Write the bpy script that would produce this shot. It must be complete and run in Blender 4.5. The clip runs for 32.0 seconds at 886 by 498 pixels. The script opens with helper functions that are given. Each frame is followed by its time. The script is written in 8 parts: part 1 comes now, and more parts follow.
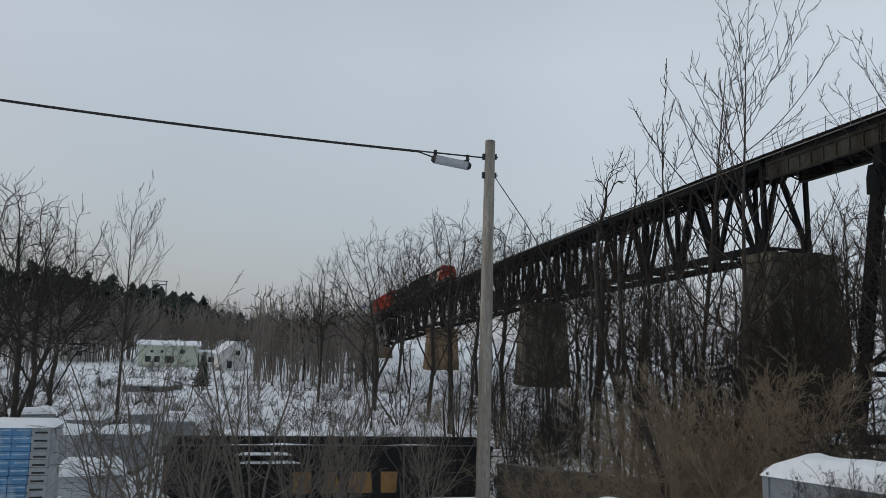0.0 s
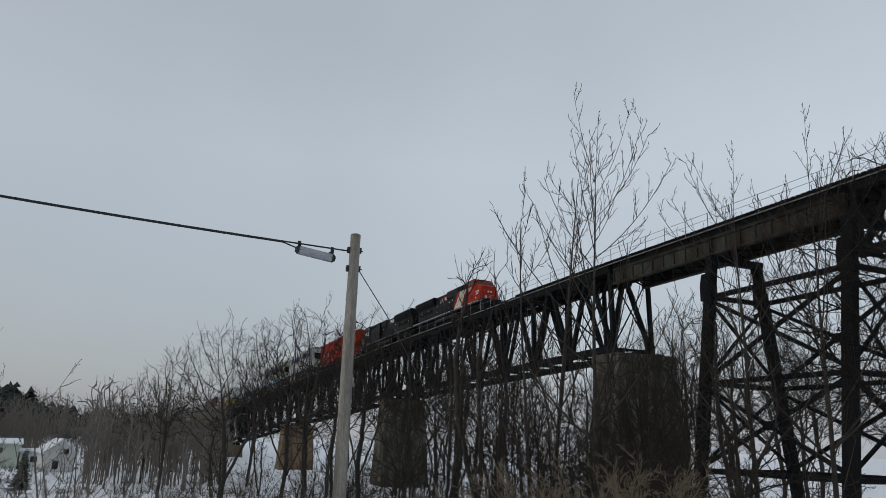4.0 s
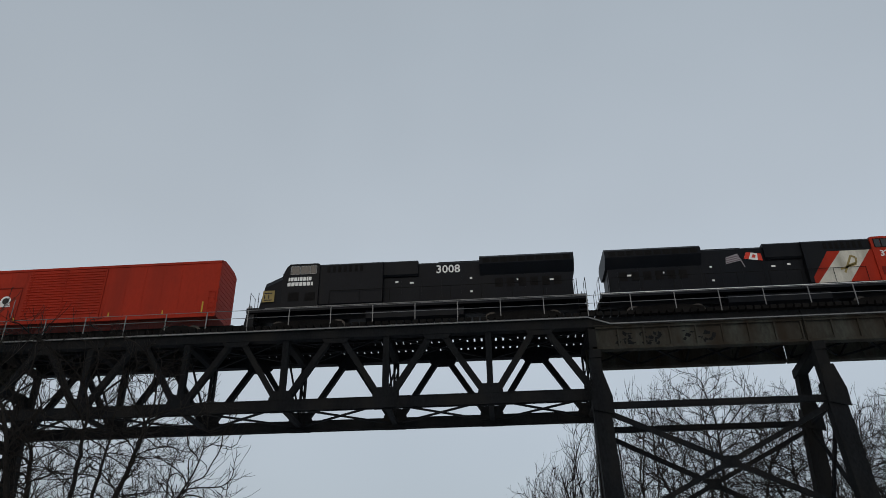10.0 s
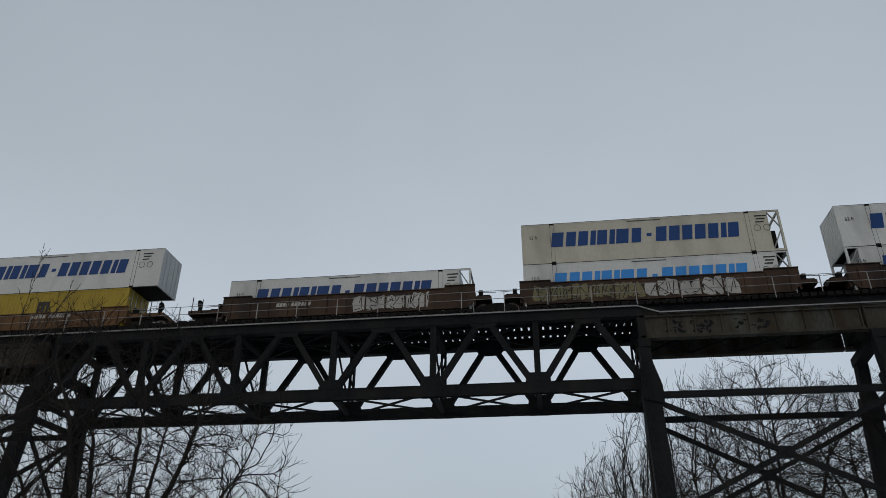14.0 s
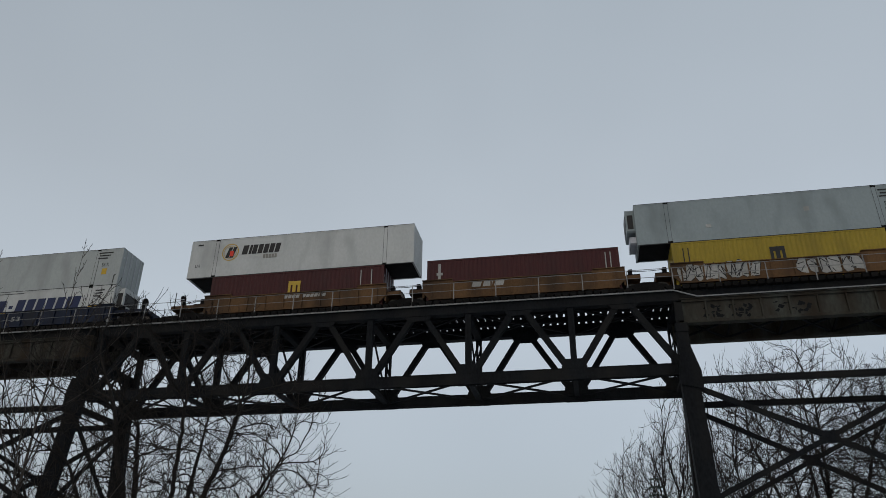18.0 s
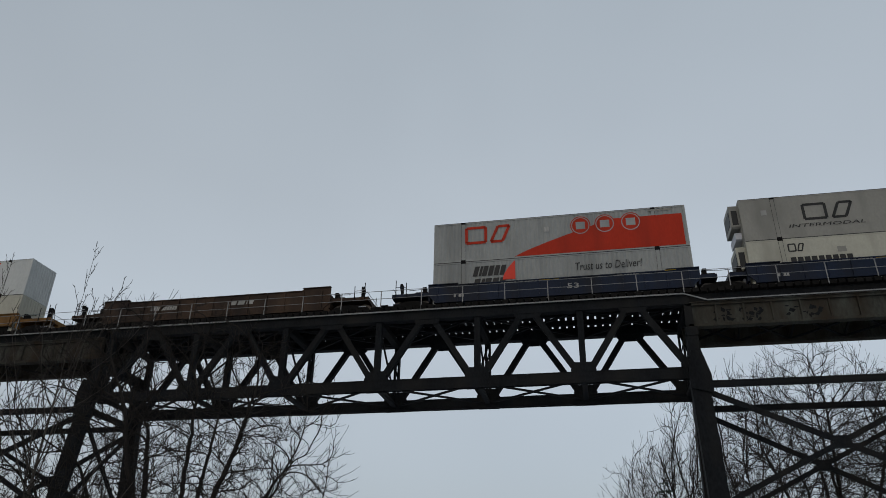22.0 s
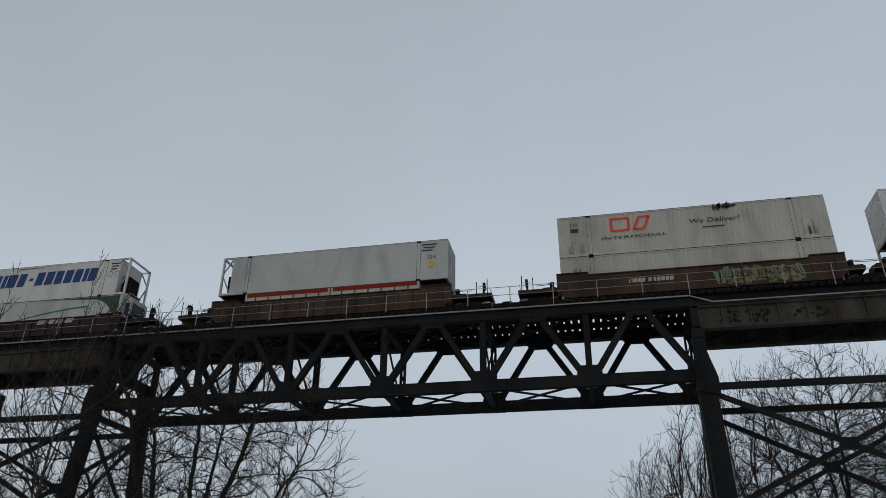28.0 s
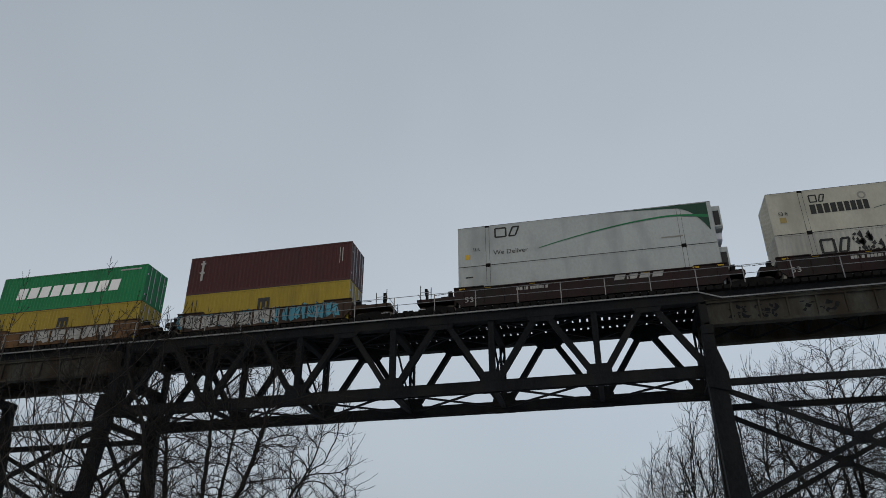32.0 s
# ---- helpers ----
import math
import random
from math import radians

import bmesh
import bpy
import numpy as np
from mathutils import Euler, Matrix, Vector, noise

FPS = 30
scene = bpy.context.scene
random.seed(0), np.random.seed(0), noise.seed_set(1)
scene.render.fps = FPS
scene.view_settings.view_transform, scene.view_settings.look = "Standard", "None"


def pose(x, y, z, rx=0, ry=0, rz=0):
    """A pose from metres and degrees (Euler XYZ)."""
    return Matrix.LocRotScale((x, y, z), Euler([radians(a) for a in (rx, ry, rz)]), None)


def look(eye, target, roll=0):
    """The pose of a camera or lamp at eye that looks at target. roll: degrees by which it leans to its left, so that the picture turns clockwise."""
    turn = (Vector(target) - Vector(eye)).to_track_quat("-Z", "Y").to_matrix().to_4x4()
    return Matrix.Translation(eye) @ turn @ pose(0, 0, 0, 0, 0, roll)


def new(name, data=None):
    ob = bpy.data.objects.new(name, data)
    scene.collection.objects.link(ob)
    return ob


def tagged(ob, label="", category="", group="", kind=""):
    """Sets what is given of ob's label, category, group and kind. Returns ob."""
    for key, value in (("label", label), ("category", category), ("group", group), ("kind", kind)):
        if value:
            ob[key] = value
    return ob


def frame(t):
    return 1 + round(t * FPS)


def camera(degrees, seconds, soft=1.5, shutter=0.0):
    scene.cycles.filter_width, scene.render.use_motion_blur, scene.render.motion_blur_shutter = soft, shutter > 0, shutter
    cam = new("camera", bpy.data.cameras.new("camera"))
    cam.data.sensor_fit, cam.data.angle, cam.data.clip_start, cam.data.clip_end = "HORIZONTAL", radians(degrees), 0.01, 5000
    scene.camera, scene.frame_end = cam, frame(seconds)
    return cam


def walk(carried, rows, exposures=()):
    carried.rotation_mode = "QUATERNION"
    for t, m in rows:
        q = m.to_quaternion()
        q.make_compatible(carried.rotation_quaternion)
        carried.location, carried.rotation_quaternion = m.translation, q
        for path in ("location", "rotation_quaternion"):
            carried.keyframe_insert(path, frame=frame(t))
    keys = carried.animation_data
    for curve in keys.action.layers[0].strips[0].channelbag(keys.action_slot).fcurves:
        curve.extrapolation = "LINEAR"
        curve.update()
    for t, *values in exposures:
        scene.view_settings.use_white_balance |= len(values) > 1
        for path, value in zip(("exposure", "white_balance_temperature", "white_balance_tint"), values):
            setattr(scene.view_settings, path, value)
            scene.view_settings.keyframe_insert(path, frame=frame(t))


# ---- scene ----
# The camera stands still on the bank and pans from the far end of the bridge to the main span.
# X runs along the track the way the train goes, Y away from the bank towards the bridge.
EYE = 1.6
cam = camera(62.3, 32.0, soft=0.75)
VIEW = [
    (0, 97.14, -1.84, 77.87),
    (0.5, 97.96, -1.79, 77.63),
    (1, 98.78, -1.74, 76.96),
    (1.5, 99.61, -1.57, 75.31),
    (2, 100.59, -1.72, 73.65),
    (2.5, 101.82, -1.74, 71.41),
    (4.5, 106.43, -2.32, 63.41),
    (5, 108.16, -2.91, 57.57),
    (5.5, 109.56, -3.25, 53.11),
    (6, 111.08, -3.35, 49.90),
    (6.5, 112.70, -3.71, 44.06),
    (7, 114.44, -3.81, 36.77),
    (7.5, 115.66, -3.45, 28.91),
    (8, 116.62, -2.53, 21.51),
    (8.5, 117.57, -1.04, 14.01),
    (9, 118.23, 0.29, 6.95),
    (9.5, 118.59, 0.64, 5.06),
    (10, 118.47, 0.82, 4.35),
    (10.5, 118.22, 0.90, 4.44),
    (11, 117.94, 0.86, 4.78),
    (11.5, 117.95, 0.51, 5.36),
    (12, 117.94, 0.33, 6.09),
    (12.5, 117.67, -0.02, 6.74),
    (13, 117.65, -0.05, 7.11),
    (13.5, 117.57, -0.13, 7.43),
    (14, 117.67, -0.27, 7.83),
    (14.5, 117.50, -0.30, 8.62),
    (16.5, 117.09, -0.25, 10.35),
    (17, 117.08, -0.32, 10.55),
    (17.5, 116.70, -0.38, 10.62),
    (18, 116.72, -0.48, 10.65),
    (18.5, 116.70, -0.57, 10.78),
    (19, 116.77, -0.63, 11.00),
    (19.5, 116.71, -0.75, 10.99),
    (20, 116.85, -0.78, 11.10),
    (20.5, 116.92, -0.78, 11.12),
    (21, 116.96, -0.79, 11.13),
    (21.5, 117.03, -0.94, 11.18),
    (22, 116.94, -0.87, 11.24),
    (22.5, 116.97, -0.79, 11.30),
    (23, 117.11, -0.76, 11.45),
    (23.5, 117.04, -0.65, 11.64),
    (24, 116.89, -0.62, 11.87),
    (24.5, 116.84, -0.57, 11.99),
    (25, 116.90, -0.55, 11.94),
    (25.5, 117.03, -0.51, 11.89),
    (27.5, 117.19, -0.59, 11.93),
    (28, 117.25, -0.60, 11.80),
    (28.5, 117.30, -0.61, 11.84),
    (29, 117.18, -0.41, 12.06),
    (29.5, 117.00, -0.21, 12.19),
    (30, 117.01, 0.06, 12.25),
    (30.5, 117.10, 0.24, 12.41),
    (31, 117.16, 0.29, 12.48),
    (31.5, 117.27, 0.19, 12.58),
    (32, 117.33, 0.17, 12.79),
]
walk(cam, [(t, pose(0, 0, EYE, rx, ry, rz)) for t, rx, ry, rz in VIEW], [(0, 0.25), (2.5, 0.22), (5, 0.08), (7, 0.0), (10, -0.04), (32, -0.04)])

# ---- light: an even overcast winter sky ----
scene.view_settings.exposure = 0.0
world = bpy.data.worlds.new("overcast_sky")
scene.world = world
world.use_nodes = True
wn = world.node_tree
wn.nodes.clear()
w_out = wn.nodes.new("ShaderNodeOutputWorld")
w_bg = wn.nodes.new("ShaderNodeBackground")
w_sky = wn.nodes.new("ShaderNodeTexSky")
w_sky.sky_type = "NISHITA"
w_sky.sun_disc = False
w_sky.sun_elevation, w_sky.sun_rotation = radians(28), radians(200)
w_sky.dust_density, w_sky.ozone_density = 4.0, 2.0
w_co = wn.nodes.new("ShaderNodeTexCoord")
w_sep = wn.nodes.new("ShaderNodeSeparateXYZ")
w_ramp = wn.nodes.new("ShaderNodeValToRGB")
w_noise = wn.nodes.new("ShaderNodeTexNoise")
w_noise.inputs["Scale"].default_value, w_noise.inputs["Detail"].default_value = 1.6, 3
w_nr = wn.nodes.new("ShaderNodeMapRange")
w_nr.inputs["From Min"].default_value, w_nr.inputs["From Max"].default_value = 0.3, 0.7
w_nr.inputs["To Min"].default_value, w_nr.inputs["To Max"].default_value = 0.93, 1.07
w_mul = wn.nodes.new("ShaderNodeVectorMath")
w_mul.operation = "SCALE"
w_mix = wn.nodes.new("ShaderNodeMixRGB")
w_mix.inputs["Fac"].default_value = 0.03
wn.links.new(w_co.outputs["Generated"], w_sep.inputs[0])
wn.links.new(w_sep.outputs["Z"], w_ramp.inputs[0])
wn.links.new(w_co.outputs["Generated"], w_noise.inputs["Vector"])
wn.links.new(w_noise.outputs["Fac"], w_nr.inputs["Value"])
wn.links.new(w_ramp.outputs["Color"], w_mul.inputs[0])
w_side = wn.nodes.new("ShaderNodeMapRange")
w_side.inputs["From Min"].default_value, w_side.inputs["From Max"].default_value = -0.4, 0.7
w_side.inputs["To Min"].default_value, w_side.inputs["To Max"].default_value = 0.70, 1.0
w_both = wn.nodes.new("ShaderNodeMath")
w_both.operation = "MULTIPLY"
wn.links.new(w_sep.outputs["Y"], w_side.inputs["Value"])
wn.links.new(w_side.outputs[0], w_both.inputs[0])
wn.links.new(w_nr.outputs[0], w_both.inputs[1])
wn.links.new(w_both.outputs[0], w_mul.inputs["Scale"])
wn.links.new(w_mul.outputs[0], w_mix.inputs[1])
wn.links.new(w_sky.outputs[0], w_mix.inputs[2])
wn.links.new(w_mix.outputs[0], w_bg.inputs["Color"])
wn.links.new(w_bg.outputs[0], w_out.inputs[0])
SKY_STOPS = [(0.0, (0.36, 0.38, 0.41)), (0.12, (0.385, 0.42, 0.45)), (0.36, (0.46, 0.505, 0.54)), (0.5, (0.42, 0.46, 0.49)), (0.70, (0.385, 0.43, 0.465)), (1.0, (0.40, 0.44, 0.47))]
while len(w_ramp.color_ramp.elements) < len(SKY_STOPS):
    w_ramp.color_ramp.elements.new(0.5)
for el, (at, col) in zip(w_ramp.color_ramp.elements, SKY_STOPS):
    el.position, el.color = at, (*col, 1)
w_bg.inputs["Strength"].default_value = 1.0
sun_data = bpy.data.lights.new("sun", "SUN")
sun_data.energy, sun_data.angle, sun_data.color = 0.2, radians(35), (1.0, 0.97, 0.93)
sun = new("sun", sun_data)
sun.matrix_world = look((0, -60, 70), (0, 10, 0))

# ---- materials ----
def material(name, base, rough=0.7, metal=0.0, vary=0.25, scale=1.5, fine=18.0, bump=0.15, dirt=None, dirt_amount=0.35, dirt_scale=0.6, streak=1.0, piece=0.0, bump_dist=0.02, gloss=0.5):
    """Base colour broken up at two scales, an optional second colour in patches (rust, grime), and fine relief."""
    m = bpy.data.materials.new(name)
    m.use_nodes = True
    nt = m.node_tree
    n, l = nt.nodes, nt.links
    b = n["Principled BSDF"]
    b.inputs["Roughness"].default_value, b.inputs["Metallic"].default_value = rough, metal
    b.inputs["Specular IOR Level"].default_value = gloss
    co = n.new("ShaderNodeTexCoord")
    mp = n.new("ShaderNodeMapping")
    mp.inputs["Scale"].default_value = (1, 1, 1 / streak)
    l.new(co.outputs["Object"], mp.inputs[0])
    big = n.new("ShaderNodeTexNoise")
    big.inputs["Scale"].default_value, big.inputs["Detail"].default_value = scale, 4
    small = n.new("ShaderNodeTexNoise")
    small.inputs["Scale"].default_value, small.inputs["Detail"].default_value = fine, 3
    l.new(mp.outputs[0], big.inputs["Vector"])
    l.new(mp.outputs[0], small.inputs["Vector"])
    add = n.new("ShaderNodeMath")
    add.operation = "ADD"
    l.new(big.outputs["Fac"], add.inputs[0])
    l.new(small.outputs["Fac"], add.inputs[1])
    rng = n.new("ShaderNodeMapRange")
    rng.inputs["From Min"].default_value, rng.inputs["From Max"].default_value = 0.7, 1.3
    rng.inputs["To Min"].default_value, rng.inputs["To Max"].default_value = 1 - vary, 1 + vary
    l.new(add.outputs[0], rng.inputs["Value"])
    sc = n.new("ShaderNodeVectorMath")
    sc.operation = "SCALE"
    sc.inputs[0].default_value = base
    l.new(rng.outputs[0], sc.inputs["Scale"])
    out = sc.outputs[0]
    if piece:
        info = n.new("ShaderNodeObjectInfo")
        pr = n.new("ShaderNodeMapRange")
        pr.inputs["To Min"].default_value, pr.inputs["To Max"].default_value = 1 - piece, 1 + piece
        l.new(info.outputs["Random"], pr.inputs["Value"])
        s2 = n.new("ShaderNodeVectorMath")
        s2.operation = "SCALE"
        l.new(out, s2.inputs[0])
        l.new(pr.outputs[0], s2.inputs["Scale"])
        out = s2.outputs[0]
    if dirt:
        dn = n.new("ShaderNodeTexNoise")
        dn.inputs["Scale"].default_value, dn.inputs["Detail"].default_value = dirt_scale, 6
        dm = n.new("ShaderNodeMapping")
        dm.inputs["Scale"].default_value = (1, 1, 1 / (streak * 2.0))
        l.new(co.outputs["Object"], dm.inputs[0])
        l.new(dm.outputs[0], dn.inputs["Vector"])
        dr = n.new("ShaderNodeValToRGB")
        dr.color_ramp.elements[0].position, dr.color_ramp.elements[1].position = 0.62 - dirt_amount * 0.4, 0.82 - dirt_amount * 0.3
        l.new(dn.outputs["Fac"], dr.inputs[0])
        mx = n.new("ShaderNodeMixRGB")
        mx.inputs[2].default_value = (*dirt, 1)
        l.new(dr.outputs[0], mx.inputs[0])
        l.new(out, mx.inputs[1])
        out = mx.outputs[0]
    l.new(out, b.inputs["Base Color"])
    if bump:
        bp = n.new("ShaderNodeBump")
        bp.inputs["Strength"].default_value, bp.inputs["Distance"].default_value = bump, bump_dist
        l.new(add.outputs[0], bp.inputs["Height"])
        l.new(bp.outputs[0], b.inputs["Normal"])
    return m


M = {}
M["steel"] = material("dark_bridge_steel", (0.0092, 0.0104, 0.0118), 0.8, 0.0, 0.35, 0.8, 9, 0.25, (0.0165, 0.0160, 0.0152), 0.4, 0.5, 2, gloss=0.06)
M["girder"] = material("weathered_grey_girder", (0.046, 0.048, 0.041), 0.8, 0.0, 0.35, 0.9, 7, 0.2, (0.027, 0.020, 0.014), 0.6, 0.75, 2.5, gloss=0.10)
M["edge"] = material("galvanised_walkway_edge", (0.16, 0.165, 0.165), 0.6, 0.2, 0.25, 0.5, 8, 0.1)
M["handrail"] = material("grey_handrail_pipe", (0.17, 0.172, 0.172), 0.5, 0.3, 0.2, 2, 20, 0.05)
M["rail"] = material("worn_rail_steel", (0.09, 0.075, 0.065), 0.45, 0.7, 0.25, 2, 20, 0.1)
M["tie"] = material("creosoted_timber", (0.0075, 0.0070, 0.0066), 0.9, 0, 0.35, 2.5, 22, 0.4, piece=0.3, gloss=0.08)
M["concrete"] = material("old_pier_concrete", (0.110, 0.100, 0.080), 0.92, 0, 0.45, 0.9, 5, 0.6, (0.040, 0.037, 0.030), 0.6, 0.8, 1.6, gloss=0.15)
M["stone"] = material("tan_pier_stone", (0.20, 0.145, 0.09), 0.92, 0, 0.25, 0.5, 6, 0.5, (0.11, 0.08, 0.06), 0.45, 0.3, 2, gloss=0.15)
M["snow"] = material("snow", (0.74, 0.765, 0.80), 0.6, 0, 0.08, 0.35, 5, 0.35, bump_dist=0.06)
M["bark"] = material("grey_brown_bark", (0.056, 0.050, 0.044), 0.95, 0, 0.35, 4, 30, 0.4, gloss=0.1)
M["twig"] = material("bare_twigs", (0.038, 0.033, 0.029), 0.9, 0, 0.3, 1.0, 10, 0.0, gloss=0.05)
# darker bark and twigs for the arching and dense trees
M["dark_bark"] = material("dark_grey_brown_bark", (0.024, 0.0215, 0.0195), 0.95, 0, 0.35, 4, 30, 0.4, gloss=0.08)
M["dark_twig"] = material("dark_bare_twigs", (0.022, 0.0195, 0.0175), 0.9, 0, 0.3, 1.0, 10, 0.0, gloss=0.05)
M["sapling_bark"] = material("pale_sapling_bark", (0.13, 0.116, 0.10), 0.9, 0, 0.3, 4, 25, 0.2, gloss=0.1)
# far woods: distance haze is put into the colour, paler than the near twigs
M["woods"] = material("grey_brown_woods_in_haze", (0.165, 0.146, 0.130), 0.95, 0, 0.3, 0.05, 0.6, 0.0, gloss=0.05)
M["brush"] = material("tan_brown_brush", (0.20, 0.160, 0.115), 0.9, 0, 0.3, 1.0, 10, 0.0, gloss=0.1)
M["pine"] = material("dark_pine_needles", (0.030, 0.040, 0.034), 0.9, 0, 0.4, 0.5, 6, 0.0, gloss=0.1)
M["wood"] = material("silvered_pole_wood", (0.27, 0.25, 0.215), 0.9, 0, 0.42, 5, 60, 0.5, (0.11, 0.095, 0.08), 0.45, 5.0, 7)
M["black"] = material("black_paint", (0.0050, 0.0062, 0.0088), 0.45, 0, 0.25, 0.7, 12, 0.06, (0.009, 0.0095, 0.0105), 0.3, 0.5, 2, gloss=0.10)
M["underframe"] = material("grimy_underframe", (0.0085, 0.008, 0.0078), 0.85, 0, 0.35, 1.5, 14, 0.2, gloss=0.08)
M["wheel"] = material("wheel_steel", (0.06, 0.055, 0.05), 0.5, 0.6, 0.2, 3, 20, 0.1)
M["red"] = material("red_orange_paint", (0.335, 0.024, 0.0090), 0.6, 0, 0.12, 0.5, 10, 0.05, (0.24, 0.020, 0.009), 0.3, 0.5, 3, gloss=0.12)
# darker red for dull red parts, and for the shade painted under the boxcar roof
M["red_shade"] = material("dark_red_paint_and_shade", (0.16, 0.012, 0.006), 0.65, 0, 0.15, 0.8, 10, 0.05, gloss=0.12)
M["stripe_white"] = material("grimy_white_stripe", (0.52, 0.50, 0.43), 0.6, 0, 0.12, 1, 12, 0.03, (0.30, 0.28, 0.22), 0.3, 1.2, 2, gloss=0.2)
M["flag_grey"] = material("faded_grey_decal", (0.27, 0.25, 0.26), 0.6, 0, 0.15, 2, 15, 0.02, gloss=0.15)
M["flag_dusk"] = material("faded_plum_decal", (0.12, 0.085, 0.10), 0.6, 0, 0.15, 2, 15, 0.02, gloss=0.15)
M["white_paint"] = material("white_lettering", (0.72, 0.72, 0.70), 0.5, 0, 0.08, 1, 15, 0.02)
M["glass"] = material("dark_cab_glass", (0.02, 0.022, 0.024), 0.12, 0, 0.1, 1, 5, 0)
M["zinc"] = material("galvanised_grey", (0.36, 0.37, 0.40), 0.5, 0.3, 0.12, 2, 20, 0.05)
M["wire"] = material("black_cable_sheath", (0.015, 0.015, 0.015), 0.6, 0, 0.1, 1, 10, 0)


# ---- mesh tools ----
class MB:
    """Collects boxes, beams, tubes and prisms into one mesh."""
    def __init__(self):
        self.v, self.f = [], []

    def add(self, vs, fs):
        o = len(self.v)
        self.v.extend(tuple(p) for p in vs)
        self.f.extend(tuple(i + o for i in q) for q in fs)
        return self

    def box(self, x0, x1, y0, y1, z0, z1, c=0.0):
        if c:
            return self.bevel_box(x0, x1, y0, y1, z0, z1, c)
        vs = [(x, y, z) for x in (x0, x1) for y in (y0, y1) for z in (z0, z1)]
        return self.add(vs, [(0, 1, 3, 2), (4, 6, 7, 5), (0, 4, 5, 1), (2, 3, 7, 6), (0, 2, 6, 4), (1, 5, 7, 3)])

    def bevel_box(self, x0, x1, y0, y1, z0, z1, c):
        """A box with its edges along X chamfered."""
        prof = [(y0 + c, z0), (y1 - c, z0), (y1, z0 + c), (y1, z1 - c), (y1 - c, z1), (y0 + c, z1), (y0, z1 - c), (y0, z0 + c)]
        return self.prism_x(prof, x0, x1)

    def prism_x(self, prof, x0, x1):
        n = len(prof)
        vs = [(x, y, z) for x in (x0, x1) for y, z in prof]
        fs = [(i, (i + 1) % n, n + (i + 1) % n, n + i) for i in range(n)] + [tuple(range(n))[::-1], tuple(range(n, 2 * n))]
        return self.add(vs, fs)

    def prism_y(self, prof, y0, y1):
        """prof: (x, z) corners, swept along Y."""
        n = len(prof)
        vs = [(x, y, z) for y in (y0, y1) for x, z in prof]
        fs = [(i, (i + 1) % n, n + (i + 1) % n, n + i)[::-1] for i in range(n)] + [tuple(range(n)), tuple(range(n, 2 * n))[::-1]]
        return self.add(vs, fs)

    def beam(self, a, b, w, h, side=(0, 1, 0)):
        """A rectangular bar from a to b: w across the side vector, h along it."""
        a, b, s = Vector(a), Vector(b), Vector(side)
        d = (b - a).normalized()
        u = d.cross(s)
        if u.length < 1e-4:
            u = d.cross(Vector((1, 0, 0)))
        u.normalize()
        s = u.cross(d).normalized()
        vs = [p + u * (i * w / 2) + s * (j * h / 2) for p in (a, b) for i, j in ((-1, -1), (1, -1), (1, 1), (-1, 1))]
        return self.add(vs, [(0, 3, 2, 1), (4, 5, 6, 7), (0, 1, 5, 4), (1, 2, 6, 5), (2, 3, 7, 6), (3, 0, 4, 7)])

    def tube(self, pts, radii, n=6, cap=True):
        pts = [Vector(p) for p in pts]
        rings = []
        for i, p in enumerate(pts):
            d = (pts[min(i + 1, len(pts) - 1)] - pts[max(i - 1, 0)]).normalized()
            u = d.cross(Vector((0, 0, 1)) if abs(d.z) < 0.9 else Vector((1, 0, 0))).normalized()
            w = d.cross(u)
            r = radii[i] if isinstance(radii, (list, tuple)) else radii
            rings.append([p + (u * math.cos(2 * math.pi * k / n) + w * math.sin(2 * math.pi * k / n)) * r for k in range(n)])
        vs = [q for ring in rings for q in ring]
        fs = [(i * n + k, i * n + (k + 1) % n, (i + 1) * n + (k + 1) % n, (i + 1) * n + k) for i in range(len(pts) - 1) for k in range(n)]
        if cap:
            fs += [tuple(range(n))[::-1], tuple(range(len(vs) - n, len(vs)))]
        return self.add(vs, fs)

    def laced(self, a, b, across, deep, plate=0.1, side=(0, 1, 0), step=0.7):
        """A built-up bar: two channels with zigzag lacing between them."""
        a, b, s = Vector(a), Vector(b), Vector(side)
        d = b - a
        length = d.length
        d.normalize()
        u = d.cross(s).normalized() * (across / 2 - plate / 2)
        self.beam(a + u, b + u, plate, deep, side)
        self.beam(a - u, b - u, plate, deep, side)
        k = max(2, int(length / step))
        for i in range(k):
            p, q = a + d * (length * i / k), a + d * (length * (i + 1) / k)
            sg = 1 if i % 2 else -1
            for f in (-1, 1):
                off = s * (f * deep * 0.42)
                self.beam(p + u * sg + off, q - u * sg + off, 0.06, 0.015, side)
        return self

    def mesh(self, name, mat, smooth=False):
        me = bpy.data.meshes.new(name)
        me.from_pydata(self.v, [], self.f)
        me.materials.append(M[mat] if isinstance(mat, str) else mat)
        if smooth:
            me.polygons.foreach_set("use_smooth", [True] * len(me.polygons))
        me.update()
        return me


def part(name, mb, mat, parent, label="", smooth=False):
    ob = new(name, mb.mesh(name, mat, smooth) if isinstance(mb, MB) else mb)
    ob.parent = parent
    if label:
        tagged(ob, label)
    return ob


def thing(name, label, category, m=None, group="", kind=""):
    ob = new(name)
    ob.empty_display_size = 0.3
    if m is not None:
        ob.matrix_basis = m
    return tagged(ob, label, category, group, kind)


def solid(name, mb, mat, label, category, m=None, group="", kind="", smooth=False):
    ob = new(name, mb.mesh(name, mat, smooth))
    if m is not None:
        ob.matrix_basis = m
    return tagged(ob, label, category, group, kind)


LETTERS = {}


def text_mesh(body, size, mat, depth=0.004, shear=0.0, bold=0.0):
    key = (body, round(size, 3), mat, shear)
    if key not in LETTERS:
        LETTERS[key] = make_text(body, size, mat, depth, shear, bold)
    return LETTERS[key]


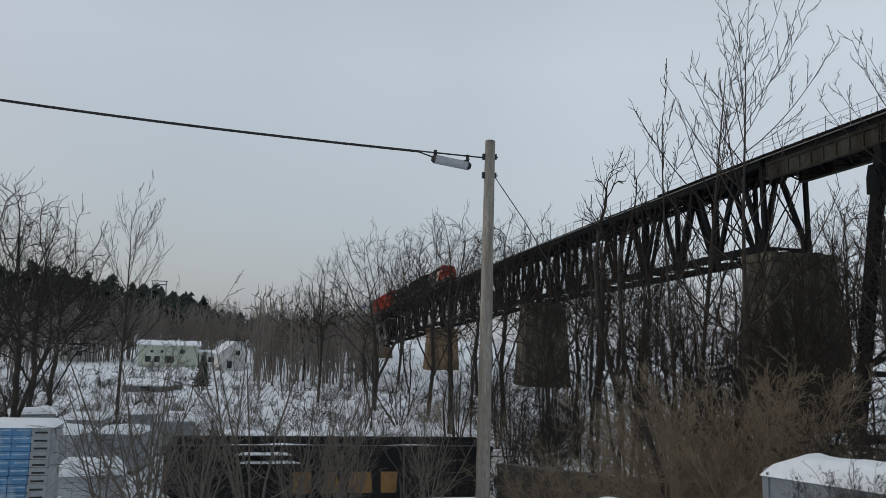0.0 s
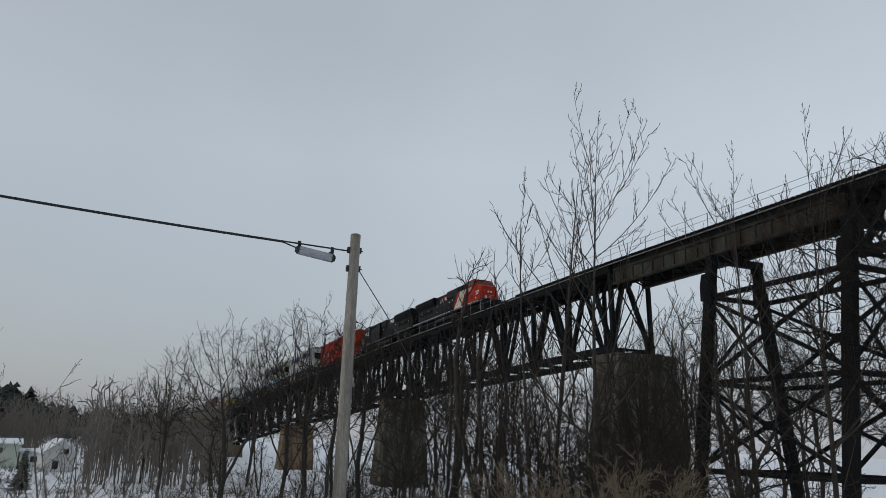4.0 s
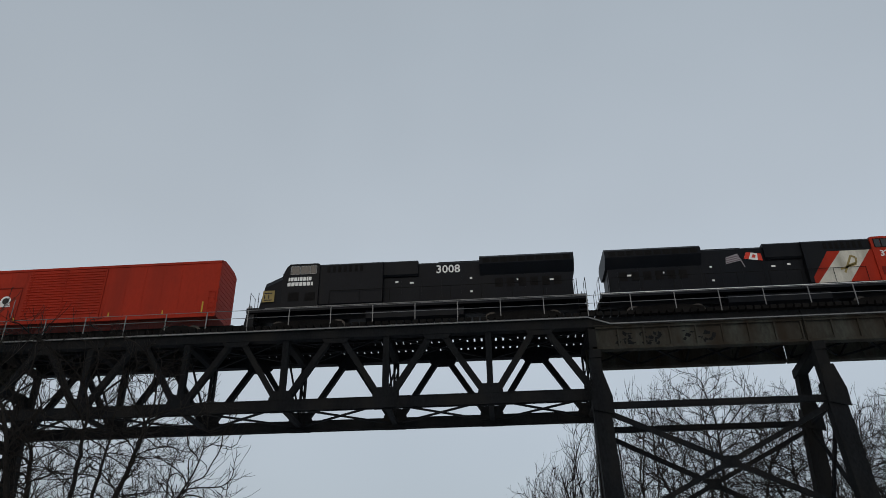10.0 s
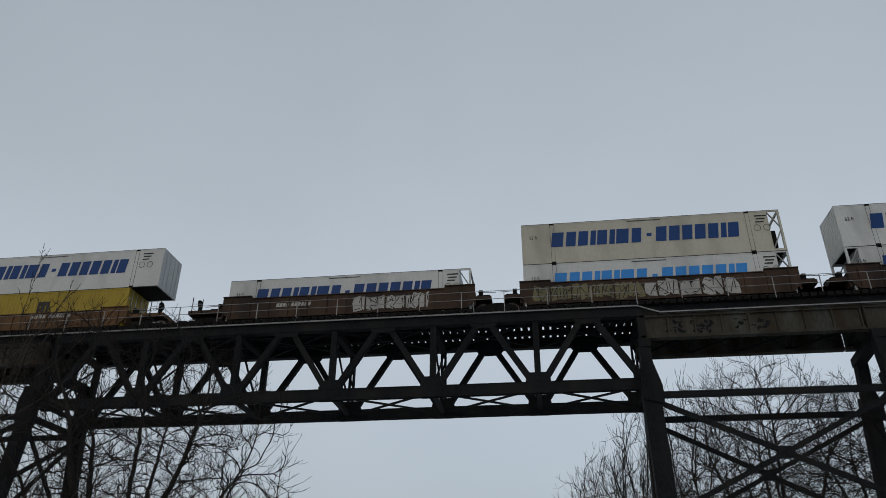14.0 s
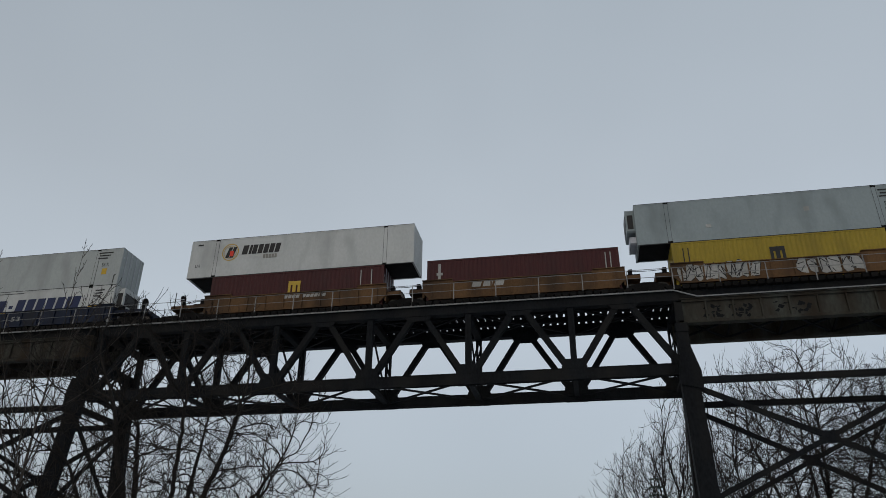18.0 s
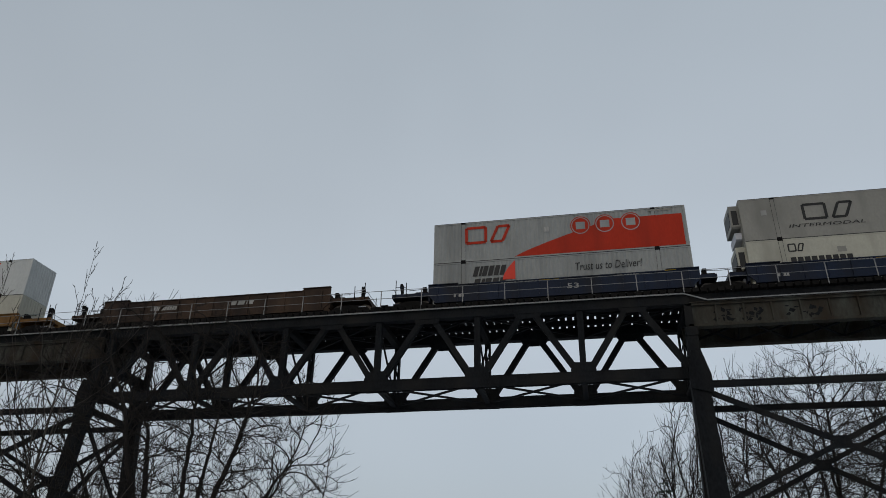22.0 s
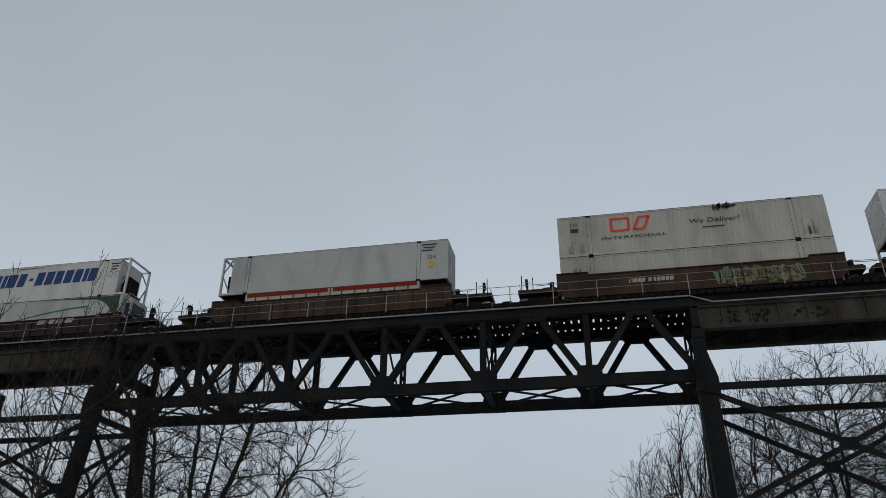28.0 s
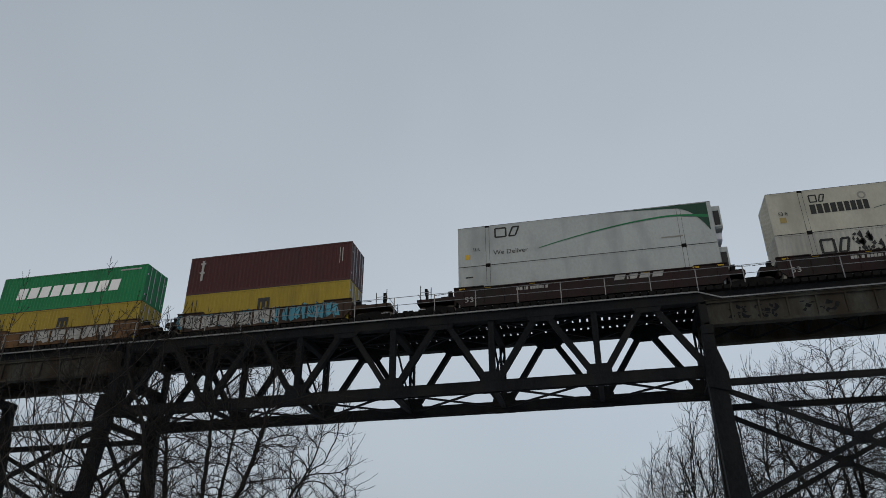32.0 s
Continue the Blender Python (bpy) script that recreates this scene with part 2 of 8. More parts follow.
def make_text(body, size, mat, depth, shear, bold):
    cu = bpy.data.curves.new("lettering", "FONT")
    cu.body, cu.size, cu.extrude, cu.shear, cu.offset = body, size, depth, shear, bold
    cu.resolution_u = 2
    ob = bpy.data.objects.new("lettering", cu)
    scene.collection.objects.link(ob)
    dg = bpy.context.evaluated_depsgraph_get()
    me = bpy.data.meshes.new_from_object(ob.evaluated_get(dg))
    bpy.data.objects.remove(ob)
    me.materials.clear()
    me.materials.append(M[mat] if isinstance(mat, str) else mat)
    return me


# ---- ground ----
def lerp_table(tab, x):
    for (x0, y0), (x1, y1) in zip(tab, tab[1:]):
        if x <= x1:
            k = min(max((x - x0) / (x1 - x0), 0), 1)
            k = k * k * (3 - 2 * k)
            return y0 + (y1 - y0) * k
    return tab[-1][1]


BANK = [(-30, -5.0), (-22, -4.2), (-14, -1.6), (-7, -0.6), (0, 0.0), (40, 0.0)]
ACROSS = [(0, 0.0), (10, -0.3), (22, -4.0), (36, -5.0), (60, -5.0)]


def ground_z(x, y):
    z = min(lerp_table(BANK, x), lerp_table(ACROSS, y) if y > 0 else 0.0)
    if y < -2 and x > -48:      # the level yard
        k = min(1, (-2 - y) / 2.0) * min(1, (x + 48) / 12)
        z = max(z, z + (-3.15 - z) * k)
    # the wooded hill behind the houses
    r = math.hypot(x, y)
    if x < -120:
        az = math.degrees(math.atan2(y, -x))
        top = 15 * math.exp(-((az + 19) / 13) ** 2) + 5
        z += top * min(max((r - 170) / 170, 0), 1) ** 1.3
    z += (noise.noise(Vector((x * 0.11, y * 0.11, 0))) * 0.35 + noise.noise(Vector((x * 0.4, y * 0.4, 3))) * 0.10) * min(1, max(0.15, (r - 4) / 10))
    return z


def build_ground():
    xs = [-2500, -1500, -900, -650, -500, -420] + [-380 + 10 * i for i in range(23)] + [-150 + 4 * i for i in range(24)] + [-54 + 1.0 * i for i in range(66)] + [14 + 5 * i for i in range(10)] + [75, 120, 200, 350, 600, 1200, 2500]
    ys = [-2500, -1200, -600, -300, -200] + [-150 + 10 * i for i in range(11)] + [-42 + 3 * i for i in range(9)] + [-16 + 1.0 * i for i in range(60)] + [46 + 5 * i for i in range(10)] + [105, 140, 200, 300, 500, 1000, 2500]
    vs = [(x, y, ground_z(x, y)) for x in xs for y in ys]
    n = len(ys)
    fs = [(i * n + j, (i + 1) * n + j, (i + 1) * n + j + 1, i * n + j + 1) for i in range(len(xs) - 1) for j in range(n - 1)]
    mb = MB()
    mb.v, mb.f = vs, fs
    solid("ground", mb, "snow", "snow-covered ground sloping down from the bank to a yard", "ground", kind="structure", smooth=True)


build_ground()

# ---- the railway bridge ----
RAIL = 19.2            # top of rail
YC = 43.55             # middle of the track
YN, YF = YC - 2.3, YC + 2.3   # near and far truss or girder planes
TIE_T = RAIL - 0.18
TIE_B = TIE_T - 0.25
FLOOR = -5.0
GIRDER_T = TIE_B - 0.55


PIER1, PIER2, PIER3, PIER4, ABUT = -57.0, -112.0, -165.0, -218.0, -271.0


def fall(x):
    """How far the rail has fallen at x: the line drops beyond the first pier."""
    d = max(0.0, PIER1 - max(x, ABUT))
    return 0.022 * d + 0.00028 * d * d


def bend(x):
    """How far the line has curved towards the bank at x."""
    d = max(0.0, PIER1 - max(x, ABUT))
    return 0.040 * d + 0.00035 * d * d


def along(a, b, x):
    """Carries what is built on the straight line at x to the chord of the curve from a to b (a < b)."""
    p, q = Vector((a, -bend(a), -fall(a))), Vector((b, -bend(b), -fall(b)))
    ex = (q - p).normalized()
    ey = Vector((0, 0, 1)).cross(ex).normalized()
    ez = ex.cross(ey)
    rot = Matrix((ex, ey, ez)).transposed().to_4x4()
    at = p.lerp(q, (x - a) / (b - a)) + Vector((0, YC, RAIL))
    return Matrix.Translation(at) @ rot @ Matrix.Translation((-x, -YC, -RAIL))


FAR_SPANS = ((PIER2, PIER1), (PIER3, PIER2), (PIER4, PIER3), (ABUT, PIER4))


def truss_span(x0, x1, panels, z_low, label):
    """A deck truss: two Warren trusses with posts, their chords, gussets, cross frames and lateral bracing."""
    root = thing("truss_span", label, "bridge span", pose(0, 0, 0), "spans of the bridge", "structure")
    p = (x1 - x0) / panels
    z_top = TIE_B - 0.35
    cb, ct = 0.62, 0.30
    zb = z_low + cb / 2
    dg = 0.34 if panels < 8 else 0.40
    for y in (YN, YF):
        s = -1 if y == YN else 1
        c = MB().box(x0 - 0.2, x1 + 0.1, y - 0.20, y - 0.14, z_low, z_low + cb)
        c.box(x0 - 0.2, x1 + 0.1, y + 0.14, y + 0.20, z_low, z_low + cb)
        c.box(x0 - 0.2, x1 + 0.1, y - 0.24, y + 0.24, z_low + cb, z_low + cb + 0.03)
        k = int((x1 - x0) / 0.75)
        for i in range(k):
            a = x0 + (x1 - x0) * i / k
            c.beam((a, y - 0.16, z_low + 0.03), (a + 0.75, y + 0.16, z_low + 0.03), 0.08, 0.02, (0, 0, 1))
        part("bottom_chord", c, "steel", root)
        c = MB().box(x0 - 0.2, x1 + 0.1, y - 0.26, y + 0.26, z_top - ct, z_top)
        c.box(x0 - 0.2, x1 + 0.1, y - 0.24, y + 0.24, z_top, z_top + 0.35)
        part("top_chord", c, "steel", root)
        for i in range(panels + 1):
            xb = x0 + p * i
            end = i in (0, panels)
            g = MB()
            w = 0.66
            for f in (-0.225, 0.205):
                wl, wr = (0.2 if i == 0 else w), (0.2 if i == panels else w)
                g.prism_y([(xb - wl, z_low - 0.01), (xb + wr, z_low - 0.01), (xb + wr * 1.1, z_low + 0.75), (xb + wr * 0.75, z_low + 1.2), (xb - wl * 0.75, z_low + 1.2), (xb - wl * 1.1, z_low + 0.75)], y + f, y + f + 0.02)
            part("gusset", g, "steel", root)
            part("post", MB().beam((xb, y, z_low + 0.4), (xb, y, z_top - 0.1), 0.42 if end else 0.36, 0.34) if y == YN else MB().laced((xb, y, z_low + 0.4), (xb, y, z_top - 0.1), 0.36, 0.34, 0.11), "steel", root)
            if i < panels:
                xm = xb + p / 2
                g = MB()
                for f in (-0.225, 0.205):
                    g.prism_y([(xm - 0.85, z_top + 0.05), (xm - 0.85, z_top - 0.35), (xm - 0.6, z_top - 0.62), (xm + 0.6, z_top - 0.62), (xm + 0.85, z_top - 0.35), (xm + 0.85, z_top + 0.05)], y + f, y + f + 0.02)
                part("gusset", g, "steel", root)
                part("diagonal", MB().beam((xb + 0.25, y, zb + 0.25), (xm - 0.3, y, z_top - 0.2), dg, 0.36), "steel", root)
                part("diagonal", MB().beam((xb + p - 0.25, y, zb + 0.25), (xm + 0.3, y, z_top - 0.2), dg, 0.36), "steel", root)
    for i in range(panels + 1):
        xb = x0 + p * i
        part("floor_beam", MB().box(xb - 0.2, xb + 0.2, YN, YF, z_top - 0.45, z_top - 0.05), "steel", root)
        part("bottom_strut", MB().box(xb - 0.15, xb + 0.15, YN, YF, z_low + 0.2, z_low + 0.42), "steel", root)
        c = MB().beam((xb, YN, z_low + 0.5), (xb, YF, z_top - 0.5), 0.10, 0.10, (1, 0, 0))
        c.beam((xb, YF, z_low + 0.5), (xb, YN, z_top - 0.5), 0.10, 0.10, (1, 0, 0))
        part("cross_frame", c, "steel", root)
        if i < panels:
            c = MB().beam((xb, YN, z_low + 0.3), (xb + p, YF, z_low + 0.3), 0.14, 0.10, (0, 0, 1))
            c.beam((xb, YF, z_low + 0.3), (xb + p, YN, z_low + 0.3), 0.14, 0.10, (0, 0, 1))
            part("lateral_brace", c, "steel", root)
            c = MB().beam((xb, YN, z_top - 0.3), (xb + p, YF, z_top - 0.2), 0.14, 0.10, (0, 0, 1))
            c.beam((xb, YF, z_top - 0.3), (xb + p, YN, z_top - 0.2), 0.14, 0.10, (0, 0, 1))
            part("lateral_brace", c, "steel", root)
    for y in (YC - 0.78, YC + 0.78):
        part("stringer", MB().box(x0, x1, y - 0.12, y + 0.12, TIE_B - 0.33, TIE_B - 0.005), "steel", root)
    return root


def girder_span(x0, x1, depth, label):
    """Two riveted plate girders with flanges and stiffeners, and bracing between them."""
    root = thing("girder_span", label, "bridge span", pose(0, 0, 0), "spans of the bridge", "structure")
    zt, GF = GIRDER_T, YC + 1.05
    # added dark fill above the girders, standing in for deck timbers and their shade
    part("deck_shade_fill", MB().box(x0 + 0.02, x1 - 0.02, YN - 0.10, YN + 0.2, zt + 0.002, TIE_B - 0.004), "steel", root)
    part("deck_shade_fill", MB().box(x0 + 0.02, x1 - 0.02, GF - 0.2, GF + 0.10, zt + 0.002, TIE_B - 0.004), "steel", root)
    for y in (YN, GF):
        part("web_plate", MB().box(x0 + 0.04, x1 - 0.04, y - 0.015, y + 0.015, zt - depth, zt - 0.04), "girder", root)
        fl = MB().box(x0 + 0.04, x1 - 0.04, y - 0.25, y + 0.25, zt - 0.04, zt)
        fl.box(x0 + 0.04, x1 - 0.04, y - 0.17, y - 0.015, zt - 0.19, zt - 0.04).box(x0 + 0.04, x1 - 0.04, y + 0.015, y + 0.17, zt - 0.19, zt - 0.04)
        part("top_flange", fl, "girder", root)
        fl = MB().box(x0 + 0.04, x1 - 0.04, y - 0.25, y + 0.25, zt - depth - 0.04, zt - depth)
        fl.box(x0 + 0.04, x1 - 0.04, y - 0.17, y - 0.015, zt - depth, zt - depth + 0.15).box(x0 + 0.04, x1 - 0.04, y + 0.015, y + 0.17, zt - depth, zt - depth + 0.15)
        part("bottom_flange", fl, "girder", root)
        n = max(3, round((x1 - x0) / 1.5))
        for i in range(n + 1):
            x = x0 + 0.12 + (x1 - x0 - 0.24) * i / n
            part("stiffener", MB().box(x - 0.05, x + 0.05, y - 0.14, y + 0.14, zt - depth + 0.15, zt - 0.19), "girder", root)
    n = max(2, round((x1 - x0) / 3.2))
    for i in range(n):
        a, b = x0 + 0.2 + (x1 - x0 - 0.4) * i / n, x0 + 0.2 + (x1 - x0 - 0.4) * (i + 1) / n
        c = MB().beam((a, YN, zt - depth + 0.2), (b, GF, zt - depth + 0.2), 0.12, 0.1, (0, 0, 1)).beam((a, GF, zt - depth + 0.2), (b, YN, zt - depth + 0.2), 0.12, 0.1, (0, 0, 1))
        part("lateral_brace", c, "steel", root)
        c = MB().beam((a, YN, zt - depth + 0.15), (a, GF, zt - 0.2), 0.12, 0.1, (1, 0, 0)).beam((a, GF, zt - depth + 0.15), (a, YN, zt - 0.2), 0.12, 0.1, (1, 0, 0))
        part("cross_frame", c, "steel", root)
    return root


def tower(x0, x1, z_top, label, skew=0.0, half=0.43):
    """A four-legged trestle tower; the legs spread sideways towards the ground."""
    root = thing("trestle_tower", label, "bridge tower", pose(0, 0, 0), "towers of the bridge", "structure")
    z0 = FLOOR + 0.4
    spread = (z_top - z0) * 0.140

    def leg(x, side, z):
        k = (z_top - z) / (z_top - z0)
        return Vector((x + (skew if side > 0 else 0.0), YC + side * (2.3 + spread * k), z))
    for x in (x0, x1):
        for side in (-1, 1):
            a, b = leg(x, side, z0), leg(x, side, z_top)
            mid = leg(x, side, 14.2)
            c = MB()
            for p, q, w in ((a, mid, half), (mid, b, 0.27)):
                c.beam(p + Vector((-w, 0, 0)), q + Vector((-w, 0, 0)), 0.10, 0.62)
                c.beam(p + Vector((w, 0, 0)), q + Vector((w, 0, 0)), 0.10, 0.62)
                c.beam(p + Vector((0, -0.30, 0)), q + Vector((0, -0.30, 0)), 2 * w + 0.02, 0.03)
            for i in range(22):
                p, q = a.lerp(mid, i / 22), a.lerp(mid, (i + 1) / 22)
                sg = half * 0.93 * (1 if i % 2 else -1)
                c.beam(p + Vector((sg, 0.29, 0)), q + Vector((-sg, 0.29, 0)), 0.07, 0.02)
            k = leg(x, side, 13.3)
            part("gusset", MB().prism_y([(k.x - 0.52, 13.0), (k.x + 0.62, 12.7), (k.x + 0.62, 13.7), (k.x + 0.25, 15.1), (k.x - 0.3, 15.1), (k.x - 0.52, 14.2)], k.y - 0.50, k.y - 0.46), "steel", root)
            part("leg", c, "steel", root)
            part("footing", MB().box(a.x - 1.0, a.x + 1.0, a.y - 1.0, a.y + 1.0, FLOOR - 0.6, z0), "concrete", root, "concrete footing")
    levels = [13.3, 6.6, 0.3, z0 + 0.6]
    for i, z in enumerate(levels):
        for side in (-1, 1):
            part("longitudinal_strut", MB().beam(leg(x0, side, z), leg(x1, side, z), 0.34, 0.28), "steel", root)
        for x in (x0, x1):
            part("cross_strut", MB().beam(leg(x, -1, z), leg(x, 1, z), 0.36, 0.25, (1, 0, 0)), "steel", root)
        if i + 2 < len(levels):
            zb = levels[i + 1]
            for side in (-1, 1):
                part("diagonal_brace", MB().beam(leg(x0, side, z - 0.25), leg(x1, side, zb + 0.25), 0.26, 0.22), "steel", root)
                part("diagonal_brace", MB().beam(leg(x1, side, z - 0.25), leg(x0, side, zb + 0.25), 0.26, 0.22), "steel", root)
                mid = (leg(x0, side, (z + zb) / 2) + leg(x1, side, (z + zb) / 2)) / 2
                part("gusset", MB().box(mid.x - 0.4, mid.x + 0.4, mid.y - 0.14, mid.y + 0.14, mid.z - 0.3, mid.z + 0.3), "steel", root)
            for x in (x0, x1):
                part("diagonal_brace", MB().laced(leg(x, -1, z - 0.3), leg(x, 1, zb + 0.3), 0.22, 0.16, 0.06, (1, 0, 0)), "steel", root)
                part("diagonal_brace", MB().laced(leg(x, 1, z - 0.3), leg(x, -1, zb + 0.3), 0.22, 0.16, 0.06, (1, 0, 0)), "steel", root)
    for x in (x0, x1):
        part("cap_beam", MB().beam((x, YN - 0.4, z_top + 0.1), (x + skew, YF + 0.4, z_top + 0.1), 0.7, 0.5, (0, 0, 1)), "steel", root)
    return root


def pier(xc, z_top, mat, label):
    root = thing("bridge_pier", label, "pier", pose(0, -bend(xc), 0), "piers of the bridge", "structure")
    zb = FLOOR - 1
    h = z_top - 0.7 - zb
    bx, by = 2.0 + h * 0.045, 3.3 + h * 0.05
    tx, ty = 1.9, 3.2
    n = 9
    mb = MB()
    vs = []
    for i in range(n + 1):
        k = i / n
        x, y, z = bx + (tx - bx) * k, by + (ty - by) * k, zb + h * k
        vs += [(xc - x, YC - y, z), (xc + x, YC - y, z), (xc + x, YC + y, z), (xc - x, YC + y, z)]
    fs = [(i * 4 + j, i * 4 + (j + 1) % 4, i * 4 + 4 + (j + 1) % 4, i * 4 + 4 + j) for i in range(n) for j in range(4)] + [(n * 4, n * 4 + 1, n * 4 + 2, n * 4 + 3)]
    part("shaft", mb.add(vs, fs), mat, root)
    part("cap", MB().box(xc - 2.1, xc + 2.1, YC - 3.4, YC + 3.4, z_top - 0.7, z_top), mat, root)
    for y in (YN, YF):
        part("bearing", MB().box(xc - 0.9, xc + 0.9, y - 0.4, y + 0.4, z_top, z_top + 0.3), "steel", root)
    return root


X_A, X_B = -31.5, 5.85      # ends of the main span
TOWER = 12.3
Z_LOW = 13.75               # underside of the main truss
Z_DEEP = 10.4               # underside of the deeper river trusses
truss_span(X_A + 0.6, X_B + 0.1, 6, Z_LOW, "dark riveted steel deck truss carrying the track between two towers")
girder_span(X_A - TOWER, X_A, 1.47, "weathered grey riveted plate girder span over a trestle tower")
girder_span(PIER1 + 0.3, X_A - TOWER, 1.47, "weathered grey riveted plate girder span from pier to tower")
girder_span(X_B, X_B + TOWER, 1.47, "streaked grey riveted plate girder span over a trestle tower")
girder_span(X_B + TOWER, X_B + 2 * TOWER, 1.47, "streaked grey riveted plate girder span beyond the tower")
tower(X_A - TOWER, X_A, TIE_B - 2.45, "dark steel trestle tower with laced cross bracing", 0.0, 0.34)
tower(X_B + 0.1, X_B + TOWER + 0.45, TIE_B - 2.45, "dark steel trestle tower with laced cross bracing", 0.7)
for a, b in FAR_SPANS:
    truss_span(a + 0.5, b - 0.5, 8, Z_DEEP, "deep dark steel deck truss between stone piers").matrix_basis = along(a, b, b)
scr = thing("sprayed_marks", "faded dark sprayed scrawl on the girder side", "graffiti", pose(0, 0, 0))
rnd_g = random.Random(77)
for xa, xb in ((X_B + 1.5, X_B + 2.5), (X_B + 2.9, X_B + 4.2), (X_B + 5.4, X_B + 7.3)):
    mb = MB()
    for i in range(16):
        cx, cz = rnd_g.uniform(xa, xb), GIRDER_T - rnd_g.uniform(0.45, 1.15)
        w, h, ln = rnd_g.uniform(0.05, 0.2), rnd_g.uniform(0.04, 0.16), rnd_g.uniform(-0.1, 0.1)
        mb.prism_y([(cx - w, cz - h * 0.4), (cx + w * 0.3, cz - h), (cx + w, cz + h * 0.2), (cx + ln, cz + h)], YN - 0.0175 - 0.0006 * i, YN - 0.0165)
    tagged(part("scrawl", mb, "steel", scr), kind="stuff")
pier(PIER1, Z_DEEP - 0.3, "concrete", "tall weathered concrete bridge pier under bare branches")
pier(PIER2, Z_DEEP - 0.3 - fall(PIER2), "concrete", "tall weathered concrete bridge pier behind trees")
pier(PIER3, Z_DEEP - 0.3 - fall(PIER3), "stone", "tan stone bridge pier behind trees")
pier(PIER4, Z_DEEP - 0.3 - fall(PIER4), "stone", "tan stone bridge pier far down the valley")
solid("abutment", MB().box(ABUT - 3, ABUT, YC - bend(ABUT) - 4, YC - bend(ABUT) + 4, FLOOR - 4, TIE_B - fall(ABUT) - 0.05), "stone", "stone abutment at the far end of the bridge", "abutment", kind="structure")

emb = MB()
for a, b in ((-760.0, ABUT - 0.5), (X_B + 2 * TOWER - 0.3, 560.0)):
    zt_, ym = TIE_B - 0.02 - fall(a), YC - bend(a)
    emb.prism_x([(ym - 12, FLOOR - 6), (ym + 12, FLOOR - 6), (ym + 3, zt_), (ym - 3, zt_)] if a < 0 else [(ym - 32, FLOOR - 3), (ym + 32, FLOOR - 3), (ym + 3, zt_), (ym - 3, zt_)], a, b)
solid("embankment", emb, "snow", "snowy railway embankment at the end of the bridge", "embankment", kind="structure")

# track: rails, ties, walkway edge and handrails
track = thing("railway_track", "single railway track on timber ties across the bridge", "track", pose(0, 0, 0), kind="structure")
for y in (YC - 0.755, YC + 0.755):
    for a, b, m in [(PIER1, 560, None), (-760, ABUT, Matrix.Translation((0, -bend(ABUT), -fall(ABUT))))] + [(a, b, along(a, b, b)) for a, b in FAR_SPANS]:
        r_ob = part("rail", MB().box(a, b, y - 0.036, y + 0.036, RAIL - 0.05, RAIL).box(a, b, y - 0.012, y + 0.012, RAIL - 0.16, RAIL - 0.05).box(a, b, y - 0.07, y + 0.07, RAIL - 0.18, RAIL - 0.16), "rail", track)
        if m:
            r_ob.matrix_basis = m
tie_long = MB().box(-0.172, 0.172, YC - 2.75, YC + 2.28, TIE_B, TIE_T).mesh("tie", "tie")
TIE_STEP = 0.46
for i in range(240):
    x = -74 + TIE_STEP * i
    t_ob = new("tie", tie_long)
    t_ob.location = (x, -bend(x), random.uniform(-0.012, 0.004) - fall(x))
    t_ob.parent = track
rest = MB()
for i in range(560):
    x = -74 - TIE_STEP * (i + 1)
    rest.box(x - 0.125, x + 0.125, YC - 2.28 - bend(x), YC + 2.28 - bend(x), TIE_B - fall(x), TIE_T - fall(x))
for i in range(1150):
    x = -74 + TIE_STEP * 240 + TIE_STEP * i
    rest.box(x - 0.125, x + 0.125, YC - 2.28, YC + 2.28, TIE_B, TIE_T)
tagged(part("ties", rest, "tie", track), kind="stuff")
edge = MB().box(PIER1, X_B - 0.1, YN - 0.42, YN - 0.37, TIE_B - 0.10, TIE_B - 0.01)
edge.beam((X_B - 0.1, YN - 0.39, TIE_B - 0.05), (X_B + 1.2, YN - 0.39, GIRDER_T + 0.03), 0.07, 0.05)
edge.box(X_B + 1.2, X_B + 2 * TOWER, YN - 0.42, YN - 0.37, GIRDER_T - 0.01, GIRDER_T + 0.06)
part("walkway_edge", edge, "edge", track, "pale steel edge angle along the ties")
for a, b in FAR_SPANS:
    part("walkway_edge", MB().box(a, b, YN - 0.42, YN - 0.37, TIE_B - 0.10, TIE_B - 0.01), "edge", track).matrix_basis = along(a, b, b)
fence = thing("handrail", "thin grey pipe handrail along the bridge deck", "railing", pose(0, 0, 0), kind="structure")
post_mesh = MB().box(-0.025, 0.025, YC - 2.745, YC - 2.695, TIE_B, RAIL + 0.92).mesh("post", "handrail")
for i in range(42):
    p_ob = new("post", post_mesh)
    p_ob.location = (-72.16 + 2.6 * i, -bend(-72.16 + 2.6 * i), -fall(-72.16 + 2.6 * i))
    p_ob.parent = fence
far_posts = MB()
for i in range(75):
    x = -74.76 - 2.6 * i
    far_posts.box(x - 0.03, x + 0.03, YC - 2.75 - bend(x), YC - 2.69 - bend(x), TIE_B - fall(x), RAIL + 0.92 - fall(x))
tagged(part("far_posts", far_posts, "handrail", fence), kind="stuff")
for z in (RAIL + 0.92, RAIL + 0.40):
    part("pipe_rail", MB().tube([(PIER1, YC - 2.72, z), (X_B + 2 * TOWER, YC - 2.72, z)], 0.018, 6), "handrail", fence)
    for a, b in FAR_SPANS:
        part("pipe_rail", MB().tube([(a, YC - 2.72, z), (b, YC - 2.72, z)], 0.018, 6), "handrail", fence).matrix_basis = along(a, b, b)

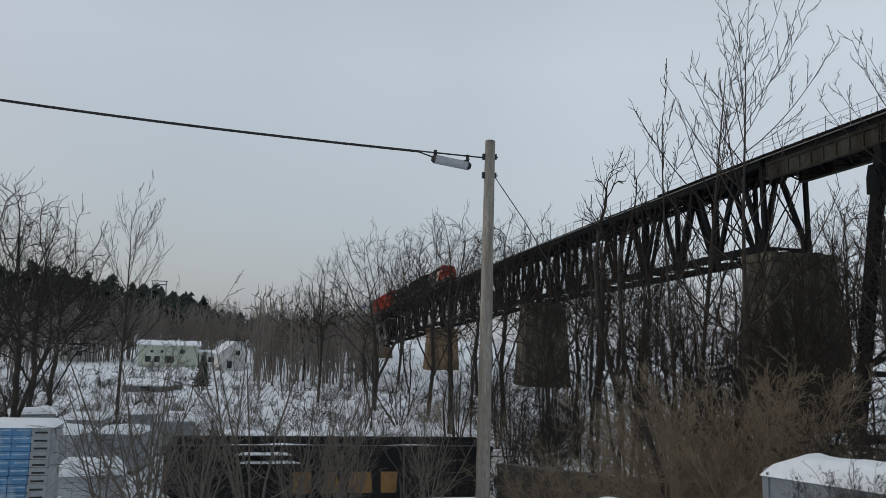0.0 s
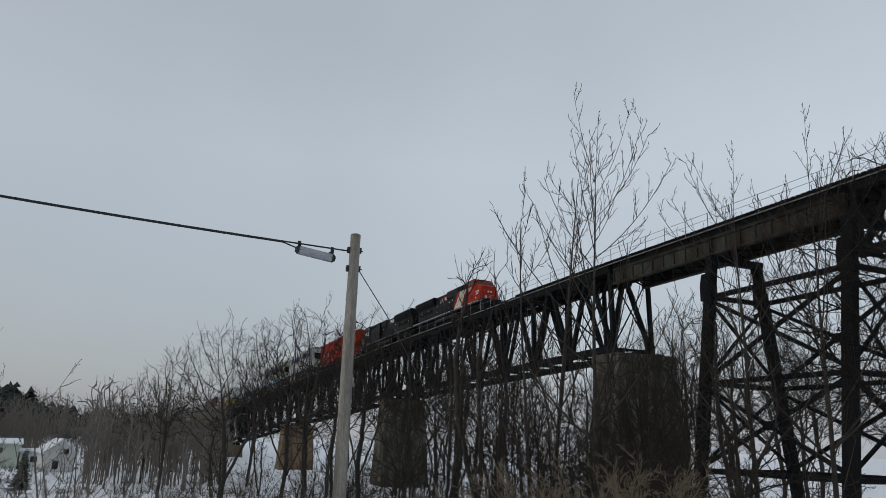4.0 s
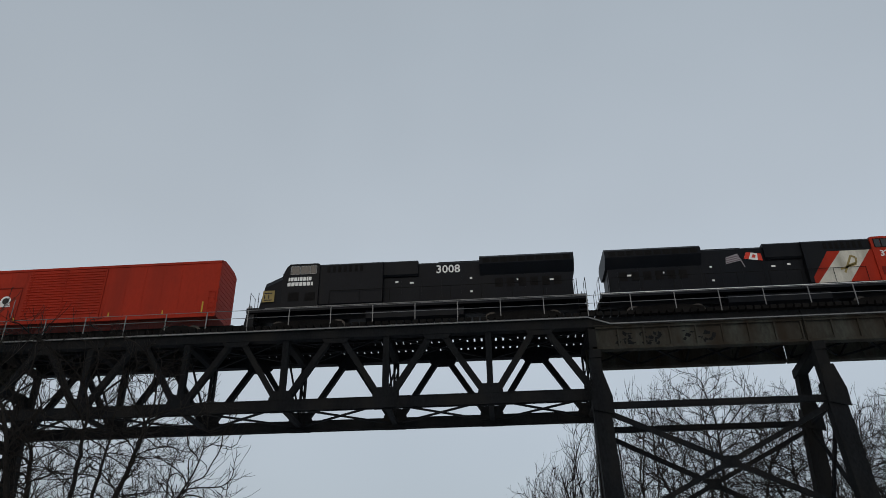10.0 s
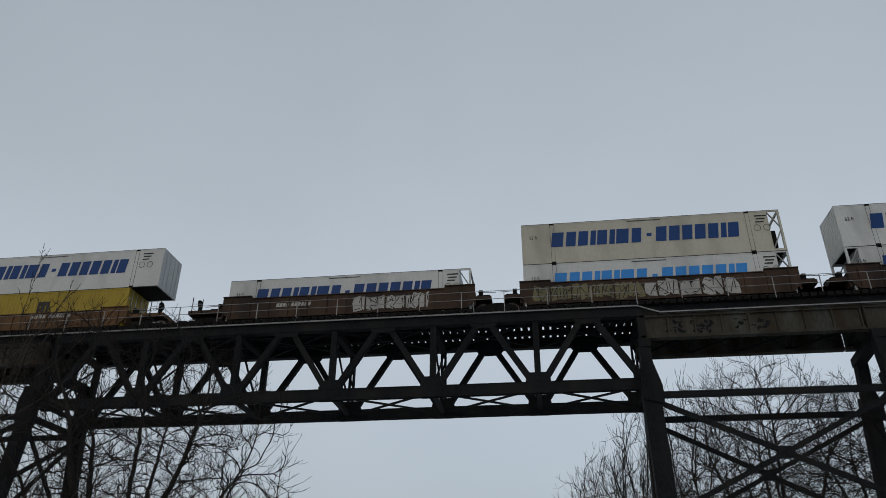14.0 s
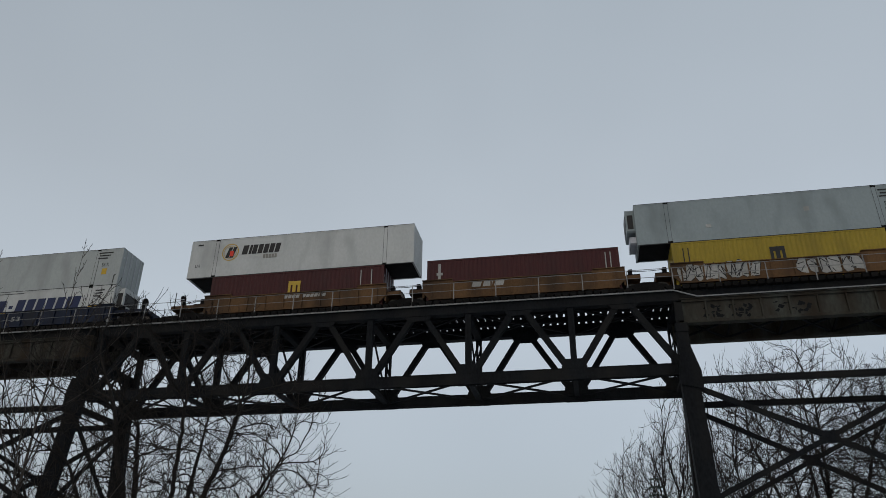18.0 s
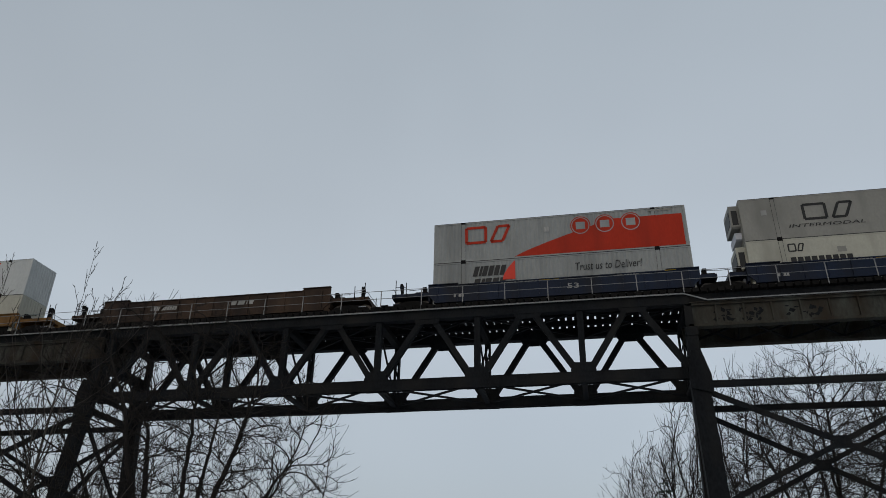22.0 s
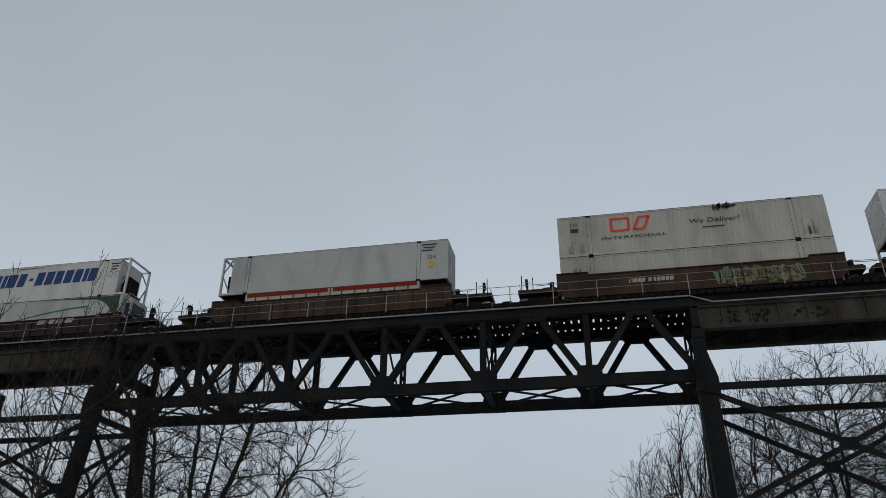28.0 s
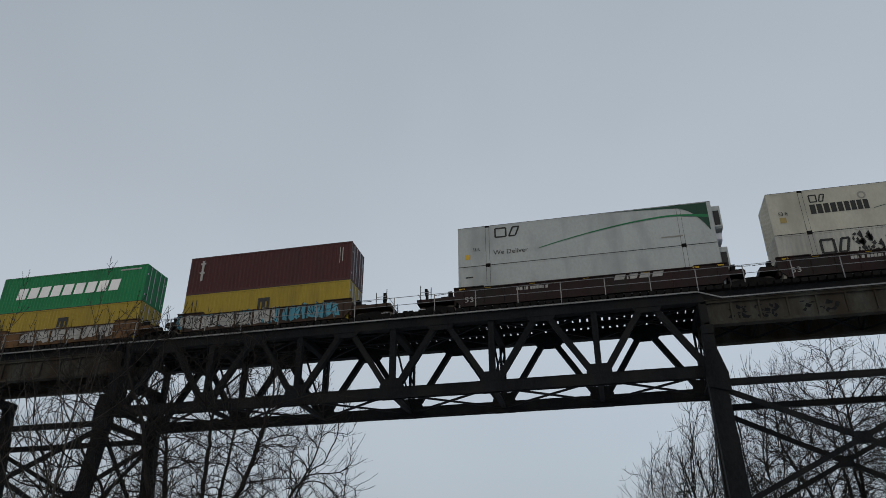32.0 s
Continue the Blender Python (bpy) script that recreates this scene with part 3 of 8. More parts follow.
# ---- the train ----
def paint(name, col, rough=0.5, dirt=None, amount=0.3, vary=0.08):
    M[name] = material(name, col, rough, 0, vary, 0.5, 9, 0.05, dirt or tuple(c * 0.72 + 0.004 for c in col), amount, 0.7, 1.6, gloss=0.18)


paint("container_white", (0.425, 0.438, 0.428), amount=0.22)
paint("container_cream", (0.350, 0.342, 0.285), amount=0.3)
paint("container_dull_white", (0.335, 0.335, 0.300), amount=0.4)
paint("container_grey", (0.315, 0.338, 0.330), amount=0.25)
paint("container_beige_grey", (0.2115, 0.2070, 0.1845), amount=0.35)
paint("container_steel_grey", (0.2380, 0.2465, 0.2380), amount=0.3)
paint("container_blue_grey", (0.225, 0.262, 0.268), amount=0.25)
paint("container_maroon", (0.050, 0.0125, 0.0130), amount=0.25)
paint("container_yellow", (0.270, 0.198, 0.024), amount=0.25)
paint("container_green", (0.008, 0.155, 0.055), amount=0.2)
paint("car_orange", (0.098, 0.052, 0.022), 0.7, (0.045, 0.026, 0.014), 0.5, 0.25)
paint("car_bright_orange", (0.17, 0.088, 0.026), 0.7, (0.085, 0.045, 0.018), 0.45, 0.2)
paint("car_brown", (0.046, 0.028, 0.018), 0.75, (0.020, 0.0135, 0.011), 0.5, 0.25)
paint("car_blue", (0.0045, 0.0105, 0.027), 0.6, (0.007, 0.008, 0.012), 0.35, 0.25)
paint("car_maroon", (0.016, 0.0065, 0.007), 0.65, (0.011, 0.009, 0.008), 0.4, 0.25)
paint("logo_blue", (0.006, 0.036, 0.135), amount=0.1)
paint("logo_sky_blue", (0.03, 0.19, 0.50), amount=0.1)
paint("logo_navy", (0.014, 0.022, 0.065), amount=0.1)
paint("logo_black", (0.022, 0.022, 0.022), amount=0.1)
paint("logo_red", (0.56, 0.045, 0.025), amount=0.1)
paint("logo_gold", (0.42, 0.28, 0.04), amount=0.1)
paint("logo_green", (0.016, 0.135, 0.052), amount=0.1)
paint("logo_dark_green", (0.012, 0.045, 0.028), amount=0.1)
paint("logo_tan", (0.25, 0.19, 0.07), amount=0.1)
# pale end frames made mid-grey: the shade between boxes is in the colour
paint("shaded_end_frame", (0.20, 0.205, 0.20), amount=0.35)
paint("graffiti_white", (0.29, 0.29, 0.275), amount=0.3, vary=0.2)
paint("graffiti_blue", (0.05, 0.21, 0.28), amount=0.3, vary=0.25)
paint("graffiti_green", (0.10, 0.17, 0.08), amount=0.3, vary=0.25)
paint("graffiti_yellow", (0.125, 0.113, 0.058), amount=0.3, vary=0.2)
paint("safety_yellow", (0.45, 0.29, 0.03), amount=0.2)

TRAIN = []          # (root, place along the train, height over the rail)


def ahead(t):
    """How far the train has come at t seconds."""
    a = t - 16.0
    return 19.1271 * a + 0.018526 * a * a


def on_rail(x, z, y, turn):
    """A place on the track at x, turned with the line."""
    return along(x - 8, x + 8, x) @ pose(x, YC + y, RAIL + z, 0, 0, turn)


def on_train(root, off, z, y=0.0, turn=0.0):
    TRAIN.append((root, off, z, y, turn))
    root.matrix_basis = on_rail(off + ahead(0), z, y, turn)
    return root


SIDE = -1.3         # outer face of a box, towards the camera


def plate(mb, poly, y, t=0.006):
    """A thin painted sheet on the near side: poly of (x, z)."""
    return mb.prism_y(poly, y - t, y)


def marks_on(root, L, H, marks, y, x_base=0.0):
    """Painted marks. Places are shares of the box's length and height from its rear lower corner."""
    for mk in marks:
        y -= 0.0016
        kind, a, b, c, d, mat, *more = mk
        x0, x1, z0, z1 = x_base - L / 2 + a * L, x_base - L / 2 + b * L, c * H, d * H
        if kind == "text":
            ob = part("lettering", text_mesh(more[0], (z1 - z0) * 1.35, mat, 0.003, more[1] if len(more) > 1 else 0.0), mat, root)
            wide = max(v.co.x for v in ob.data.vertices) or 1
            ob.matrix_basis = Matrix.Translation((x0, y - 0.006, z0)) @ pose(0, 0, 0, 90) @ Matrix.Diagonal(((x1 - x0) / wide, 1, 1, 1))
            continue
        mb = MB()
        if kind == "rect":
            plate(mb, [(x0, z0), (x1, z0), (x1, z1), (x0, z1)], y)
        elif kind == "blocks":      # a word as a row of plain slanted blocks
            widths = more[0]
            lean = (z1 - z0) * (more[1] if len(more) > 1 else 0.12)
            tot = sum(abs(w) for w in widths)
            x = x0
            for w in widths:
                step = abs(w) / tot * (x1 - x0)
                if w > 0:
                    e = x + step * 0.80
                    hgt = z1 - z0
                    sk = lambda px, pz: (px + lean * (pz - z0) / hgt, pz)
                    bars = []
                    if w <= 0.5:
                        bars.append((x, e, z0 + hgt * 0.38, z0 + hgt * 0.6))
                    else:
                        bars.append((x, e, z0, z1))
                    for a_, b_, lo, hi in bars:
                        part("block", plate(MB(), [sk(a_, lo), sk(b_, lo), sk(b_, hi), sk(a_, hi)], y), mat, root)
                x += step
            continue
        elif kind == "ring":        # an oval ring
            n = 20
            cx, cz, rx, rz = (x0 + x1) / 2, (z0 + z1) / 2, (x1 - x0) / 2, (z1 - z0) / 2
            k = 1 - (more[0] if more else 0.25)
            for i in range(n):
                p, q = 2 * math.pi * i / n, 2 * math.pi * (i + 1) / n
                plate(mb, [(cx + rx * math.cos(p), cz + rz * math.sin(p)), (cx + rx * k * math.cos(p), cz + rz * k * math.sin(p)), (cx + rx * k * math.cos(q), cz + rz * k * math.sin(q)), (cx + rx * math.cos(q), cz + rz * math.sin(q))], y)
        elif kind == "worm":        # an outlined mark: a squared loop and a leaning one beside it
            th = (z1 - z0) * 0.17
            w = x1 - x0
            for px, pz, qx, qz in ((0, 0, 0.44, 0), (0, 1, 0.44, 1), (0, 0, 0, 1), (0.44, 0, 0.44, 1), (0.56, 0, 0.82, 0), (0.72, 1, 0.98, 1), (0.56, 0, 0.72, 1), (0.82, 0, 0.98, 1)):
                mb.beam((x0 + px * w, y - 0.003, z0 + pz * (z1 - z0)), (x0 + qx * w, y - 0.003, z0 + qz * (z1 - z0)), th, 0.006)
        elif kind == "band":        # a curved stripe from a low start to a high end; more: thickness at start and end, bulge
            t0, t1, bulge = more
            n = 18
            for i in range(n):
                s = []
                for k in (i / n, (i + 1) / n):
                    zc = z0 + (z1 - z0) * (k ** bulge if bulge > 0 else 1 - (1 - k) ** -bulge)
                    th = t0 + (t1 - t0) * k
                    s.append((x0 + (x1 - x0) * k, zc - th / 2, zc + th / 2))
                plate(mb, [(s[0][0], s[0][1]), (s[1][0], s[1][1]), (s[1][0], s[1][2]), (s[0][0], s[0][2])], y)
        elif kind == "wedge":       # a filled corner under or over a curve; more: bulge, "up" or "down"
            bulge, way = more
            n = 14
            for i in range(n):
                k0, k1 = i / n, (i + 1) / n
                za, zb = z0 + (z1 - z0) * k0 ** bulge, z0 + (z1 - z0) * k1 ** bulge
                lo = z1 if way == "down" else z0
                xa, xb = x0 + (x1 - x0) * k0, x0 + (x1 - x0) * k1
                quad = [(xa, lo), (xb, lo), (xb, zb), (xa, za)] if way == "up" else [(xa, z1 + z0 - za), (xb, z1 + z0 - zb), (xb, z1), (xa, z1)]
                plate(mb, quad, y)
        elif kind == "scrawl":      # spray paint nobody can read: a crowd of leaning bars
            rnd = random.Random(more[0])
            n = max(3, more[1] * 2 // 3)
            pitch, tall, ink = (x1 - x0) / n, z1 - z0, MB()
            for i in range(n):
                cx, cz = x0 + pitch * (i + 0.5), (z0 + z1) / 2 + rnd.uniform(-0.06, 0.06) * tall
                w, h = pitch * rnd.uniform(0.50, 0.66), tall * rnd.uniform(0.40, 0.54)
                m_ = rnd.choice((7, 8, 9))
                ln = rnd.uniform(-0.25, 0.25)
                edge_ = []
                for q in range(m_):
                    a_ = 2 * math.pi * (q + rnd.uniform(-0.2, 0.2)) / m_
                    k = rnd.uniform(0.78, 1.12)
                    dz = h * k * max(-1, min(1, 1.3 * math.sin(a_)))
                    edge_.append((cx + w * k * max(-1, min(1, 1.3 * math.cos(a_))) + ln * dz, cz + dz))
                plate(mb, edge_, y - 0.0004 * (i % 3))
                # dark strokes round and across each shape
                for q in range(rnd.choice((2, 3, 4))):
                    p, r_ = edge_[rnd.randrange(m_)], edge_[rnd.randrange(m_)]
                    f = rnd.uniform(0.45, 0.9)
                    ink.beam((cx + (p[0] - cx) * f, y - 0.010, cz + (p[1] - cz) * f), (cx + (r_[0] - cx) * 0.8, y - 0.010, cz + (r_[1] - cz) * 0.8), 0.05, 0.004)
                for p, r_ in zip(edge_[::2], edge_[1::2]):
                    ink.beam((p[0], y - 0.010, p[1]), (r_[0], y - 0.010, r_[1]), 0.045, 0.004)
            tagged(part("outline", ink, "logo_black", root), kind="stuff")
        elif kind == "specks":      # flaked paint: many small dark patches
            rnd = random.Random(more[0])
            for i in range(more[1]):
                cx, cz = rnd.uniform(x0, x1), z0 + (z1 - z0) * rnd.random() ** 1.2
                w, h = rnd.uniform(0.05, 0.22), rnd.uniform(0.08, 0.3)
                plate(mb, [(cx - w, cz), (cx, cz - h), (cx + w * 0.8, cz - h * 0.2), (cx + w * 0.4, cz + h)], y)
        elif kind == "drips":
            rnd = random.Random(more[0])
            for i in range(more[1]):
                cx = rnd.uniform(x0, x1)
                h = (z1 - z0) * rnd.uniform(0.3, 1)
                plate(mb, [(cx - 0.04, z0), (cx + 0.05, z0), (cx + 0.03, z0 + h), (cx - 0.02, z0 + h)], y)
        part("logo" if kind in ("worm", "ring", "band", "wedge") else "marking", mb, mat, root)


def corrugated(x0, x1, z0, z1, y, way, pitch=0.28, deep=0.036):
    """A corrugated wall along X; way: the side its ridges face."""
    mb = MB()
    n = max(2, round((x1 - x0) / pitch))
    p = (x1 - x0) / n
    xs = []
    for i in range(n):
        a = x0 + p * i
        xs += [(a, 0), (a + p * 0.25, 0), (a + p * 0.5, -deep), (a + p * 0.75, -deep)]
    xs.append((x1, 0))
    vs = [(x, y + way * d, z) for x, d in xs for z in (z0, z1)]
    m = len(xs)
    return mb.add(vs, [(2 * i, 2 * i + 2, 2 * i + 3, 2 * i + 1) if way < 0 else (2 * i, 2 * i + 1, 2 * i + 3, 2 * i + 2) for i in range(m - 1)])


def container(off, level, length, mat, label, marks=(), style="smooth", front="door", rear="wall", height=2.896, z_base=None, seams=None):
    """One freight container. style: smooth, rib. Ends: door, wall, frame (an open frame before the bulkhead) or unit (a cooling unit on it)."""
    L, W, H = length, 2.6, height
    z = z_base if z_base is not None else (0.36 if level == 0 else 0.36 + 2.90)
    root = thing("shipping_container", label, "container", group="containers on the train")
    xl, xr = -L / 2, L / 2
    bl = xl + (0.75 if rear == "frame" else 0.06)
    br = xr - (0.75 if front == "frame" else 0.06)
    h = W / 2
    top_y = 0.03
    fr = MB()
    for x in (xl, xr):
        for y in (-h, h - 0.13):
            fr.box(min(x, x + (0.13 if x < 0 else -0.13)), max(x, x + (0.13 if x < 0 else -0.13)), y, y + 0.13, 0.0, H)
        a, b = (x, x + 0.11) if x < 0 else (x - 0.11, x)
        fr.box(a, b, -h + 0.13, h - 0.13, H - 0.12, H - 0.004).box(a, b, -h + 0.13, h - 0.13, 0.02, 0.16)
    for y in (-h, h - 0.08):
        fr.box(xl + 0.13, xr - 0.13, y, y + 0.08, H - 0.10, H - 0.002)
        fr.box(xl + 0.13, xr - 0.13, y, y + 0.08, 0.02, 0.17)
    part("frame", fr, mat, root)
    if style == "rib":
        part("side_panel", corrugated(bl + 0.07, br - 0.07, 0.17, H - 0.10, -h + 0.01, -1), mat, root)
        part("side_panel", corrugated(bl + 0.07, br - 0.07, 0.17, H - 0.10, h - 0.01, 1), mat, root)
    else:
        part("side_panel", MB().box(bl, br, -h + 0.012, -h + 0.05, 0.17, H - 0.10), mat, root)
        part("side_panel", MB().box(bl, br, h - 0.05, h - 0.012, 0.17, H - 0.10), mat, root)
    part("roof", MB().box(bl, br, -h + 0.08, h - 0.08, H - 0.05, H - 0.012), mat, root)
    part("floor", MB().box(xl + 0.13, xr - 0.13, -h + 0.08, h - 0.08, 0.05, 0.16), "underframe", root)
    # thin black strip draws the shaded outline under the roof edge
    part("roof_edge_shade", MB().box(xl + 0.02, xr - 0.02, -h - 0.004, -h + 0.04, H - 0.022, H + 0.006), "logo_black", root)
    part("bottom_seam", MB().box(xl + 0.02, xr - 0.02, -h - 0.003, -h + 0.05, -0.022, 0.022), "logo_black", root)
    # stacking posts at the 40-foot places, and dark seams beside them
    if L > 13:
        for x in ((-6.1, 6.1) if seams is None else seams):
            part("stacking_post", MB().box(x - 0.11, x + 0.11, -h - 0.004, -h + 0.03, 0.0, H + 0.004).box(x - 0.16, x - 0.13, -h - 0.002, -h + 0.02, 0.17, H - 0.1), mat, root)
            sm = MB().box(x - 0.130, x - 0.112, -h - 0.007, -h + 0.02, 0.1, H - 0.08).box(x + 0.112, x + 0.126, -h - 0.007, -h + 0.02, 0.1, H - 0.08)
            part("seam", sm, "logo_black", root)
            for zc in (H - 0.13, -0.012):
                part("corner_casting", MB().box(x - 0.15, x + 0.15, -h - 0.010, -h + 0.1, zc, zc + 0.135), "underframe", root)
    for x, way, kind in ((xr, 1, front), (xl, -1, rear)):
        e = (br if way > 0 else bl)
        if kind == "frame":
            part("end_wall", MB().box(e - 0.03, e + 0.03, -h + 0.06, h - 0.06, 0.16, H - 0.1), mat, root)
            g = MB()
            for y in (-h + 0.05, h - 0.05):
                g.beam((e, y, 0.15), (x - way * 0.05, y, H * 0.55), 0.07, 0.07).beam((e, y, H - 0.1), (x - way * 0.05, y, H * 0.55), 0.07, 0.07)
            g.box(min(e, x), max(e, x), -0.55, 0.75, 0.35, 0.42)
            part("frame_brace", g, "shaded_end_frame", root, "open end frame greyed as if in shade")
            part("equipment_box", MB().box(e + (0.02 if way > 0 else -0.45), e + (0.45 if way > 0 else -0.02), -0.8, 0.6, 0.5, 1.7, 0.06), "underframe", root)
        elif kind == "door":
            for s in (-1, 1):
                y0, y1 = (-h + 0.14, -0.01) if s < 0 else (0.01, h - 0.14)
                dr = part("door", MB().box(min(x - way * 0.05, x - way * 0.01), max(x - way * 0.05, x - way * 0.01), y0, y1, 0.17, H - 0.13), mat, root)
                for q in (0.3, 0.75):
                    yy = y0 + (y1 - y0) * q
                    part("locking_bar", MB().tube([(x + way * 0.03, yy, 0.12), (x + way * 0.03, yy, H - 0.1)], 0.022, 6), "zinc", dr)
                part("hinge", MB().box(min(x, x + way * 0.02), max(x, x + way * 0.02), (y0 if s < 0 else y1 - 0.1), (y0 + 0.1 if s < 0 else y1), 0.5, 0.62).box(min(x, x + way * 0.02), max(x, x + way * 0.02), (y0 if s < 0 else y1 - 0.1), (y0 + 0.1 if s < 0 else y1), 2.1, 2.22), "zinc", dr)
        else:
            ys = []
            for i in range(9):
                yy = -h + 0.3 + i * 0.25
                ys += [(yy - 0.08, 0), (yy - 0.05, 0.035), (yy + 0.05, 0.035), (yy + 0.08, 0)]
            ys = [(-h + 0.13, 0)] + ys + [(h - 0.13, 0)]
            c = MB().add([(x + way * (dd - 0.025), yy, zz) for yy, dd in ys for zz in (0.16, H - 0.12)], [(2 * i, 2 * i + 2, 2 * i + 3, 2 * i + 1) for i in range(len(ys) - 1)])
            part("end_wall", c, mat, root)
            if kind == "unit":
                u = part("cooling_unit", MB().box(min(x, x + way * 0.55), max(x, x + way * 0.55), -0.95, 0.95, 1.15, H - 0.15, 0.1), mat, root, "boxy cooling unit on the end wall")
                part("grille", MB().box(min(x + way * 0.551, x + way * 0.57), max(x + way * 0.551, x + way * 0.57), -0.75, 0.75, 1.5, 2.4).box(min(x + way * 0.1, x + way * 0.45), max(x + way * 0.1, x + way * 0.45), -0.97, -0.951, 1.35, 2.35), "logo_black", u)
                part("fuel_tank", MB().box(min(x, x + way * 0.4), max(x, x + way * 0.4), -0.8, 0.8, 0.35, 0.9, 0.08), "zinc", root)
    marks_on(root, L, H, marks, -h - 0.001 if style != "rib" else -h - 0.003)
    return on_train(root, off, z)


def truck(parent, x, axles=(-0.89, 0.89), scale=1.0):
    t = new("truck", MB().box(x - 0.25, x + 0.25, -0.95, 0.95, 0.42, 0.72).mesh("truck", "underframe"))
    t.parent = parent
    for s in (-1, 1):
        a, b = x + axles[0] - 0.3, x + axles[-1] + 0.3
        part("side_frame", MB().prism_y([(a, 0.42), (a + 0.35, 0.40), (x - 0.4, 0.22), (x + 0.4, 0.22), (b - 0.35, 0.40), (b, 0.42), (b, 0.62), (b - 0.4, 0.70), (x + 0.3, 0.82), (x - 0.3, 0.82), (a + 0.4, 0.70), (a, 0.62)], s * 1.02 - 0.08, s * 1.02 + 0.08), "underframe", t)
        for ax in axles:
            part("wheel", MB().tube([(x + ax, s * 0.70, 0.457), (x + ax, s * 0.82, 0.457)], 0.457, 20).tube([(x + ax, s * 0.68, 0.457), (x + ax, s * 0.71, 0.457)], 0.485, 20), "wheel", t)
    for ax in axles:
        part("axle", MB().tube([(x + ax, -0.7, 0.457), (x + ax, 0.7, 0.457)], 0.085, 8), "underframe", t)
    return t


def well_car(off, well, rear, front, mat, label, marks=(), top=1.80, raised=0.18, rib=1.25, joint_truck=True, low=0.42):
    """One well of a container car. well: half the well's length. rear, front: ("joint", reach) or ("end", reach)."""
    root = thing("well_car", label, "freight car", group="well cars of the train")
    hw = 1.43
    w = well
    for s in (-1, 1):
        y0, y1 = (s * hw - 0.03, s * hw + 0.03)
        prof = [(-w, low + 0.53), (-w + 0.55, low), (w - 0.55, low), (w, low + 0.53), (w, top + raised), (w - 1.9, top + raised), (w - 2.1, top), (-w + 2.1, top), (-w + 1.9, top + raised), (-w, top + raised)]
        sd = part("side_sill", MB().prism_y(prof, y0, y1), mat, root)
        fl = MB().box(-w + 2.0, w - 2.0, s * hw - 0.11, s * hw + 0.11, top, top + 0.05)
        fl.box(-w + 0.4, w - 0.4, s * hw - 0.12, s * hw + 0.12, low - 0.02, low + 0.05)
        fl.box(-w, -w + 1.95, s * hw - 0.12, s * hw + 0.12, top + raised, top + raised + 0.05).box(w - 1.95, w, s * hw - 0.12, s * hw + 0.12, top + raised, top + raised + 0.05)
        part("flange", fl, mat, sd)
        n = int(2 * (w - 0.6) / rib)
        for i in range(n + 1):
            x = -w + 0.6 + (2 * w - 1.2) * i / n
            part("rib", MB().box(x - 0.04, x + 0.04, s * (hw + 0.07) - 0.045, s * (hw + 0.07) + 0.045, low + 0.05, top), mat, sd)
    # where the side starts higher, a dark inset strip runs below it
    if low > 0.5:
        for s in (-1, 1):
            part("lower_strip", MB().box(-w + 0.7, w - 0.7, s * 1.34 - 0.04, s * 1.34 + 0.04, 0.34, low), "underframe", root)
    part("well_floor", MB().box(-w + 0.4, w - 0.4, -1.35, 1.35, 0.26, 0.34), "underframe", root)
    for x in (-w + 0.9, 0, w - 0.9):
        part("cross_bearer", MB().box(x - 0.2, x + 0.2, -1.4, 1.4, 0.2, 0.36), "underframe", root)
    for way, (kind, reach) in ((-1, rear), (1, front)):
        xe = way * (reach - (0.75 if kind == "end" else 0.35))
        a, b = sorted((way * (w - 0.05), xe))
        bolster = MB().box(a, b, -1.25, 1.25, 1.02, 1.28)
        bolster.box(a, b, -0.35, 0.35, 0.75, 1.02)
        pl = part("end_platform", bolster, mat, root)
        part("bulkhead", MB().box(min(way * (w - 0.12), way * w), max(way * (w - 0.12), way * w), -1.38, 1.38, 0.6, 1.55), mat, root)
        # grating, castings and grab irons on the platform
        d = MB()
        d.box(min(way * (w + 0.1), way * (w + 0.9)), max(way * (w + 0.1), way * (w + 0.9)), -1.2, 1.2, 1.30, 1.36)
        d.box(min(way * (w + 0.2), way * (w + 0.45)), max(way * (w + 0.2), way * (w + 0.45)), -1.15, -0.75, 1.36, 1.72).box(min(way * (w + 0.55), way * (w + 0.8)), max(way * (w + 0.55), way * (w + 0.8)), -0.3, 0.35, 1.36, 1.62)
        d.tube([(way * (w + 0.15), -1.22, 1.55), (way * (w + 1.3), -1.22, 1.50)], 0.02, 5)
        part("brake_gear", d, "underframe", pl)
        if kind == "end":
            gm = "zinc" if mat != "car_blue" else mat
            for y in (-1.3, 1.3):
                for k, hgt in ((0.25, 2.25), (0.95, 2.05)):
                    part("stanchion", MB().tube([(xe - way * k, y, 0.95), (xe - way * k, y, hgt)], 0.028, 5), "underframe", pl)
                part("grab_iron", MB().tube([(xe - way * 0.25, y, 1.75), (xe - way * 0.95, y, 1.70)], 0.022, 5), gm, pl)
                part("step", MB().box(min(xe - way * 0.6, xe - way * 0.1), max(xe - way * 0.6, xe - way * 0.1), y - 0.02, y + 0.02, 0.55, 0.58), gm, pl)
            part("grab_iron", MB().tube([(xe - way * 0.1, -1.3, 1.62), (xe - way * 0.1, 1.3, 1.62)], 0.02, 5), gm, pl)
            bw = MB().tube([(xe - way * 0.45, -0.75, 1.95), (xe - way * 0.48, -0.75, 1.95)], 0.28, 14)
            bw.box(min(xe - way * 0.6, xe - way * 0.5), max(xe - way * 0.6, xe - way * 0.5), -0.95, -0.55, 1.3, 2.15)
            part("hand_brake", bw, "underframe", pl)
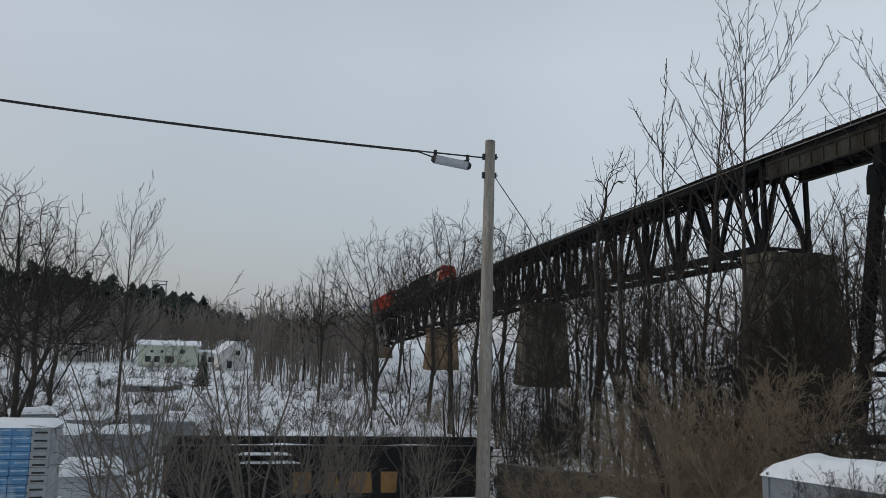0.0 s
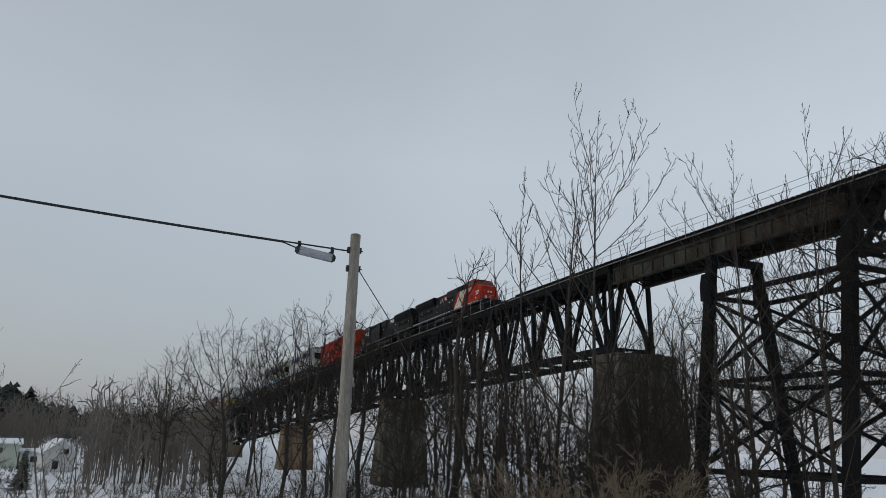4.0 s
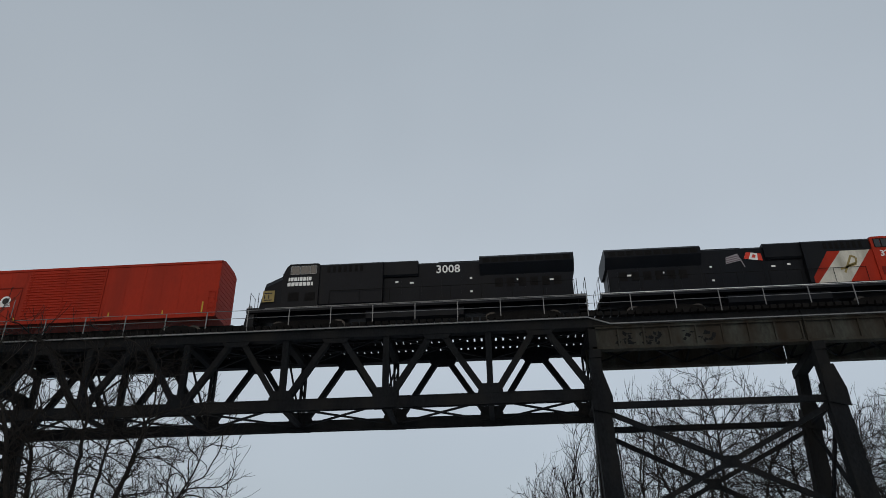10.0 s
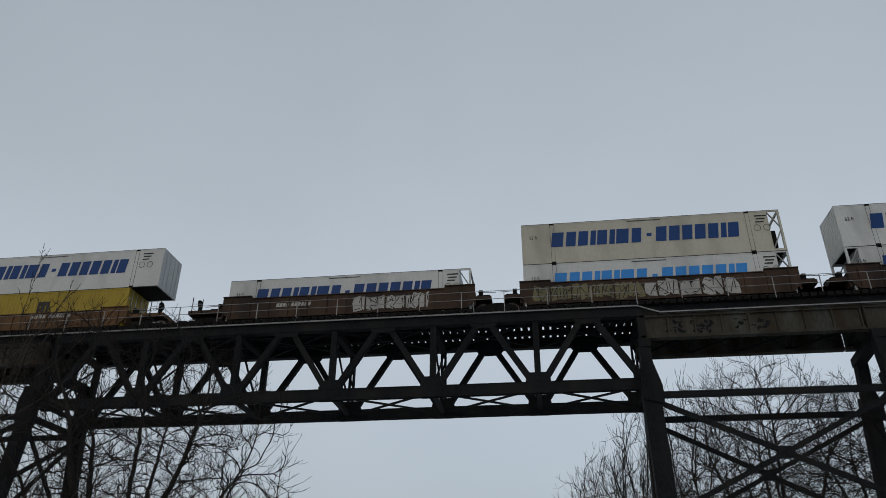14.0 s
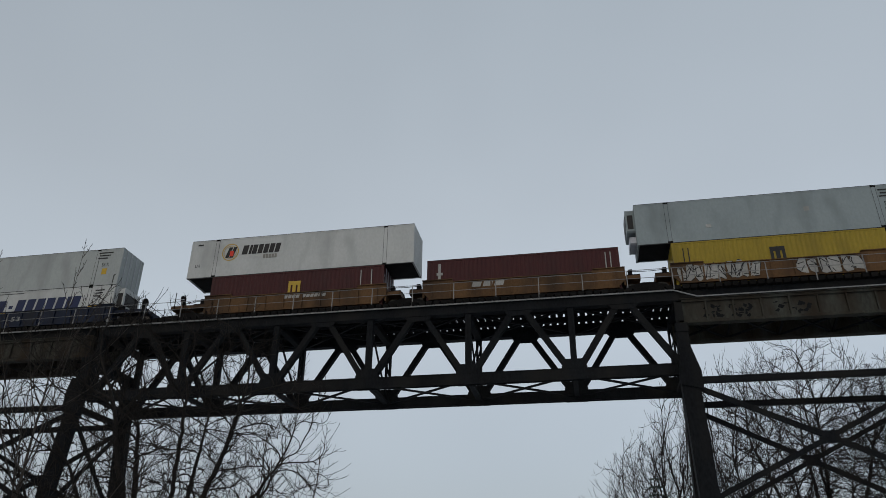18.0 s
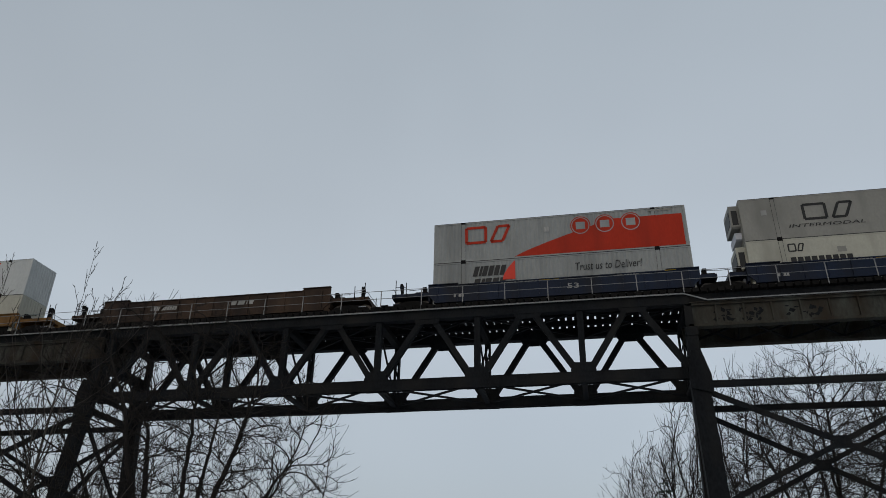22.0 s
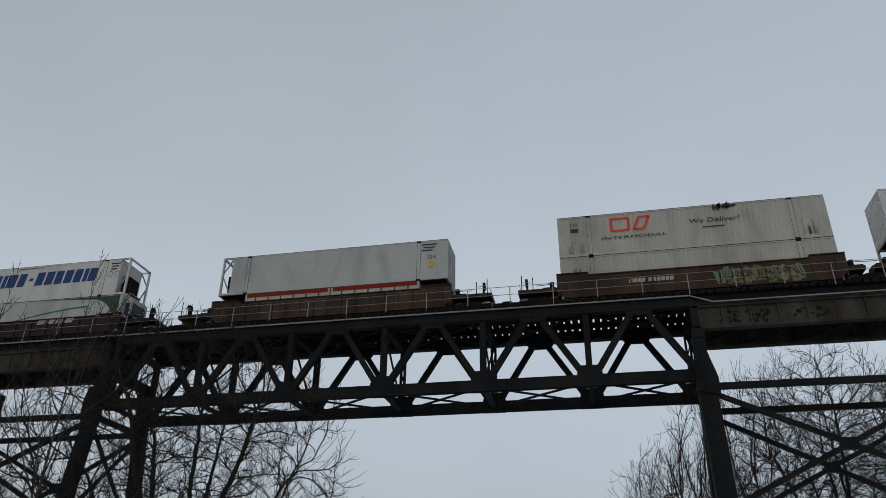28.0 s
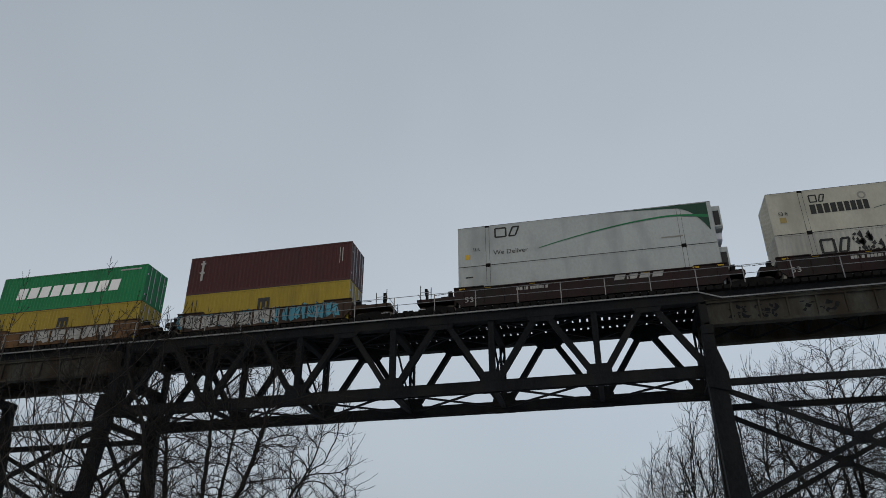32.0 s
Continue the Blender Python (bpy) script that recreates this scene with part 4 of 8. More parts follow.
            part("coupler", MB().box(min(xe, way * (reach + 0.05)), max(xe, way * (reach + 0.05)), -0.12, 0.12, 0.72, 0.98).box(min(way * (reach - 0.2), way * (reach + 0.12)), max(way * (reach - 0.2), way * (reach + 0.12)), -0.2, 0.2, 0.66, 1.04), "underframe", root)
            truck(root, way * (reach - 2.0))
        elif way > 0 or joint_truck:
            truck(root, way * reach)
    marks_on(root, 2 * w, 1.0, marks, -hw - 0.031)
    return on_train(root, off, 0.0)


def ladder(mb, x, y, z0, z1):
    mb.tube([(x - 0.2, y, z0), (x - 0.2, y, z1)], 0.015, 4).tube([(x + 0.2, y, z0), (x + 0.2, y, z1)], 0.015, 4)
    n = int((z1 - z0) / 0.38)
    for i in range(n + 1):
        z = z0 + 0.1 + i * 0.38
        if z < z1:
            mb.tube([(x - 0.2, y, z), (x + 0.2, y, z)], 0.013, 4)
    return mb


def locomotive(off_mid, face, body, cab, nose_mat, label, number, striped):
    """A six-axle wide-cab diesel locomotive, cab at its local +X end; face: +1 runs cab first, -1 turned about."""
    root = thing("diesel_locomotive", label, "locomotive", group="locomotives of the train")
    near = -face           # the local side that looks at the camera
    c = -11.15             # local x of the rear platform edge
    X = lambda x: c + x
    part("frame", MB().box(X(0.35), X(21.9), -1.5, 1.5, 1.30, 1.62).box(X(0.2), X(22.1), -0.6, 0.6, 0.95, 1.3), "black", root)
    part("fuel_tank", MB().bevel_box(X(8.0), X(14.2), -1.35, 1.35, 0.42, 1.30, 0.22), "black", root)
    for x in (4.3, 18.0):
        truck(root, X(x), (-1.95, 0.0, 1.95))
    sill = MB()
    for s in (-1, 1):
        sill.box(X(0.35), X(20.7), s * 1.505 - 0.006, s * 1.505 + 0.006, 1.53, 1.575)
    part("sill_stripe", sill, "white_paint" if striped else "handrail", root, "thin reflective stripe along the sill")
    hood = part("hood", MB().bevel_box(X(1.0), X(14.0), -0.95, 0.95, 1.62, 4.58, 0.10), body, root)
    for i in range(9):
        x = 1.6 + i * 1.3
        for s in (-1, 1):
            part("hood_door", MB().box(X(x), X(x + 1.12), s * 0.955 - 0.012, s * 0.955 + 0.012, 1.85, 3.5), body, hood)
    for i in range(6):
        for s in (-1, 1):
            part("louvre", MB().box(X(1.7 + i * 0.75), X(2.2 + i * 0.75), s * 0.975 - 0.01, s * 0.975 + 0.01, 2.6, 3.2), "underframe", hood)
    rad = MB().prism_x([(-0.95, 3.45), (0.95, 3.45), (1.5, 4.05), (1.5, 4.50), (1.25, 4.72), (-1.25, 4.72), (-1.5, 4.50), (-1.5, 4.05)], X(0.85), X(6.9))
    part("radiator_wing", rad, body, root)
    for s in (-1, 1):
        for i in range(10):
            part("radiator_grille", MB().box(X(1.1 + i * 0.57), X(1.55 + i * 0.57), s * 1.505 - 0.008, s * 1.505 + 0.008, 4.12, 4.44), "underframe", root)
    part("roof_hatch", MB().box(X(6.9), X(9.6), -0.8, 0.8, 4.57, 4.66), body, root)
    part("exhaust_stack", MB().bevel_box(X(7.0), X(7.4), -0.3, 0.3, 4.65, 4.82, 0.05), body, root)
    part("roof_hatch", MB().box(X(9.7), X(11.4), -0.8, 0.8, 4.57, 4.63), body, root)
    part("brake_blower", MB().bevel_box(X(10.9), X(13.4), -1.15, 1.15, 3.6, 4.74, 0.12), body, root)
    XC = lambda x: X(x + 0.28)
    inv = part("equipment_cabin", MB().bevel_box(XC(12.9), XC(17.1), -1.36, 1.36, 1.62, 4.66, 0.14), body, root)
    for i in range(7):
        for s in (-1, 1):
            part("louvre", MB().box(XC(14.2 + i * 0.36), XC(14.4 + i * 0.36), s * 1.365 - 0.01, s * 1.365 + 0.01, 3.98, 4.45), "underframe", inv)
    cabp = [(XC(17.05), 1.62), (XC(19.45), 1.62), (XC(19.45), 3.95), (XC(19.2), 4.48), (XC(19.0), 4.66), (XC(17.2), 4.66), (XC(17.05), 4.58)]
    cb = part("cab", MB().prism_y(cabp, -1.48, 1.48), cab, root)
    part("cab_roof", MB().bevel_box(XC(17.2), XC(19.0), -1.30, 1.30, 4.65, 4.76, 0.05), cab if striped else body, cb)
    for s in (-1, 1):
        y0, y1 = sorted((s * 1.482, s * 1.50))
        for a, b in ((17.28, 17.62), (17.70, 18.28), (18.36, 18.90)):
            part("window", MB().box(XC(a), XC(b), y0, y1, 3.92, 4.46), "glass", cb)
        fr = MB().box(XC(17.22), XC(18.96), y0, y1, 4.46, 4.50).box(XC(17.22), XC(18.96), y0, y1, 3.88, 3.92)
        for a in (17.22, 17.64, 18.30, 18.91):
            fr.box(XC(a), XC(a + 0.05), y0, y1, 3.88, 4.50)
        part("window_frame", fr, "handrail" if not striped else "underframe", cb)
        for a, b, zz in ((17.25, 17.9, 2.55), (18.3, 19.0, 2.6)):
            part("vent_grille", MB().box(XC(a), XC(b), y0, y1, 2.0, zz), "underframe" if not striped else "red_shade", cb)
    for y in (-0.72, 0.72):
        part("windscreen", MB().add([(XC(19.46), y - 0.58, 3.98), (XC(19.46), y + 0.58, 3.98), (XC(19.22), y + 0.58, 4.47), (XC(19.22), y - 0.58, 4.47)], [(0, 1, 2, 3)]), "glass", cb)
    nz = [(-1.42, 1.62), (1.42, 1.62), (1.42, 3.62), (1.15, 4.02), (-1.15, 4.02), (-1.42, 3.62)]
    nv = [(XC(19.4), y, z) for y, z in nz] + [(XC(20.95 - (0.30 if z > 3 else 0)), y * 0.86, z if z < 3 else z - 0.48) for y, z in nz]
    nose = part("nose", MB().add(nv, [(i, (i + 1) % 6, 6 + (i + 1) % 6, 6 + i) for i in range(6)] + [(6, 7, 8, 9, 10, 11)]), nose_mat, root)
    for y in (-0.2, 0.2):
        part("headlight", MB().tube([(XC(20.74), y, 2.75), (XC(20.88), y, 2.75)], 0.11, 12), "white_paint", nose)
    for y in (-1.0, 1.0):
        part("ditch_light", MB().tube([(X(21.89), y, 1.85), (X(21.98), y, 1.85)], 0.10, 12).box(X(21.75), X(21.9), y - 0.12, y + 0.12, 1.6, 1.98), "zinc", root)
    part("plough", MB().prism_y([(X(21.4), 0.25), (X(22.05), 0.25), (X(21.9), 1.25), (X(21.4), 1.25)], -1.4, 1.4), "black", root)
    for a in (22.0, -0.35):
        part("coupler", MB().box(X(a), X(a + 0.65), -0.15, 0.15, 0.75, 1.05), "underframe", root)
    # walkway handrails, end rails and steps
    for s in (-1, 1):
        hr = MB().tube([(X(1.0), s * 1.46, 2.62), (X(16.6), s * 1.46, 2.62)], 0.018, 5)
        for i in range(9):
            hr.tube([(X(1.0 + i * 1.95), s * 1.46, 1.55), (X(1.0 + i * 1.95), s * 1.46, 2.62)], 0.016, 5)
        for a in (0.3, 21.75):
            hr.tube([(X(a), s * 1.42, 0.9), (X(a), s * 1.42, 2.75)], 0.022, 5).tube([(X(a + (0.55 if a < 5 else -0.55)), s * 1.46, 0.5), (X(a + (0.55 if a < 5 else -0.55)), s * 1.46, 2.7)], 0.022, 5)
            for z in (0.5, 0.85, 1.2):
                hr.box(X(a - 0.05 if a < 5 else a - 0.5), X(a + 0.5 if a < 5 else a + 0.05), s * 1.2 - 0.2, s * 1.2 + 0.2, z, z + 0.03)
        part("handrail", hr, "underframe", root)
    for a in (0.3, 21.75):
        for sg in (-1, 1):
            er = MB().tube([(X(a), sg * 1.42, 1.5), (X(a), sg * 1.42, 2.7), (X(a), sg * 0.5, 2.7), (X(a), sg * 0.5, 1.5)], 0.018, 5)
            part("end_rail", er, "handrail" if striped else "underframe", root)
    # marks on the side that is seen; they are built on a frame that faces the camera
    side = new("livery", MB().box(-0.01, 0.01, -0.01, 0.01, 2.0, 2.02).mesh("livery", "black"))
    side.parent = root
    side.matrix_basis = pose(0, 0, 0, 0, 0, 0 if near < 0 else 180)
    u = (lambda x: X(x)) if near < 0 else (lambda x: -X(x))

    def sheet(name, poly, mat, y):
        pp = [(u(x), z) for x, z in poly]
        if near > 0:
            pp = pp[::-1]
        part(name, plate(MB(), pp, y), mat, side)

    def letters(body_text, x, z, size, mat, y, shear=0.0):
        ob = part("lettering", text_mesh(body_text, size, mat, 0.003, shear, 0.012), mat, side)
        ob.matrix_basis = Matrix.Translation((u(x), y - 0.005, z)) @ pose(0, 0, 0, 90)
    if striped:
        sheet("stripe", [(13.42, 1.66), (13.60, 1.66), (15.42, 3.82), (14.62, 3.82), (13.42, 2.10)], "red", -1.362)
        sheet("stripe", [(13.60, 1.66), (15.50, 1.66), (17.20, 3.82), (15.42, 3.82)], "stripe_white", -1.364)
        sheet("stripe", [(15.50, 1.66), (17.34, 1.66), (17.34, 3.82), (17.20, 3.82)], "red", -1.362)
        # a looped ribbon emblem on the white stripe
        rb = MB()
        for px, pz, qx, qz in ((15.35, 2.30, 15.95, 3.45), (15.95, 3.45, 16.22, 3.30), (16.22, 3.30, 16.18, 2.95), (16.18, 2.95, 15.6, 2.75), (15.15, 2.55, 16.15, 2.85)):
            rb.beam((u(px), -1.372, pz), (u(qx), -1.372, qz), 0.13, 0.006)
        part("emblem", rb, "logo_tan", side)
        letters(number, 17.70, 3.28, 0.56, "white_paint", -1.49)
        lm = MB()
        for px, pz, qx, qz in ((19.63, 2.35, 20.03, 2.35), (19.63, 2.75, 20.03, 2.75), (19.63, 2.35, 19.63, 2.75), (20.03, 2.35, 20.03, 2.75), (20.18, 2.35, 20.48, 2.35), (20.33, 2.75, 20.63, 2.75), (20.18, 2.35, 20.33, 2.75), (20.48, 2.35, 20.63, 2.75)):
            lm.beam((u(px), -1.425, pz + 0.15), (u(qx), -1.425, qz + 0.15), 0.09, 0.03)
        part("logo", lm, "white_paint", side)
        part("logo_panel", plate(MB(), [(u(19.63), 1.95), (u(20.03), 1.95), (u(20.03), 2.15), (u(19.63), 2.15)], -1.43), "white_paint", side)
        # two small flags on the hood
        sheet("flag", [(8.45, 3.45), (9.48, 3.68), (9.25, 4.15), (8.52, 3.92)], "flag_grey", -0.972)
        for i in range(3):
            z = 3.54 + i * 0.14
            sheet("flag_stripe", [(8.50, z - 0.02), (9.40, z + 0.17), (9.38, z + 0.22), (8.50, z + 0.03)], "flag_dusk", -0.976)
        sheet("flag", [(9.62, 3.78), (10.78, 3.58), (10.74, 4.08), (9.85, 4.24)], "white_paint", -0.972)
        sheet("flag_stripe", [(9.62, 3.78), (9.92, 3.73), (10.13, 4.19), (9.85, 4.24)], "logo_red", -0.976)
        sheet("flag_stripe", [(10.48, 3.63), (10.78, 3.58), (10.74, 4.08), (10.52, 4.12)], "logo_red", -0.976)
        sheet("flag_stripe", [(10.12, 3.84), (10.34, 3.80), (10.40, 3.98), (10.25, 4.08)], "logo_red", -0.977)
        sheet("flag_staff", [(9.56, 3.20), (9.62, 3.20), (9.28, 4.15), (9.24, 4.15)], "flag_grey", -0.974)
    else:
        letters(number, 9.75, 3.78, 0.80, "white_paint", -0.972)
        for x0, x1, z0, wds in ((19.33, 17.78, 3.42, (0.6, 1, 1, 0.6, 1, 1, 0.6, 1)), (19.38, 17.68, 3.06, (1, 1, 1, 1, 1, 1, 0.6))):
            mb = MB()
            tot, a = sum(wds), u(x0)
            for w in wds:
                st = w / tot * abs(x1 - x0)
                plate(mb, [(a, z0), (a + st * 0.8, z0), (a + st * 0.8, z0 + 0.26), (a, z0 + 0.26)], -1.49)
                a += st
            part("logo", mb, "white_paint", side)
        mb = plate(MB(), [(u(21.00), 2.05), (u(20.20), 2.05), (u(20.20), 2.85), (u(20.95), 2.85)], -1.40)
        part("logo_panel", mb, "logo_tan", side)
        part("logo", MB().box(u(20.87), u(20.35), -1.412, -1.407, 2.15, 2.21).box(u(20.87), u(20.35), -1.412, -1.407, 2.62, 2.70).box(u(20.87), u(20.80), -1.412, -1.407, 2.28, 2.56).box(u(20.60), u(20.53), -1.412, -1.407, 2.28, 2.56), "logo_black", side)
    for i, (a, b, z) in enumerate(((2.1, 2.6, 2.9), (4.4, 4.55, 3.0), (4.7, 4.85, 3.0), (5.0, 5.15, 3.0), (11.2, 11.45, 3.1), (12.2, 12.4, 3.2), (7.4, 7.55, 3.25), (7.4, 7.55, 2.3))):
        sheet("marking", [(a, z), (b, z), (b, z + 0.12), (a, z + 0.12)], "white_paint", -0.975)
    return on_train(root, off_mid, 0.0, 0.0, 0.0 if face > 0 else 180.0)


def box_car(off, label):
    root = thing("box_car", label, "freight car", group="")
    L, h0, h1, hw = 18.9, 1.32, 5.48, 1.45
    part("body", MB().box(-L / 2, L / 2, -hw, hw, h0, h1 - 0.25), "red", root)
    # strip of darker red paints the shadow below the roof edge
    part("eave_shade", MB().box(-L / 2, L / 2, -hw - 0.035, -hw + 0.02, h1 - 0.30, h1 - 0.255), "red_shade", root)
    part("roof", MB().prism_x([(-hw - 0.03, h1 - 0.25), (hw + 0.03, h1 - 0.25), (hw * 0.6, h1 - 0.03), (0, h1), (-hw * 0.6, h1 - 0.03)], -L / 2 - 0.03, L / 2 + 0.03), "red", root)
    rails = MB()
    for s in (-1, 1):
        rails.box(-L / 2, L / 2, s * hw - 0.05, s * hw + 0.05, h1 - 0.42, h1 - 0.26).box(-L / 2, L / 2, s * hw - 0.04, s * hw + 0.04, h0 - 0.12, h0 + 0.12)
    part("side_rail", rails, "red", root)
    for s in (-1, 1):
        for a, b in ((-9.3, -3.9), (1.9, 9.3)):
            n = round((b - a) / 1.2)
            for i in range(n + 1):
                x = a + (b - a) * i / n
                part("seam", MB().box(x - 0.03, x + 0.03, s * hw - 0.012, s * hw + 0.012, h0 + 0.1, h1 - 0.42), "red", root)
        door = part("sliding_door", MB().box(-3.7, 1.7, s * hw - 0.07, s * hw + 0.07, h0 + 0.15, h1 - 0.5), "red", root, "wide corrugated plug door")
        cor = MB()
        for i in range(17):
            z = h0 + 0.4 + i * 0.19
            cor.prism_x([(s * (hw + 0.06), z), (s * (hw + 0.115), z + 0.03), (s * (hw + 0.115), z + 0.07), (s * (hw + 0.06), z + 0.11)], -3.6, 1.6)
        part("door_corrugation", cor, "red", door)
        part("locking_bar", MB().tube([(-1.0, s * (hw + 0.11), h0 + 0.1), (-1.0, s * (hw + 0.11), h1 - 0.5)], 0.025, 5).tube([(-3.4, s * (hw + 0.11), h0 + 0.1), (-3.4, s * (hw + 0.11), h1 - 0.5)], 0.025, 5), "red", door)
        for x in (-9.1, 9.1):
            part("ladder", ladder(MB(), x, s * (hw + 0.06), h0, 3.0), "red", root)
    for x in (-L / 2, L / 2):
        ends = MB()
        for i in range(12):
            z = h0 + 0.3 + i * 0.32
            ends.box(min(x, x * 1.0025), max(x, x * 1.0025), -hw + 0.1, hw - 0.1, z, z + 0.16)
        part("end_corrugation", ends, "red", root)
    part("centre_sill", MB().box(-10.3, 10.3, -0.3, 0.3, 0.7, 1.02), "underframe", root)
    for a in (-10.9, 10.2):
        part("coupler", MB().box(a, a + 0.7, -0.15, 0.15, 0.72, 1.02), "underframe", root)
    for x in (-7.0, 7.0):
        truck(root, x)
    y = -hw - 0.013
    marks_on(root, L, h1 - h0, [], y)
    for x in (-8.6, -6.2, -4.1, 2.3, 5.9, 8.5):
        mk = plate(MB(), [(x, h0 + 0.15), (x + 0.1, h0 + 0.15), (x + 0.1, h0 + (0.95 if abs(x) > 8 else 0.45)), (x, h0 + (0.95 if abs(x) > 8 else 0.45))], y)
        part("marking", mk, "safety_yellow", root, "yellow reflective strip")
    for i in range(6):
        mk = plate(MB(), [(-8.4 + i * 0.25, h0 + 1.55), (-8.24 + i * 0.25, h0 + 1.55), (-8.24 + i * 0.25, h0 + 1.75), (-8.4 + i * 0.25, h0 + 1.75)], y)
        part("marking", mk, "white_paint", root)
    for i in range(4):
        mk = plate(MB(), [(-8.0 + i * 0.3, h0 + 0.7 - (i % 2) * 0.15), (-7.8 + i * 0.3, h0 + 0.7 - (i % 2) * 0.15), (-7.8 + i * 0.3, h0 + 0.78), (-8.0 + i * 0.3, h0 + 0.78)], y)
        part("marking", mk, "white_paint", root)
    # a small hatch with a ringed plate on it
    for px, pz, qx, qz in ((-5.75, 0.35, -5.75, 2.55), (-3.98, 0.35, -3.98, 2.55), (-5.75, 2.55, -3.98, 2.55)):
        part("hatch_edge", MB().beam((px, y - 0.01, h0 + pz), (qx, y - 0.01, h0 + qz), 0.05, 0.03), "red_shade", root)
    for x in (-5.62, -4.25):
        part("hatch_bar", MB().tube([(x, y - 0.03, h0 + 0.35), (x, y - 0.03, h0 + 1.65)], 0.022, 5), "graffiti_white", root)
    n = 20
    disc = [(-4.95 + 0.36 * math.cos(2 * math.pi * i / n), h0 + 1.62 + 0.36 * math.sin(2 * math.pi * i / n)) for i in range(n)]
    part("logo_panel", plate(MB(), disc, y), "white_paint", root, "round white plate")
    part("logo_panel", plate(MB(), [(-5.36, h0 + 1.20), (-4.54, h0 + 1.20), (-4.62, h0 + 1.42), (-5.28, h0 + 1.42)], y - 0.002), "white_paint", root)
    part("logo", plate(MB(), [(-4.95 + (px + 4.95) * 0.62, h0 + 1.62 + (pz - h0 - 1.62) * 0.62) for px, pz in disc], y - 0.006), "logo_black", root)
    return on_train(root, off, 0.0)

# ---- the consist, from the head of the train to its tail ----
C53, C40, C20 = 16.15, 12.19, 6.06
WORD_A = (1.2, 1, 1, 0.55, 1, 0.55, 1.25, 0.95, -0.25, 0.5, -0.25, 1.05, 1.05, 1, 1.05, 1, 0.55, 1.05)


def size_mark(x=0.03, z=0.66):
    return ("text", x, x + 0.033, z, z + 0.085, "logo_black", "53 ft")


def small_print(a, b, z, mat="logo_black", n=3):
    return [("rect", a + 0.1 * (b - a) * (i % 2), b - 0.15 * (b - a) * (i % 3), z - 0.075 * i, z - 0.075 * i + 0.03, mat) for i in range(n)]


def diamonds(a, z):
    return [("ring", a, a + 0.026, z, z + 0.16, "logo_black", 0.12), ("ring", a + 0.036, a + 0.062, z, z + 0.16, "logo_black", 0.12)]


def blue_word(mat="logo_blue", lo=0.40, a=0.115, b=0.845):
    return [("blocks", a, b, lo, lo + 0.36, mat, WORD_A, 0.13), size_mark(0.03, lo + 0.22)] + small_print(0.905, 0.95, 0.86) + diamonds(0.895, 0.50) + [("rect", 0.42, 0.55, 0.93, 0.945, "logo_black")]


WHITE_LABEL = "off-white smooth-sided container with a long blue word"
locomotive(131.85, 1, "black", "red", "red", "black freight locomotive with a red cab and slanting white stripe", "3233", True)
locomotive(109.3, -1, "black", "black", "black", "all-black freight locomotive running backwards behind the leader", "3008", False)
box_car(87.03, "orange-red high-roofed boxcar with a corrugated sliding door")

# three-well set, brown
BROWN = "rusty brown three-well container car"
scr = lambda a, b, mat, seed, n: ("scrawl", a, b, 0.55, 1.65, mat, seed, n)
well_car(64.9, 8.35, ("joint", 9.7), ("end", 11.55), "car_brown", BROWN + " with faded paint", [scr(0.14, 0.34, "graffiti_white", 3, 9), ("blocks", 0.52, 0.72, 1.2, 1.45, "graffiti_white", (1, 1, 1, 1, -0.5, 1, 1, 1, 1, 1, 1), 0.2)])
container(64.9, 0, C53, "container_white", WHITE_LABEL, blue_word(), front="wall", rear="frame")
container(64.9, 1, C53, "container_white", WHITE_LABEL, blue_word(), front="frame", rear="wall")
well_car(45.5, 8.35, ("joint", 9.7), ("joint", 9.7), "car_brown", BROWN + " with sprayed scrawl", [scr(0.05, 0.45, "graffiti_yellow", 5, 22), scr(0.46, 0.78, "graffiti_white", 8, 12)], joint_truck=False)
container(45.5, 0, C53, "container_white", "off-white container with a row of bright blue blocks in a word", blue_word("logo_sky_blue"), front="frame", rear="wall")
container(45.5, 1, C53, "container_cream", "cream-white smooth-sided container with a row of blue blocks in a word", blue_word(), front="frame", rear="wall")
well_car(26.0, 8.35, ("end", 11.55), ("joint", 9.7), "car_brown", BROWN + " with white sprayed scrawl", [scr(0.53, 0.82, "graffiti_white", 11, 14), ("blocks", 0.22, 0.36, 1.15, 1.4, "graffiti_white", (1, 1, 1, 1, -0.5, 1, 1, 1, 1, 1, 1), 0.2)], joint_truck=False)
container(26.0, 0, C53, "container_white", WHITE_LABEL+ " alone", blue_word(), front="frame", rear="wall")

# five-well set of short wells, orange
ORANGE = "faded orange short-well container car"
GOLD_M = [("rect", 0.46, 0.475, 0.30, 0.72, "logo_black"), ("rect", 0.485, 0.505, 0.30, 0.70, "logo_black"), ("rect", 0.515, 0.53, 0.30, 0.72, "logo_black"), ("rect", 0.46, 0.53, 0.64, 0.74, "logo_black"), ("rect", 0.44, 0.55, 0.27, 0.315, "logo_black"), ("rect", 0.05, 0.055, 0.3, 0.85, "logo_black"), ("rect", 0.075, 0.08, 0.3, 0.85, "logo_black")]
wide_mark = ("blocks", 0.55, 0.72, 1.15, 1.5, "graffiti_white", (1, 1, 1), 0.3)
code_mark = ("blocks", 0.45, 0.68, 1.2, 1.42, "graffiti_white", (1, 1, 1, 1, -0.6, 1, 1, 1, 1, 1, 1), 0.2)
well_car(4.6, 6.35, ("joint", 7.6), ("end", 9.6), "car_orange", ORANGE, [code_mark], top=1.55)
container(4.6, 0, C40, "container_yellow", "mustard-yellow ribbed container with a dark emblem", GOLD_M, "rib")
